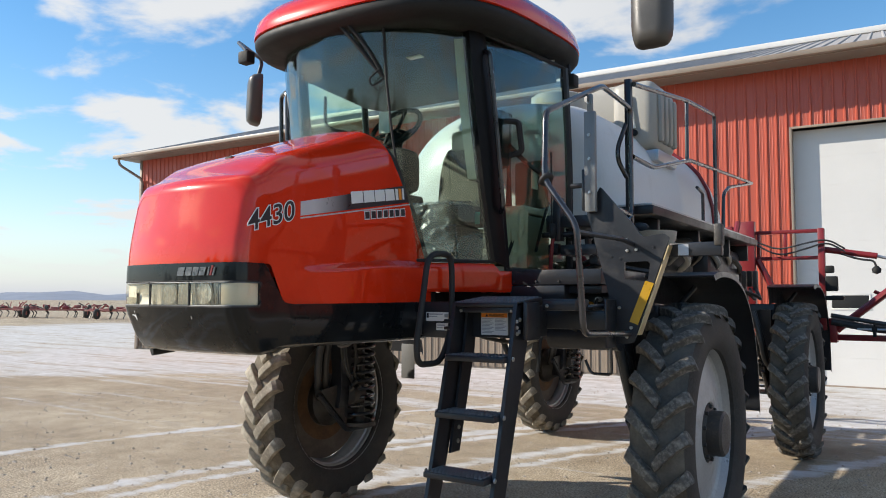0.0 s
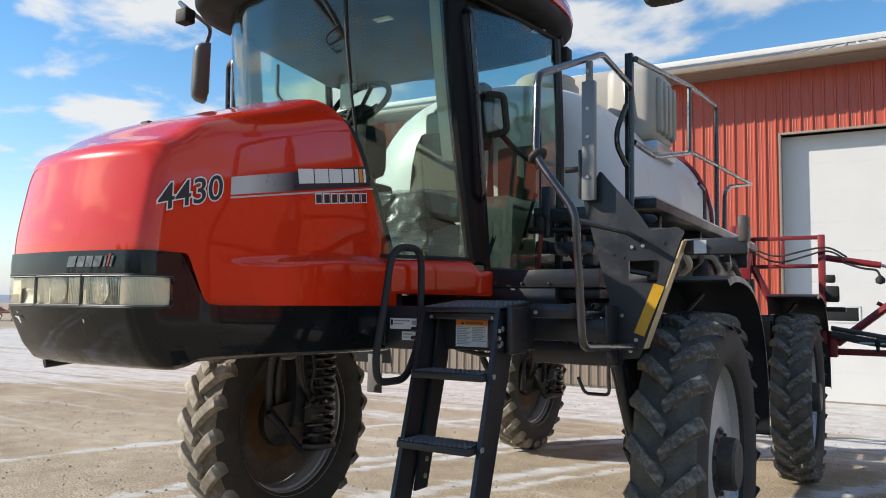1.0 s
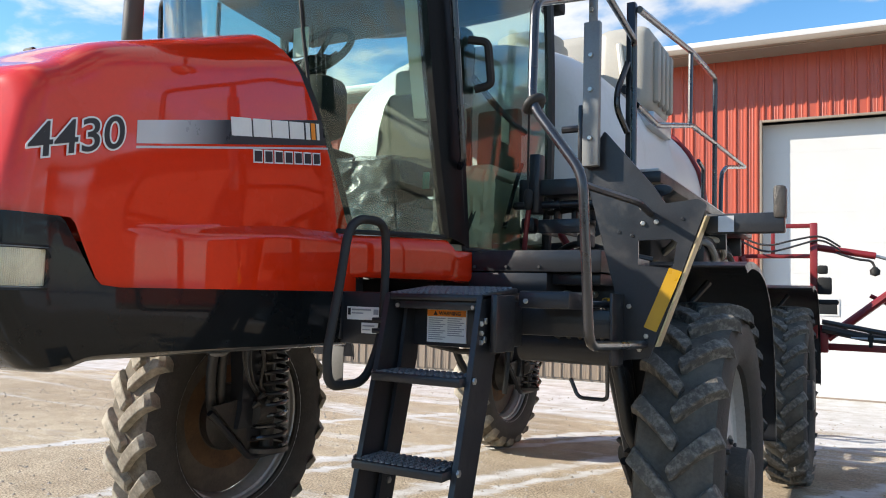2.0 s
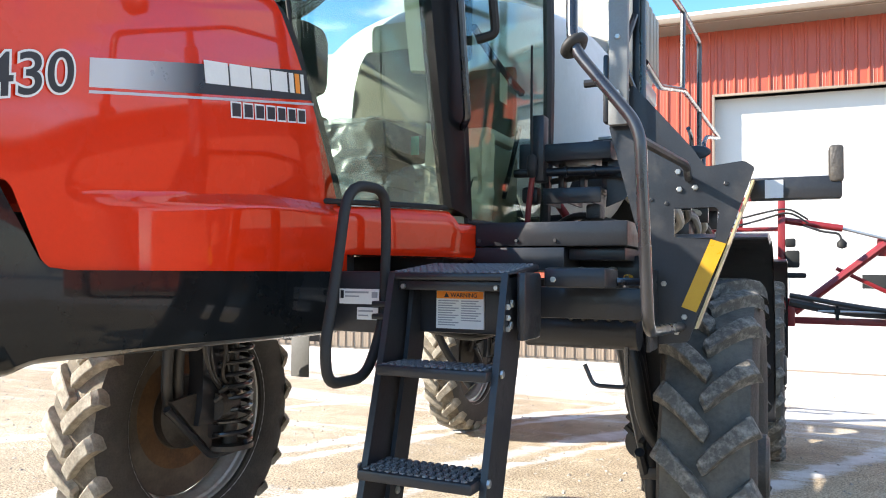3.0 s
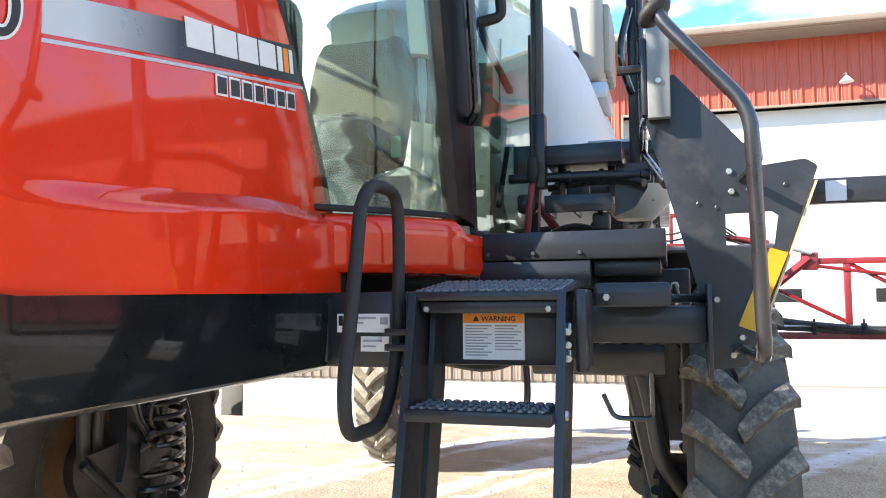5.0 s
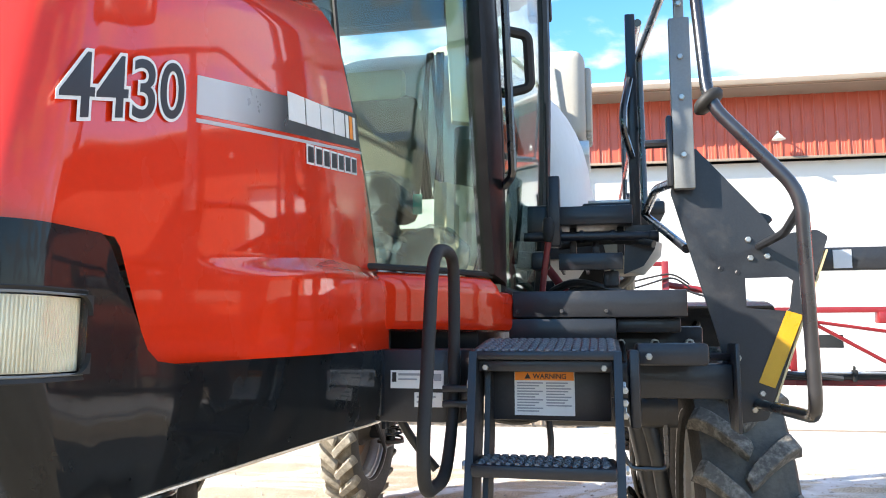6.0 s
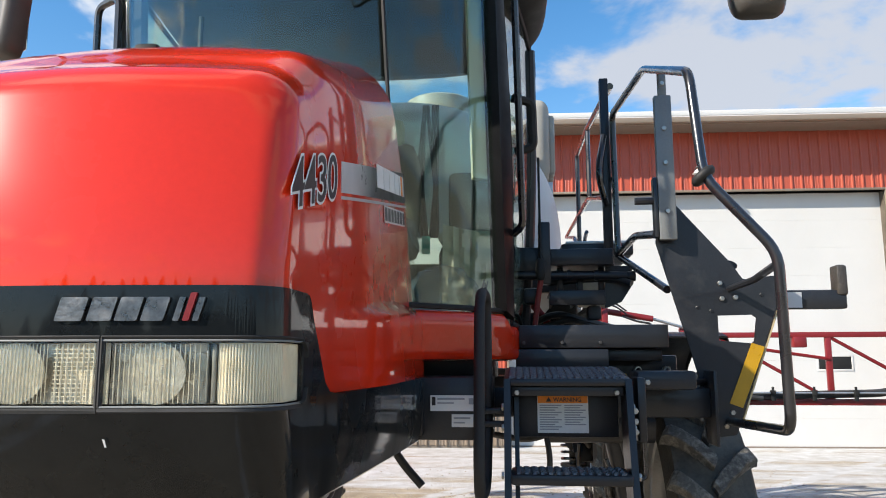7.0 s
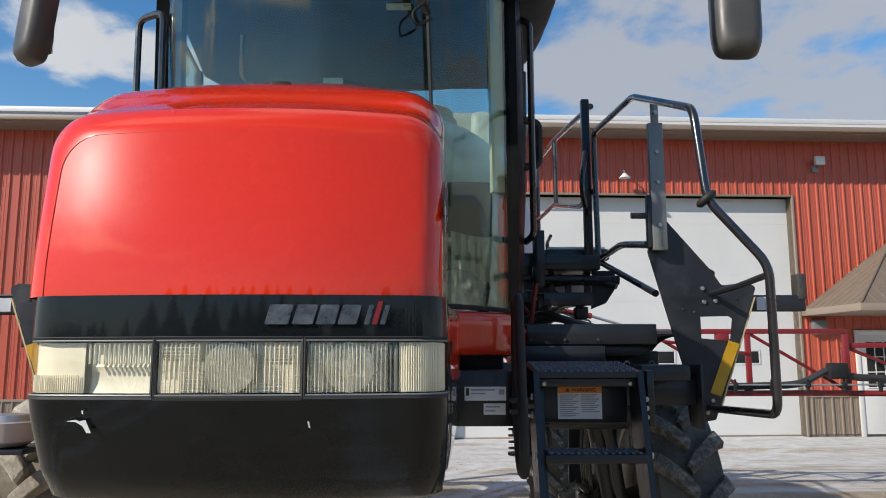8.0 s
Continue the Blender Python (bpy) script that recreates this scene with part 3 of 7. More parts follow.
def build_shed():
    wall = tagged(part("wall_front", wall_core(), SOFFIT), "long shed wall clad in red ribbed steel", "wall", kind="structure")
    wall.matrix_world = SHED
    kinds = {}

    def panel(x, z, w, h, mat):
        key = (round(w, 3), round(h, 3), mat.name)
        if key not in kinds:
            ob = part("siding_panel", ribbed_panel(w, h), mat, wall, smooth=20)
            kinds[key] = ob.data
        else:
            ob = new("siding_panel", kinds[key])
            ob.parent = wall
        ob.matrix_basis = Matrix.Translation((x, -0.02, z))

    x, w = WALL_L, 0.916
    while x < WALL_R - 0.01:
        r = x + w
        if r <= DOOR_L + 0.01 or x >= DOOR_R + CASING:
            panel(x, 0.98, w, EAVE - 0.98, SIDING)
            panel(x, 0.06, w, 0.88, WAINSCOT)
        elif x < DOOR_L:
            panel(x, 0.98, DOOR_L - x, EAVE - 0.98, SIDING)
            panel(x, 0.06, DOOR_L - x, 0.88, WAINSCOT)
            panel(DOOR_L, DOOR_H + CASING, r - DOOR_L, EAVE - DOOR_H - CASING, SIDING)
        elif r > DOOR_R + CASING:
            panel(x, DOOR_H + CASING, DOOR_R + CASING - x, EAVE - DOOR_H - CASING, SIDING)
            panel(DOOR_R + CASING, 0.98, r - DOOR_R - CASING, EAVE - 0.98, SIDING)
            panel(DOOR_R + CASING, 0.06, r - DOOR_R - CASING, 0.88, WAINSCOT)
        else:
            panel(x, DOOR_H + CASING, w, EAVE - DOOR_H - CASING, SIDING)
        x = r
    # trim: belt over the wainscot, door casing, corner boards
    bm = bmesh.new()
    for a, b in ((WALL_L, DOOR_L - CASING), (DOOR_R + CASING, WALL_R)):
        box(bm, (a, -0.055, 0.93), (b, -0.018, 0.99), 0.004)
    for a, b in ((DOOR_L - CASING, DOOR_L), (DOOR_R, DOOR_R + CASING)):
        box(bm, (a, -0.06, 0.0), (b, 0.34, DOOR_H + CASING), 0.004)
    box(bm, (DOOR_L, -0.06, DOOR_H), (DOOR_R, 0.34, DOOR_H + CASING), 0.004)
    box(bm, (WALL_L - 0.12, -0.06, 0.0), (WALL_L, 0.2, EAVE), 0.004)
    tagged(part("trim", bm, TRIM), "taupe metal door casing and belt trim on the shed", "trim", kind="structure").matrix_world = SHED
    # sectional door
    door = thing("door_1", SHED, "tall white insulated sectional shed door, closed", "door", kind="structure")
    n = 9
    h = DOOR_H / n
    for i in range(n):
        bm = bmesh.new()
        box(bm, (DOOR_L, 0.24, i * h), (DOOR_R, 0.29, (i + 1) * h - 0.0012), 0)
        part("door_panel", bm, DOOR_WHITE, door)
    bm = bmesh.new()
    box(bm, (DOOR_L, 0.22, -0.01), (DOOR_R, 0.30, 0.035), 0.004)
    part("bottom_seal", bm, TRIM, door)
    for k in range(4):
        cx = DOOR_L + 1.05 + k * 2.1
        bm = bmesh.new()
        for lo, hi in (((cx - 0.40, 0.225, 1.70), (cx + 0.40, 0.239, 1.74)), ((cx - 0.40, 0.225, 2.02), (cx + 0.40, 0.239, 2.06)),
                       ((cx - 0.40, 0.225, 1.74), (cx - 0.36, 0.239, 2.02)), ((cx + 0.36, 0.225, 1.74), (cx + 0.40, 0.239, 2.02))):
            box(bm, lo, hi, 0.003)
        fr = part("window_frame", bm, DOOR_WHITE, door)
        part("pane", boxed((cx - 0.36, 0.231, 1.74), (cx + 0.36, 0.237, 2.02), 0.001), CAB_DARK, fr, "dark small door window")
    # roof: soffit, fascia with gutter, ribbed roofing
    bm = bmesh.new()
    box(bm, (WALL_L - 0.6, -0.75, EAVE), (WALL_R + 0.6, 0.3, EAVE + 0.03), 0.003)
    tagged(part("soffit", bm, SOFFIT), "taupe vented soffit under the shed eave", "soffit", kind="structure").matrix_world = SHED
    bm = bmesh.new()
    box(bm, (WALL_L - 0.6, -0.80, EAVE - 0.03), (WALL_R + 0.6, -0.75, EAVE + 0.13), 0.004)
    box(bm, (WALL_L - 0.6, -0.93, EAVE - 0.02), (WALL_R + 0.6, -0.80, EAVE + 0.11), 0.03)
    tagged(part("gutter", bm, TRIM), "taupe fascia and gutter along the shed eave", "gutter", kind="structure").matrix_world = SHED
    bm = bmesh.new()
    xs = []
    x = WALL_L - 0.62
    while x < WALL_R + 0.6:
        xs += [(x, 0), (x + 0.03, 0.028), (x + 0.06, 0.028), (x + 0.09, 0), (x + 0.305, 0)]
        x += 0.305
    y0, z0, y1, z1 = -0.88, EAVE + 0.085, 9.0, EAVE + 3.40
    loft(bm, [[(a, y0, z0 + b) for a, b in xs], [(a, y1, z1 + b) for a, b in xs]])
    loft(bm, [[(a, y0, z0 - 0.02) for a, b in xs], [(a, y1, z1 - 0.02) for a, b in xs]])
    loft(bm, [[(a, y1, z1 + b) for a, b in xs], [(a, 19.0, z0 + b) for a, b in xs]])
    tagged(part("roof", bm, ROOFING, smooth=15), "pale ribbed metal shed roof with a low slope", "roof", kind="structure").matrix_world = SHED
    bm = bmesh.new()
    box(bm, (WALL_L - 0.62, y1 - 0.55, z1 - 0.15), (WALL_R + 0.6, y1 + 0.5, z1 + 0.05), 0.03)
    tagged(part("ridge_cap", bm, DOOR_WHITE), "white snow-covered ridge cap of the shed", "ridge", kind="structure").matrix_world = SHED
    # downpipe at the far end
    bm = tubed([(WALL_L - 0.3, -0.86, EAVE + 0.06), (WALL_L - 0.3, -0.86, EAVE - 0.25), (WALL_L + 0.1, -0.1, EAVE - 0.75), (WALL_L + 0.1, -0.1, 0.1)], 0.05, 8, 0.15)
    ob = part("downpipe", bm, TRIM)
    ob.matrix_world = SHED
    tagged(ob, "dark metal downpipe at the shed corner", "downpipe")
    # barn lamp over the door
    for cx in (0.1,):
        lamp = thing("wall_lamp", SHED @ pose(cx - 0.07, 0, 6.25), "small white barn lamp on a short arm over the door", "lamp")
        part("shade", lathed([(0.03, 0.12), (0.05, 0.10), (0.14, 0.0), (0.13, 0.0), (0.045, 0.09)], pose(0, -0.34, -0.08)), DOOR_WHITE, lamp)
        part("arm", tubed([(0, 0, 0.02), (0, -0.2, 0.12), (0, -0.34, 0.10), (0, -0.34, 0.02)], 0.018, 8, 0.08), GREY, lamp)
    # flood lamp
    lamp = thing("flood_lamp", SHED @ pose(4.97, 0, 6.58), "white square flood lamp on a wall bracket", "lamp")
    part("bracket", boxed((-0.10, -0.10, -0.14), (0.06, 0, 0.02), 0.01), GREY, lamp)
    part("arm", tubed([(0, -0.05, -0.05), (0.04, -0.22, 0.02)], 0.02, 8, 0), GREY, lamp)
    part("housing", boxed((-0.11, -0.30, 0.0), (0.13, -0.20, 0.22), 0.02), DOOR_WHITE, lamp)


def wall_core():
    """The wall itself, with its thickness and the door opening."""
    bm = bmesh.new()
    box(bm, (WALL_L, 0.0, 0.0), (DOOR_L, 0.3, EAVE), 0)
    box(bm, (DOOR_R, 0.0, 0.0), (WALL_R, 0.3, EAVE), 0)
    box(bm, (DOOR_L, 0.0, DOOR_H), (DOOR_R, 0.3, EAVE), 0)
    box(bm, (WALL_L, 0.3, 0.0), (WALL_L + 0.3, 18.0, EAVE), 0)
    box(bm, (WALL_R - 0.3, 0.3, 0.0), (WALL_R, 18.0, EAVE), 0)
    box(bm, (WALL_L, 18.0, 0.0), (WALL_R, 18.3, EAVE), 0)
    return bm


def build_porch():
    """Entry porch with a hipped roof, and the entry door under it."""
    porch = thing("porch", SHED @ pose(6.74, 0, 0), "entry porch with a brown hipped metal roof", "porch", kind="structure")
    z, top = 2.86, 4.74
    half = 2.34
    c = [(-half, -half), (half, -half), (half, -0.03), (-half, -0.03)]
    bm = bmesh.new()
    lo = [bm.verts.new((x, y, z + 0.16)) for x, y in c]
    a, b = bm.verts.new((0.0, -0.03, top)), bm.verts.new((0.0, -0.12, top))
    bm.faces.new((lo[0], lo[1], b))
    bm.faces.new((lo[1], lo[2], a, b))
    bm.faces.new((lo[3], lo[0], b, a))
    bm.faces.new(lo)
    bm.faces.new((lo[2], lo[3], a))
    part("roof", bm, SHINGLE, porch, smooth=5)
    bm = bmesh.new()
    for s in (-1, 1):
        tube(bm, [(half * s, -half, z + 0.17), (0, -0.12, top + 0.01)], 0.03, 6, 0)
        for k in range(8):
            f = 0.06 + k * 0.12
            tube(bm, [(half * s, -half * f, z + 0.165), (half * s * f, -half * f, z + 0.165 + (top - z - 0.16) * (1 - f))], 0.012, 5, 0)
    for k in range(17):
        f = -0.96 + k * 0.12
        tube(bm, [(f * half, -half, z + 0.165), (f * half, -half * abs(f) - 0.1 * (1 - abs(f)), z + 0.165 + (top - z - 0.16) * (1 - abs(f)))], 0.012, 5, 0)
    part("standing_seam", bm, SHINGLE, porch)
    bm = bmesh.new()
    box(bm, (-half - 0.05, -half - 0.05, z), (half + 0.05, -0.03, z + 0.16), 0.01)
    part("fascia", bm, TRIM, porch)
    part("post", boxed((2.08, -2.24, 0), (2.22, -2.10, z), 0.006), TRIM, porch)
    d = thing("door_2", SHED @ pose(6.2, 0, 0), "white entry door with a gridded glass light", "door", kind="structure")
    part("door_leaf", boxed((-0.48, -0.075, 0.06), (0.48, -0.045, 2.42), 0.004), DOOR_WHITE, d)
    bm = bmesh.new()
    for lo, hi in (((-0.58, -0.10, 0.0), (-0.48, -0.045, 2.52)), ((0.48, -0.10, 0.0), (0.58, -0.045, 2.52)), ((-0.48, -0.10, 2.42), (0.48, -0.045, 2.52))):
        box(bm, lo, hi, 0.004)
    part("door_frame", bm, DOOR_WHITE, d)
    g = part("pane", boxed((-0.34, -0.082, 1.15), (0.34, -0.076, 2.25), 0.001), CAB_DARK, d, "dark glass light in the entry door")
    bm = bmesh.new()
    for x in (-0.34, -0.115, 0.115, 0.34):
        box(bm, (x - 0.012, -0.092, 1.14), (x + 0.012, -0.082, 2.26), 0.002)
    for zz in (1.15, 1.52, 1.88, 2.25):
        box(bm, (-0.34, -0.0925, zz - 0.012), (0.34, -0.0825, zz + 0.012), 0.002)
    part("muntin", bm, DOOR_WHITE, d)
    part("door_handle", tubed([(0.38, -0.075, 1.05), (0.38, -0.13, 1.05), (0.30, -0.13, 1.05)], 0.012, 8, 0.02), STEEL, d)
    # meter box by the porch
    mb = thing("meter_box", SHED @ pose(4.75, 0, 2.42), "small grey electric box on the red wall", "box")
    part("body", boxed((-0.17, -0.16, 0), (0.17, -0.02, 0.34), 0.012), GREY, mb)
    part("lid", boxed((-0.16, -0.175, 0.03), (0.16, -0.16, 0.33), 0.008), GREY, mb)


build_shed()
build_porch()


# ---- the sprayer ----
sprayer = thing("sprayer", (0, 0, 0), "red and black high-clearance field sprayer with a cab, standing on gravel", "sprayer")

HOOD_TOP = [(0.0, 2.50), (0.1, 2.545), (0.3, 2.655), (0.6, 2.775), (0.9, 2.872), (1.1, 2.925), (1.3, 2.95)]
HOOD_END = [(1.8, 1.62), (2.15, 1.61), (2.43, 1.47), (2.63, 1.36), (2.76, 1.275), (2.85, 1.19), (2.93, 1.09), (3.05, 1.05)]
HOOD_LOW = [(0.0, 2.064), (0.215, 2.064), (0.235, 2.05), (0.335, 1.885), (0.36, 1.865), (0.40, 1.858), (1.7, 1.872)]


def side_x(y, z):
    """The hood's flat side, with the flare under its feature line."""
    line = 2.05 + 0.06 * smooth01((y - 0.5) / 0.8)
    flare = 0.045 * smooth01((line + 0.022 - z) / 0.044) * smooth01((y - 0.45) / 0.5)
    return 0.470 + 0.022 * smooth01(y / 0.8) - 0.02 * smooth01((z - 2.3) / 0.7) + flare


NOSE_R, LEFT, HOOD_LEFT = 0.058, 0.94, 1.015


def hood_row(s):
    """One cross-section of the hood, from the low edge on +x over the top to -x; s runs from nose to windscreen."""
    y0 = s * 1.62
    nose = 1 - math.sqrt(max(0.0, 1 - (1 - min(1.0, y0 / NOSE_R)) ** 2))
    pts = []
    zb = curve_at(HOOD_LOW, y0)
    zt = curve_at(HOOD_TOP, s * 1.10) - 0.055 * nose
    r = 0.085 + 0.06 * smooth01(y0 / 1.1)
    line = max(2.05 + 0.06 * smooth01((y0 - 0.5) / 0.8), zb + 0.08)
    knots = [zb + (line - 0.035 - zb) * k / 4 for k in range(4)] + [line - 0.035 + 0.065 * k / 6 for k in range(6)]
    zs = knots + [line + 0.03 + (zt - r - line - 0.03) * k / 6 for k in range(7)]
    for z in zs:
        pts.append([side_x(y0, z), z])
    wx = side_x(y0, zt - r)
    for k in range(1, 9):
        a = k / 8 * math.pi / 2
        pts.append([wx - r * 1.15 * (1 - math.cos(a)), zt - r + r * math.sin(a)])
    xe = wx - r * 1.15
    for k in range(1, 7):
        f = k / 6
        pts.append([xe * (1 - f), zt + 0.02 * (1 - (1 - f) ** 2) * smooth01(y0 / 0.3)])
    row = []
    pinch = NOSE_R * nose
    for x, z in pts:
        x2 = max(0.0, x - pinch * (x / 0.47))
        y = s * curve_at(HOOD_END, z)
        fade = 1 - smooth01(y0 / 0.45)
        y += fade * (0.075 * (x2 / 0.47) ** 2 + 0.062 * smooth01((z - 2.06) / 0.5))
        row.append((x2, y, z))
    return row + [(-x * HOOD_LEFT, y, z) for x, y, z in reversed(row[:-1])]


def build_hood():
    steps = [NOSE_R * (1 - math.cos(k * math.pi / 20)) / 1.62 for k in range(11)] + [0.07, 0.10, 0.1327, 0.145, 0.165, 0.185, 0.207, 0.222, 0.247, 0.3, 0.38, 0.46, 0.54, 0.62, 0.70, 0.78, 0.86, 0.93, 1.0]
    rows = [hood_row(s) for s in steps]
    bm = bmesh.new()
    loft(bm, rows)
    # nose panel: a grid between the two sides of the first section
    first = rows[0]
    half = len(first) // 2
    right, left = first[:half + 1], list(reversed(first[half:]))
    grid = []
    for a, b in list(zip(right, left))[:25]:
        row = []
        for k in range(25):
            f = k / 24
            x = a[0] + (b[0] - a[0]) * f
            dx = (x / 0.47) ** 2
            row.append((x, a[1] - 0.075 * (a[0] / 0.47) ** 2 + 0.075 * dx, a[2]))
        grid.append(row)
    loft(bm, grid)
    bmesh.ops.remove_doubles(bm, verts=bm.verts, dist=0.0005)
    part("hood", bm, RED, sprayer, "glossy red engine hood with a sloping top", smooth=32)
    # black filler between hood and windscreen
    bm = bmesh.new()
    rows2 = []
    for off, inset in ((0.0, 0.012), (0.10, 0.03)):
        rows2.append([(x * (1 - inset), y + off - 0.02, z - 0.008 - inset * 0.3) for x, y, z in rows[-1]])
    loft(bm, rows2)
    part("cowl_seal", bm, RUBBER_SEAL, sprayer)
    part("wiper_nozzle", boxed((0.0, 0.35, 2.645), (0.06, 0.44, 2.680), 0.010), CAB_DARK, sprayer)


def front_path(n_corner=8):
    """The bumper's line in plan, from the ladder side round the nose to the other side."""
    pts = [(0.545, 1.58), (0.535, 1.2), (0.52, 0.9), (0.505, 0.6), (0.495, 0.42), (0.491, 0.36), (0.487, 0.335), (0.484, 0.30), (0.481, 0.235), (0.48, 0.215), (0.479, 0.19)]
    for k in range(n_corner + 1):
        a = k / n_corner * math.pi / 2
        pts.append((0.385 + 0.093 * math.cos(a), 0.115 - 0.085 * math.sin(a)))
    for x in (0.34, 0.28, 0.22, 0.16, 0.10, 0.05, 0.0):
        pts.append((x, 0.0 + 0.03 * (x / 0.385) ** 2))
    return pts + [(-x * LEFT, y) for x, y in reversed(pts[:-1])]


def offset_path(path, d):
    out = []
    n = len(path)
    for i, p in enumerate(path):
        a, b = Vector(path[max(i - 1, 0)]), Vector(path[min(i + 1, n - 1)])
        t = (b - a).normalized()
        out.append((p[0] + t.y * -d, p[1] + t.x * d))
    return out


LIGHT_LO, LIGHT_HI = 1.845, 1.972


def build_bumper():
    path = front_path()
    n = len(path)
    lamp_cols = [i for i, p in enumerate(path) if p[1] <= 0.191]
    i0, i1 = lamp_cols[0], lamp_cols[-1]
    bm = bmesh.new()
    top = []
    for x, y in path:
        top.append(curve_at([(0.0, 2.064), (0.215, 2.064), (0.235, 2.05), (0.335, 1.885), (0.36, 1.865), (0.40, 1.858), (1.7, 1.872)], y))
    levels = []
    for i, (x, y) in enumerate(path):
        hi = max(top[i], LIGHT_LO + 0.002)
        mid = min(LIGHT_HI, hi - 0.001) if hi > LIGHT_HI else hi - 0.001
        levels.append([1.628, 1.634, 1.648, 1.70, 1.80, LIGHT_LO, mid, (mid + hi) / 2, hi])
    inset = [0.06, 0.028, 0.008, 0.0, -0.004, -0.003, -0.003, -0.003, -0.001]
    cols = []
    shifted = {d: offset_path(path, -d) for d in set(inset)}
    for i in range(n):
        nose = 1 - smooth01((path[i][1] - 0.1) / 0.3)
        tuck = [0.15 * nose, 0.13 * nose, 0.11 * nose, 0.065 * nose, 0.015 * nose, 0, 0, 0, 0]
        col = []
        for j, d in enumerate(inset):
            q = shifted[d][i]
            col.append(bm.verts.new((q[0], q[1] + tuck[j], levels[i][j] - (0.03, 0.03, 0.028, 0.015, 0, 0, 0, 0, 0)[j] * nose)))
        cols.append(col)
    for i in range(n - 1):
        for j in range(len(inset) - 1):
            if j == 5 and i0 <= i < i1:
                continue
            bm.faces.new((cols[i][j], cols[i + 1][j], cols[i + 1][j + 1], cols[i][j + 1]))
    # reveal round the lamp opening
    inner = offset_path(path, -0.05)
    lo = [bm.verts.new((*inner[i], LIGHT_LO)) for i in range(i0, i1 + 1)]
    hi = [bm.verts.new((*inner[i], LIGHT_HI)) for i in range(i0, i1 + 1)]
    for k, i in enumerate(range(i0, i1)):
        bm.faces.new((cols[i][5], lo[k], lo[k + 1], cols[i + 1][5]))
        bm.faces.new((cols[i][6], cols[i + 1][6], hi[k + 1], hi[k]))
        bm.faces.new((lo[k], hi[k], hi[k + 1], lo[k + 1]))
    bm.faces.new((cols[i0][5], cols[i0][6], hi[0], lo[0]))
    bm.faces.new((cols[i1][5], lo[-1], hi[-1], cols[i1][6]))
    part("bumper", bm, BLACK, sprayer, "gloss black nose surround, bumper and side skirt", smooth=40)
    # underside pan
    bm = bmesh.new()
    pan = offset_path(path, -0.06)
    plate(bm, [(x, y + 0.15 * (1 - smooth01((y - 0.1) / 0.3))) for x, y in pan], [], lambda u, v, w: (u, v, 1.63 + w), 0.02)
    part("belly_pan", bm, FRAME, sprayer)
    # unseen filler, added to stop light through the gaps round the nose
    part("nose_filler", boxed((-0.40, 0.20, 1.66), (0.40, 1.30, 2.00), 0.02), CAB_DARK, sprayer, "dark filler box added inside the nose to block light")
    build_headlights(path, i0, i1)


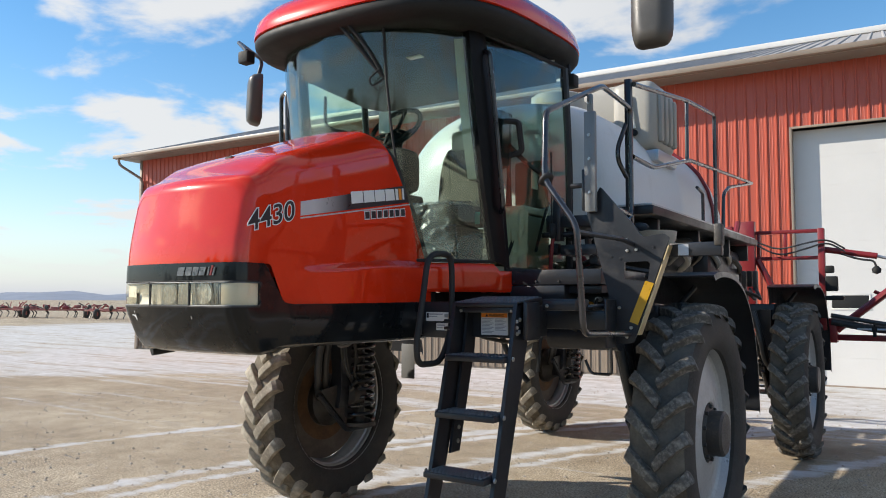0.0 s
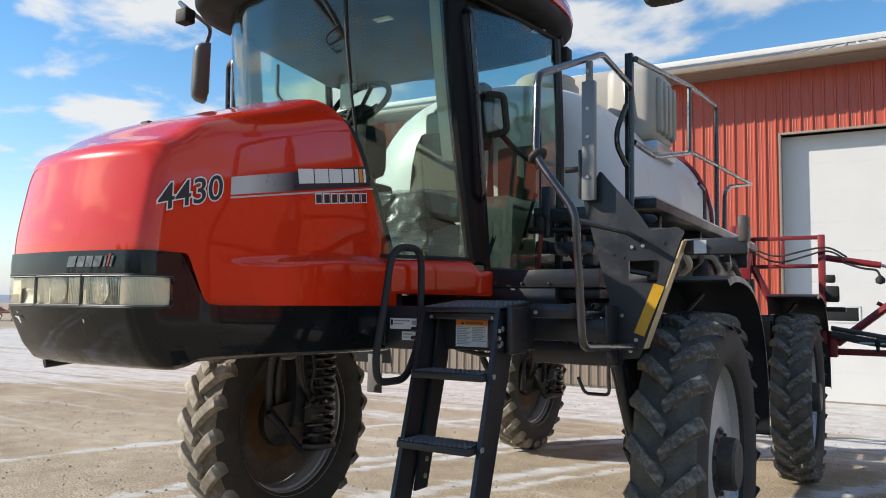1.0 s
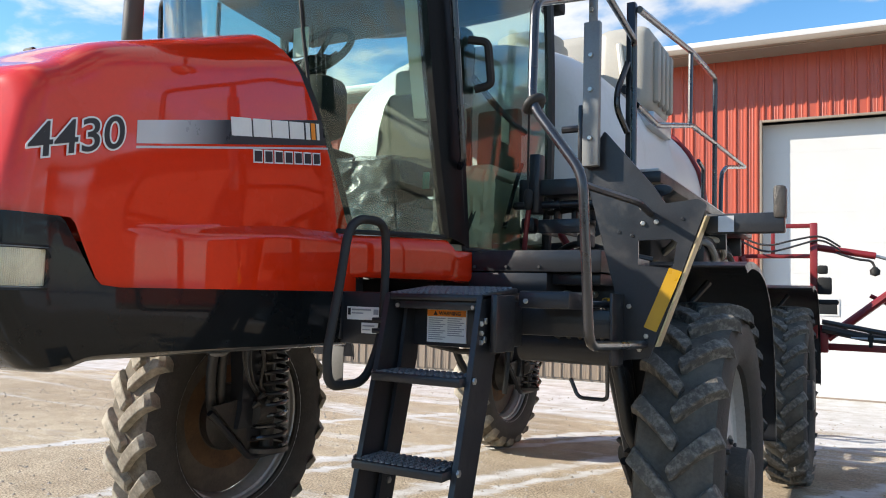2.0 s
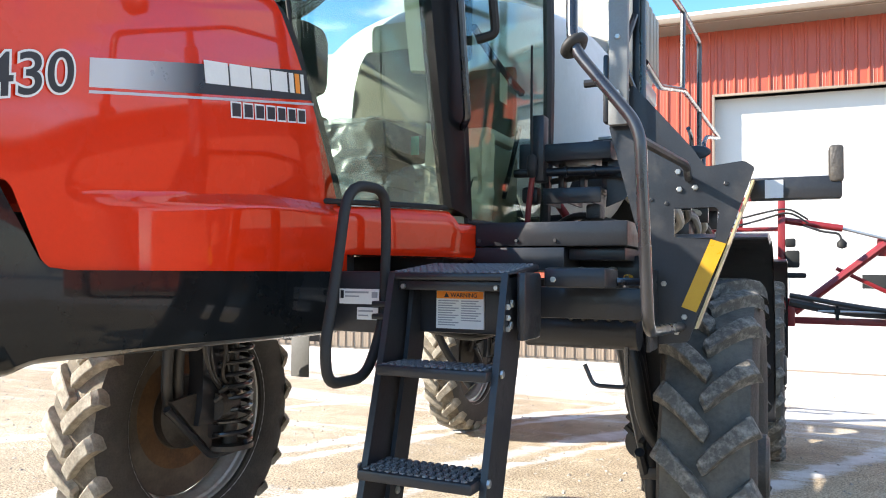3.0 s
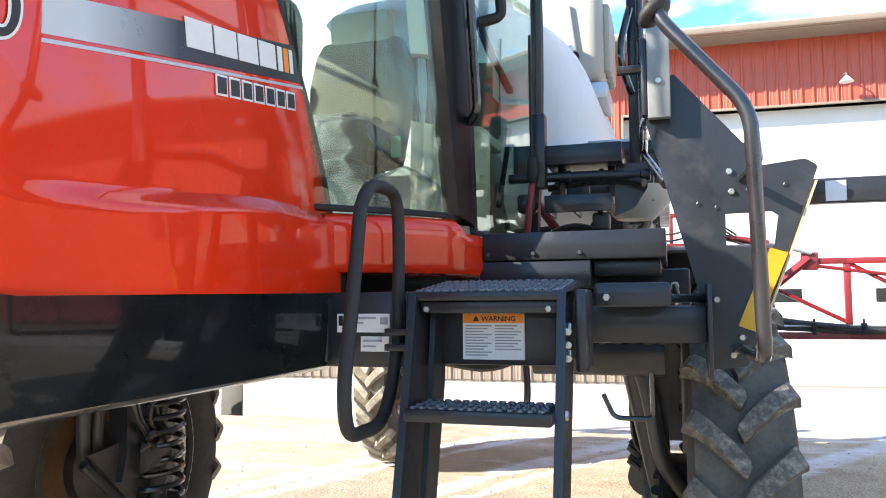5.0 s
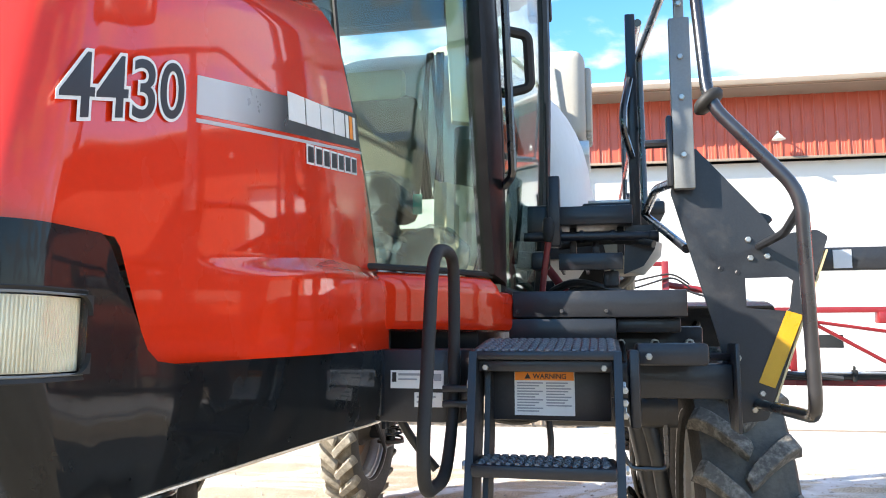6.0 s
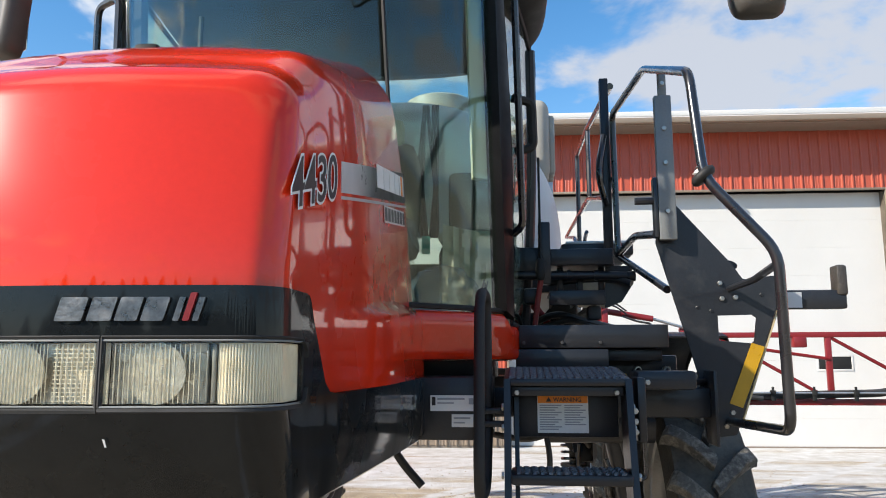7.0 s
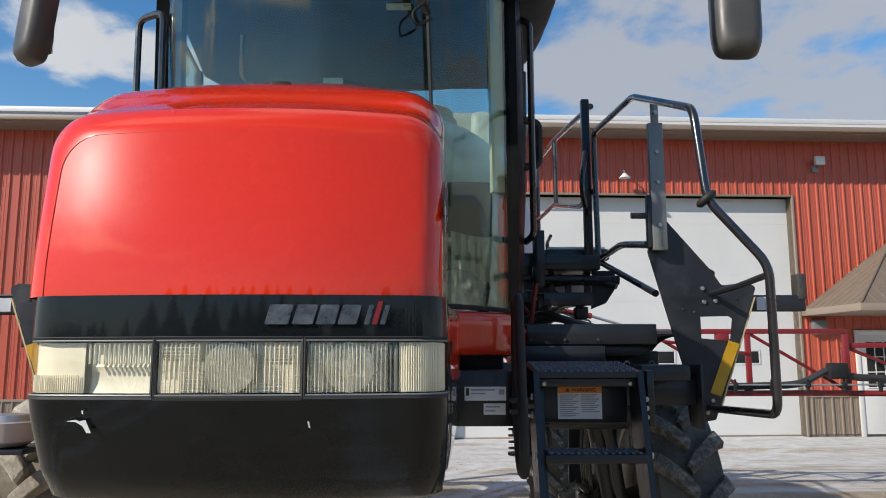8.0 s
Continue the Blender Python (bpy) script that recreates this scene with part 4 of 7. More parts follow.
def build_headlights(path, i0, i1):
    """Three lamps across the nose; the outer two wrap round the corners."""
    line = [path[i] for i in range(i0, i1 + 1)]

    def between(xa, xb, wrap):
        if wrap > 0:
            seg = [p for p in line if p[0] > xa and (p[0] > 0)]
            return seg + [(xa, 0.03 * (xa / 0.385) ** 2)]
        if wrap < 0:
            seg = [p for p in line if p[0] < xb and (p[0] < 0)]
            return [(xb, 0.03 * (xb / 0.385) ** 2)] + seg
        return [(xb - (xb - xa) * k / 10, 0.03 * ((xb - (xb - xa) * k / 10) / 0.385) ** 2) for k in range(11)]

    for xa, xb, wrap in ((0.174, 0.48, 1), (-0.142, 0.170, 0), (-0.46, -0.146, -1)):
        seg = between(xa, xb, wrap)
        z0, z1 = LIGHT_LO + 0.006, LIGHT_HI - 0.006

        def strip(d0, za, zb, pts):
            rows = offset_path(pts, d0)
            return [[(x, y, za) for x, y in rows], [(x, y, zb) for x, y in rows]]
        # reflector bowl behind the lens
        bm = bmesh.new()
        rows = strip(-0.040, z0 + 0.003, z1 - 0.003, seg)
        mid = [((a[0] + b[0]) / 2, (a[1] + b[1]) / 2, (a[2] + b[2]) / 2) for a, b in zip(*rows)]
        loft(bm, [rows[0], mid, rows[1]])
        lamp = part("headlight", bm, REFLECTOR, sprayer, "clear ribbed rectangular headlight with a yellowed lens")
        # lens with thickness
        mids = [[(x, y, z0 + (z1 - z0) * f) for x, y in offset_path(seg, 0.004 * math.sin(f * math.pi))] for f in (0, 0.05, 0.2, 0.5, 0.8, 0.95, 1)]
        part("lens", shell(mids, lambda p: Vector((0, 0.004, 0))), LENS, lamp)
        # frame round the lens
        bm = bmesh.new()
        edge = offset_path(seg, 0.001)
        loop = [(x, y, z0) for x, y in edge] + [(edge[-1][0], edge[-1][1], z0 + (z1 - z0) * f) for f in (0.08, 0.5, 0.92)] + [(x, y, z1) for x, y in reversed(edge)] + [(edge[0][0], edge[0][1], z0 + (z1 - z0) * f) for f in (0.92, 0.5, 0.08)]
        tube(bm, loop, 0.0022, 6, 0, closed=True)
        part("lens_rim", bm, GREY, lamp)
        bm = bmesh.new()
        wide = offset_path(seg, -0.002)
        loop = [(x, y, z0 - 0.007) for x, y in wide] + [(wide[-1][0], wide[-1][1], z0 + (z1 - z0) * f) for f in (0.0, 0.5, 1.0)] + [(x, y, z1 + 0.007) for x, y in reversed(wide)] + [(wide[0][0], wide[0][1], z0 + (z1 - z0) * f) for f in (1.0, 0.5, 0.0)]
        tube(bm, loop, 0.006, 6, 0, closed=True)
        gasket = part("gasket", bm, RUBBER_SEAL, lamp)
        if wrap:
            # rounded black corners at the lamp's outer end
            k0, k1 = (0, 1) if wrap > 0 else (-1, -2)
            near = offset_path(seg, 0.006)
            e0, e1 = Vector(near[k0]), Vector(near[k1])
            way = (e1 - e0).normalized()
            for zc, up in ((z0, 1), (z1, -1)):
                fan = [(0, 0)] + [(0.030 * (1 - math.sin(q * math.pi / 12)), 0.030 * (1 - math.cos(q * math.pi / 12))) for q in range(7)]
                bm = bmesh.new()
                rings = []
                for d in (0.0, -0.008):
                    rings.append([(e0.x + way.x * u - (d if wrap > 0 else -d) * -way.y, e0.y + way.y * u + d * 0, zc + up * v) for u, v in fan])
                loft(bm, rings, closed=True, cap=True)
                part("gasket_corner", bm, RUBBER_SEAL, gasket)
        # fluted side of the lens: fine vertical ribs
        bm = bmesh.new()
        span = [Vector((*p, 0)) for p in offset_path(seg, -0.006)]
        total = sum((b - a).length for a, b in zip(span, span[1:]))

        def at(f):
            want, run_len = f * total, 0.0
            for a, b in zip(span, span[1:]):
                step = (b - a).length
                if run_len + step >= want:
                    return a + (b - a) * ((want - run_len) / max(step, 1e-9))
                run_len += step
            return span[-1]
        # zones of ribs: from, to, pitch, rib radius, low, high, crossed by level ribs
        if wrap > 0:
            zones = [(0.02, 0.51, 0.0052, 0.0016, 0, 1, False), (0.58, 0.98, 0.0085, 0.0009, 0, 1, False)]
        elif wrap < 0:
            zones = [(0.02, 0.36, 0.0105, 0.0024, 0.58, 1, False), (0.40, 0.98, 0.0050, 0.0012, 0, 0.35, False)]
        else:
            zones = [(0.02, 0.27, 0.0092, 0.0019, 0, 1, True), (0.69, 0.98, 0.0092, 0.0019, 0, 1, True), (0.30, 0.67, 0.0065, 0.0008, 0, 1, False)]
        for fa, fb, pitch, rib, low, high, crossed in zones:
            k = int((fb - fa) * total / pitch)
            za, zc = z0 + 0.006 + (z1 - z0 - 0.012) * low, z0 + 0.006 + (z1 - z0 - 0.012) * high
            for i in range(k):
                q = at(fa + (fb - fa) * (i + 0.5) / k)
                tube(bm, [(q.x, q.y, za), (q.x, q.y, zc)], rib, 5, 0)
            if crossed:
                for i in range(int((zc - za) / 0.0075)):
                    z = za + 0.004 + 0.0075 * i
                    tube(bm, [(*at(fa)[:2], z), (*at((fa + fb) / 2)[:2], z), (*at(fb)[:2], z)], 0.0009, 5, 0)
        tagged(part("flute", bm, LENS_RIB, lamp, "fine vertical lens ribs"), kind="stuff")
        if wrap:
            # milky outer part of the lens, and the dark gap beside the bowl
            fa, fb = (0.01, 0.52) if wrap > 0 else (0.38, 0.99)
            line_pts = [at(fa + (fb - fa) * i / 8) for i in range(9)]
            part("diffuser", shell([[(p.x, p.y + 0.006, z) for p in line_pts] for z in (z0 + 0.004, (z0 + z1) / 2, z1 - 0.004)], lambda p: Vector((0, 0.003, 0))), LENS_RIB, lamp, "milky yellowed diffuser")
        if wrap > 0:
            for f, wide in ((0.535, 0.004), (0.562, 0.002)):
                q = at(f)
                part("divider", boxed((q.x - wide, q.y + 0.002, z0 + 0.006), (q.x + wide, q.y + 0.022, z1 - 0.006), 0.002), GREY, lamp)
        # bowl and bulb
        if wrap >= 0:
            fa, fb = (0.58, 0.99) if wrap > 0 else (0.285, 0.68)
            line_pts = [at(fa + (fb - fa) * i / 8) for i in range(9)]
            part("bowl_panel", shell([[(p.x, p.y + 0.022, z) for p in line_pts] for z in (z0 + 0.004, (z0 + z1) / 2, z1 - 0.004)], lambda p: Vector((0, 0.003, 0))), BOWL_CHROME, lamp, "bright metal panel round the bowl")
        if wrap < 0:
            # pale inner housing with a ledge under the ribs
            line_pts = [at(0.03 + 0.33 * i / 8) for i in range(9)]
            part("inner_housing", shell([[(p.x, p.y + d, z0 + (z1 - z0) * f) for p in line_pts] for f, d in ((0.03, 0.018), (0.20, 0.024), (0.40, 0.026), (0.52, 0.020), (0.60, 0.023), (0.97, 0.021))], lambda p: Vector((0, 0.003, 0))), REFLECTOR, lamp, "pale inner lamp housing")
            continue
        q = at(0.775 if wrap > 0 else 0.5)
        m = Matrix.Translation((q.x, q.y + 0.026, (z0 + z1) / 2)) @ Matrix.Rotation(radians(90), 4, "X")
        part("bowl", lathed([(0.054, 0.022), (0.048, 0.012), (0.036, 0.001), (0.016, -0.006)], m, 28), BOWL_CHROME, lamp)
        part("bulb", lathed([(0.004, 0.020), (0.010, 0.016), (0.010, 0.0), (0.014, -0.004)], m, 16), CHROME, lamp)


build_hood()
build_bumper()


# decals on the hood's side, bent to its surface
def on_side(y, z, off):
    return (side_x(y, z) + off, y, z)


def side_strip(corners, ny, nz, off, name, mat, parent, label=""):
    """A decal on the hood side between four (y, z) corners: low front, low back, top back, top front."""
    a, b, c, d = (Vector(q) for q in corners)
    rows = []
    for j in range(nz + 1):
        g = j / nz
        rows.append([on_side(*((a + (b - a) * i / ny) * (1 - g) + (d + (c - d) * i / ny) * g), off) for i in range(ny + 1)])
    return part(name, shell(rows, lambda p: Vector((-0.002, 0, 0))), mat, parent, label)


decal = side_strip([(0.462, 2.328), (1.43, 2.508), (1.39, 2.612), (0.462, 2.405)], 16, 3, 0.003, "stripe", STRIPE, sprayer, "silver and charcoal stripe decal on the hood side")
side_strip([(0.462, 2.312), (1.44, 2.492), (1.44, 2.50), (0.462, 2.320)], 14, 1, 0.003, "stripe_line", SILVER, decal)


def slant(u0, v0, rise):
    return lambda u, v, w: on_side(u0 + u, v0 + v + rise * u, 0.004 + w)


part("number_outline", lettering("4430", 0.146, slant(0.110, 2.218, 0.29), 0.0006, 0.0, 0.0068, 1.06), PAPER, decal, "white outline of the model number")
part("number", lettering("4430", 0.146, slant(0.110, 2.218, 0.29), 0.0014, 0.0, 0.0010, 1.06), INK, decal, "black model number on the hood")
# brand lettering as plain slanted blocks
for i, (u, wd) in enumerate(((0.868, 0.105), (0.982, 0.098), (1.088, 0.095), (1.192, 0.088), (1.293, 0.026), (1.328, 0.026), (1.363, 0.018))):
    z = 2.437 + (u - 0.868) * 0.165
    side_strip([(u, z), (u + wd, z + wd * 0.165), (u + wd - 0.008, z + wd * 0.165 + 0.070), (u - 0.008, z + 0.070)], 3, 2, 0.0045, "brand_block", PAPER if i != 5 else ORANGE, decal)
for i in range(7):
    u = 0.985 + i * 0.059
    z = 2.354 + (u - 0.985) * 0.145
    side_strip([(u, z), (u + 0.050, z + 0.007), (u + 0.046, z + 0.060), (u - 0.004, z + 0.053)], 2, 2, 0.004, "name_block_rim", PAPER, decal)
    side_strip([(u + 0.005, z + 0.006), (u + 0.045, z + 0.012), (u + 0.042, z + 0.054), (u + 0.002, z + 0.048)], 2, 2, 0.0046, "name_block", INK, decal)
# badge on the nose: slanted plain blocks and three bars
def badge_piece(u, wd, h, name, mat, parent, label=""):
    bm = bmesh.new()
    plate(bm, [(u, 2.0), (u + wd, 2.0), (u + wd + 0.28 * h, 2.0 + h), (u + 0.28 * h, 2.0 + h)], [], lambda p, q, w: (p, 0.03 * (p / 0.385) ** 2 - 0.009 + w, q), 0.014, round_r=0.004)
    return part(name, bm, mat, parent, label)


badge = badge_piece(0.088, 0.050, 0.042, "badge", CHROME, sprayer, "worn chrome brand badge on the black nose band")
for u, wd in ((0.146, 0.044), (0.196, 0.040), (0.242, 0.040)):
    badge_piece(u, wd, 0.042, "badge_block", CHROME, badge)
for u, h, mt in ((0.298, 0.042, CHROME), (0.315, 0.050, RED_DULL), (0.332, 0.042, CHROME)):
    badge_piece(u, 0.011, h, "badge_bar", mt, badge)


# ---- cab ----
WS_X = [0.0, 0.3, 0.5, 0.7, 0.84]
WS_Y0 = [1.34, 1.40, 1.53, 1.73, 1.95]
WS_Y1 = [1.14, 1.19, 1.28, 1.44, 1.66]
GL0, GL1 = 2.14, 3.66


def ws_point(u, v):
    """The windscreen: u from -1 to 1 across, v from 0 at its sill to 1 at the roof."""
    x = abs(u) * 0.84
    y0, y1 = float(np.interp(x, WS_X, WS_Y0)), float(np.interp(x, WS_X, WS_Y1))
    y = y0 + (y1 - y0) * v - 0.035 * math.sin(math.pi * v)
    return (math.copysign(x * (1 - 0.035 * v), u), y, GL0 + (GL1 - GL0) * v)


def side_pt(w, v, s):
    """The door glass: w from 0 at the front pillar to 1 at the rear one."""
    y0, y1 = 2.03 + 0.90 * w, 1.75 + 1.00 * w
    x0, x1 = 0.865 + 0.065 * w, 0.835 + 0.15 * w
    x = x0 + (x1 - x0) * v + 0.02 * math.sin(math.pi * v) + 0.012 * math.sin(math.pi * w)
    return (s * x, y0 + (y1 - y0) * v, GL0 - 0.05 + (GL1 - GL0 + 0.04) * v)


def build_cab():
    cab = part("cab_floor", cab_tub(), TUB, sprayer, "operator's cab with curved glass all round")
    us = [-1 + k / 20 for k in range(41)]
    vs = [k / 14 for k in range(15)]
    part("windscreen", shell([[ws_point(u, v) for u in us] for v in vs], lambda p: Vector((-p.x * 0.004, 0.006, 0))), GLASS, cab, "large curved tinted windscreen").visible_shadow = False
    for s in (1, -1):
        part("door_glass", shell([[side_pt(w / 10, v / 10, s) for w in range(11)] for v in range(11)], lambda p: Vector((-0.006 * s, 0, 0))), GLASS, cab, "tinted cab door glass").visible_shadow = False
        # front pillar: black, leaning forward
        bm = bmesh.new()
        rows = []
        for k in range(11):
            v = k / 10
            a, b = Vector(ws_point(s * 1.0, v)), Vector(side_pt(0.0, v, s))
            a.y -= 0.035
            b.y += 0.045
            n = Vector((s, -0.25, 0)).normalized()
            rows.append([a + n * 0.012, (a + b) / 2 + n * 0.03, b + n * 0.012, b - n * 0.05, (a + b) / 2 - n * 0.07, a - n * 0.05])
        loft(bm, rows, closed=True, cap=True)
        part("front_pillar", bm, PILLAR, cab)
        bm = bmesh.new()
        rows = []
        for k in range(11):
            v = 0.36 + 0.064 * k if s > 0 else k / 10
            a = Vector(ws_point(s * 0.985, v))
            rows.append([a + Vector((-0.01 * s, 0.025, 0)), a + Vector((-0.095 * s, -0.02, 0)), a + Vector((-0.105 * s, 0.02, 0)), a + Vector((-0.03 * s, 0.08, 0))])
        loft(bm, rows, closed=True, cap=True)
        part("pillar_trim", bm, CAB_TRIM if s > 0 else CAB_DARK, cab, "moulded trim inside the front pillar")
        # rear pillar and door rim
        bm = bmesh.new()
        tube(bm, [side_pt(1.0, v / 10, s) for v in range(11)], 0.030, 8, 0)
        part("rear_pillar", bm, FRAME, cab)
        bm = bmesh.new()
        rim = [side_pt(w / 8, 0.0, s) for w in range(9)] + [side_pt(1, v / 8, s) for v in range(1, 9)] + [side_pt(1 - w / 8, 1, s) for w in range(1, 9)] + [side_pt(0, 1 - v / 8, s) for v in range(1, 8)]
        tube(bm, rim, 0.014, 6, 0, closed=True)
        part("door_rim", bm, RUBBER_SEAL, cab)
    # sill seal of the windscreen
    bm = tubed([ws_point(u, 0.0) for u in us], 0.011, 6, 0)
    part("windscreen_seal", bm, RUBBER_SEAL, cab)
    # rear window
    rows = [[(x, 2.99 - 0.10 * v + 0.06 * (1 - (x / 0.95) ** 2), GL0 + 0.35 + (GL1 - GL0 - 0.40) * v) for x in [-0.92 + 0.184 * k for k in range(11)]] for v in [k / 6 for k in range(7)]]
    part("rear_window", shell(rows, lambda p: Vector((0, -0.006, 0))), REAR_GLASS, cab).visible_shadow = False
    # roof with a black underside
    def ring(scale, z, tilt=0.06, drop=0.0):
        out = []
        for k in range(64):
            a = k * math.tau / 64
            c, s2 = math.cos(a), math.sin(a)
            e = 2 / 3.4
            x = (1.08 if c > 0 else 0.95) * math.copysign(abs(c) ** e, c) * scale
            y = 1.20 * math.copysign(abs(s2) ** e, s2) * scale + 2.23
            out.append((x, y, z + tilt * (y - 2.0)))
        return out
    bm = bmesh.new()
    loft(bm, [ring(0.985, 3.772), ring(1.0, 3.778), ring(1.0, 3.81), ring(0.985, 3.88), ring(0.94, 3.95), ring(0.85, 4.00), ring(0.6, 4.03), ring(0.05, 4.035)], closed=True, cap=True)
    part("roof", bm, RED, cab, "domed red cab roof", smooth=50)
    bm = bmesh.new()
    loft(bm, [ring(0.70, 3.66), ring(0.88, 3.655), ring(0.965, 3.68), ring(0.992, 3.72), ring(0.996, 3.755), ring(0.985, 3.775), ring(0.5, 3.778)], closed=True, cap=True)
    part("roof_liner", bm, CAB_DARK, cab, "black underside of the cab roof", smooth=50)
    bm = bmesh.new()
    front = [ws_point(-0.97 + 0.097 * k, 0.985) for k in range(21)]
    edge = [(p[0] * 0.98, p[1] + 0.03) for p in front] + [(0.93, 2.70), (0.85, 2.90), (-0.85, 2.90), (-0.93, 2.70)]
    plate(bm, edge, [], lambda u, v, w: (u, v, 3.60 + w), 0.05)
    part("headliner", bm, CAB_DARK, cab, "dark cab headliner")
    part("dome_lamp", boxed((0.22, 1.75, 3.592), (0.34, 1.81, 3.60), 0.003), LENS_RIB, cab)
    # roof lamps under the brim
    for x, y in ((0.90, 2.65),):
        part("roof_lamp", lathed([(0.05, 0), (0.05, 0.012), (0.035, 0.02)], pose(x, y, 3.67 + 0.06 * (y - 2.0), 180), 20), LENS_RIB, cab)
    part("work_lamp", boxed((0.90, 2.85, 3.54), (1.02, 2.95, 3.64), 0.012), CAB_DARK, cab, "black work lamp behind the door")
    part("work_lamp_bracket", tubed([(0.96, 2.90, 3.64), (0.95, 2.90, 3.74)], 0.015, 8, 0), FRAME, cab)
    part("work_lamp", boxed((-0.90, 1.20, 3.60), (-0.80, 1.28, 3.69), 0.012), CAB_DARK, cab)
    # wiper: pantograph arms from the roof
    bm = tubed([(0.14, 1.09, 3.68), (0.30, 1.16, 3.47), (0.42, 1.23, 3.30)], 0.013, 6, 0.05)
    tube(bm, [(0.20, 1.09, 3.68), (0.36, 1.17, 3.46), (0.43, 1.23, 3.29)], 0.011, 6, 0.05)
    tube(bm, [(0.42, 1.21, 3.34), (0.36, 1.17, 3.27), (0.38, 1.18, 3.22), (0.44, 1.22, 3.27)], 0.006, 6, 0.03)
    part("wiper_arm", bm, CAB_DARK, cab)
    part("wiper_blade", tubed([ws_plus(0.52, 0.98), ws_plus(0.52, 0.75), ws_plus(0.53, 0.55), ws_plus(0.54, 0.40)], 0.008, 6, 0.0), RUBBER_SEAL, cab)
    build_interior(cab)


def ws_plus(u, v):
    p = ws_point(u, v)
    return (p[0], p[1] - 0.02, p[2])


def cab_tub():
    """Floor pan and low walls of the cab."""
    bm = bmesh.new()
    outline = [(-0.86, 1.99), (-0.70, 1.80), (-0.5, 1.66), (-0.3, 1.60), (0.3, 1.60), (0.5, 1.66), (0.70, 1.80), (0.86, 1.99), (0.93, 2.93), (0.6, 3.02), (-0.6, 3.02), (-0.93, 2.93)]
    plate(bm, outline, [], lambda u, v, w: (u, v, 2.02 + w), 0.09)
    box(bm, (-0.90, 2.93, 2.10), (0.60, 3.01, 2.48), 0.02)
    box(bm, (0.60, 2.93, 2.10), (0.90, 3.01, 2.18), 0.02)
    return bm


def build_interior(cab):
    c = 0.10   # the operator sits a little off the middle
    seat = part("seat", boxed((c - 0.27, 2.22, 2.46), (c + 0.27, 2.76, 2.62), 0.06), SEAT, cab, "grey suspension seat wrapped in clear plastic film")
    bm = bmesh.new()
    rows = []
    for v, w, y, t in ((0.0, 0.25, 2.74, 0.07), (0.25, 0.265, 2.77, 0.08), (0.6, 0.27, 2.80, 0.075), (0.85, 0.25, 2.82, 0.065), (0.97, 0.22, 2.83, 0.045), (1.0, 0.18, 2.83, 0.02)):
        z = 2.56 + 0.60 * v
        ring = []
        for k in range(24):
            a = k * math.tau / 24
            cc, q = math.cos(a), math.sin(a)
            ring.append((c + w * math.copysign(abs(cc) ** 0.45, cc), y + t * math.copysign(abs(q) ** 0.6, q), z))
        rows.append(ring)
    loft(bm, rows, closed=True, cap=True)
    part("seat_back", bm, SEAT, seat, smooth=60)
    # pale trim colour carries the sunlight on the top of the seat
    part("headrest", boxed((c - 0.17, 2.77, 3.12), (c + 0.17, 2.86, 3.30), 0.045), CAB_TRIM, seat, "beige headrest of the seat, sunlight put into its pale tone")
    bm = bmesh.new()
    rows = []
    for j in range(61):
        v = j / 60
        if v < 0.5:
            y, z = 2.08 + 0.10 * v, 2.14 + 0.90 * v
        else:
            y, z = 2.13 + 0.96 * (v - 0.5), 2.59 + 0.10 * (v - 0.5)
        row = []
        for k in range(57):
            x = -0.33 + 0.66 * k / 56
            n = 0.0
            for f, amp in ((7, 0.045), (15, 0.016), (31, 0.006)):
                n += (0.45 - abs(noise.noise(Vector((x * f * 0.45, v * f * 0.9, f * 0.37))))) * amp
            front = 1 - smooth01((v - 0.42) / 0.16)
            row.append((c + x, y - n * (0.3 + 0.7 * front), z + n * (1 - 0.6 * front) - 0.16 * smooth01((abs(x) - 0.26) / 0.07) * (1 - front)))
        rows.append(row)
    loft(bm, rows)
    part("plastic_cover", bm, PLASTIC_WRAP, seat, "crumpled clear plastic over the seat", smooth=80)
    bm = bmesh.new()
    rows = []
    for j in range(15):
        t = math.pi * j / 14
        row = []
        for k in range(28):
            a = k * math.tau / 28
            d = Vector((math.sin(t) * math.cos(a), math.sin(t) * math.sin(a), math.cos(t)))
            f = 0.82 + 0.36 * (0.5 - abs(noise.noise(d * 2.6))) + 0.14 * (0.5 - abs(noise.noise(d * 6.1)))
            row.append((0.55 + 0.165 * f * d.x, 2.16 + 0.13 * f * d.y, 2.245 + 0.125 * f * d.z))
        rows.append(row)
    loft(bm, rows, closed=True)
    part("plastic_bundle", bm, PLASTIC_WRAP, seat, "loose crumpled plastic film beside the seat", smooth=30)
    part("seat_bellows", boxed((c - 0.2, 2.30, 2.11), (c + 0.2, 2.68, 2.46), 0.04), CAB_DARK, seat)
    for k in range(4):
        part("bellows_fold", boxed((c - 0.215, 2.285, 2.16 + 0.07 * k), (c + 0.215, 2.695, 2.185 + 0.07 * k), 0.01), CAB_DARK, seat)
    aux = part("instructor_seat", boxed((0.50, 2.45, 2.11), (0.82, 2.85, 2.52), 0.05), TUB, cab, "small folding passenger seat with a beige cushion")
    part("seat_cushion", boxed((0.50, 2.42, 2.52), (0.82, 2.80, 2.58), 0.03), CLOTH, aux)
    part("seat_backrest", boxed((0.52, 2.80, 2.60), (0.80, 2.87, 2.98), 0.03), SEAT, aux)
    con = part("side_console", boxed((c - 0.62, 2.25, 2.11), (c - 0.36, 2.90, 2.60), 0.04), CAB_DARK, cab, "dark side console with a joystick and a monitor")
    part("armrest", boxed((c - 0.44, 2.20, 2.66), (c - 0.32, 2.62, 2.74), 0.03), CAB_DARK, con)
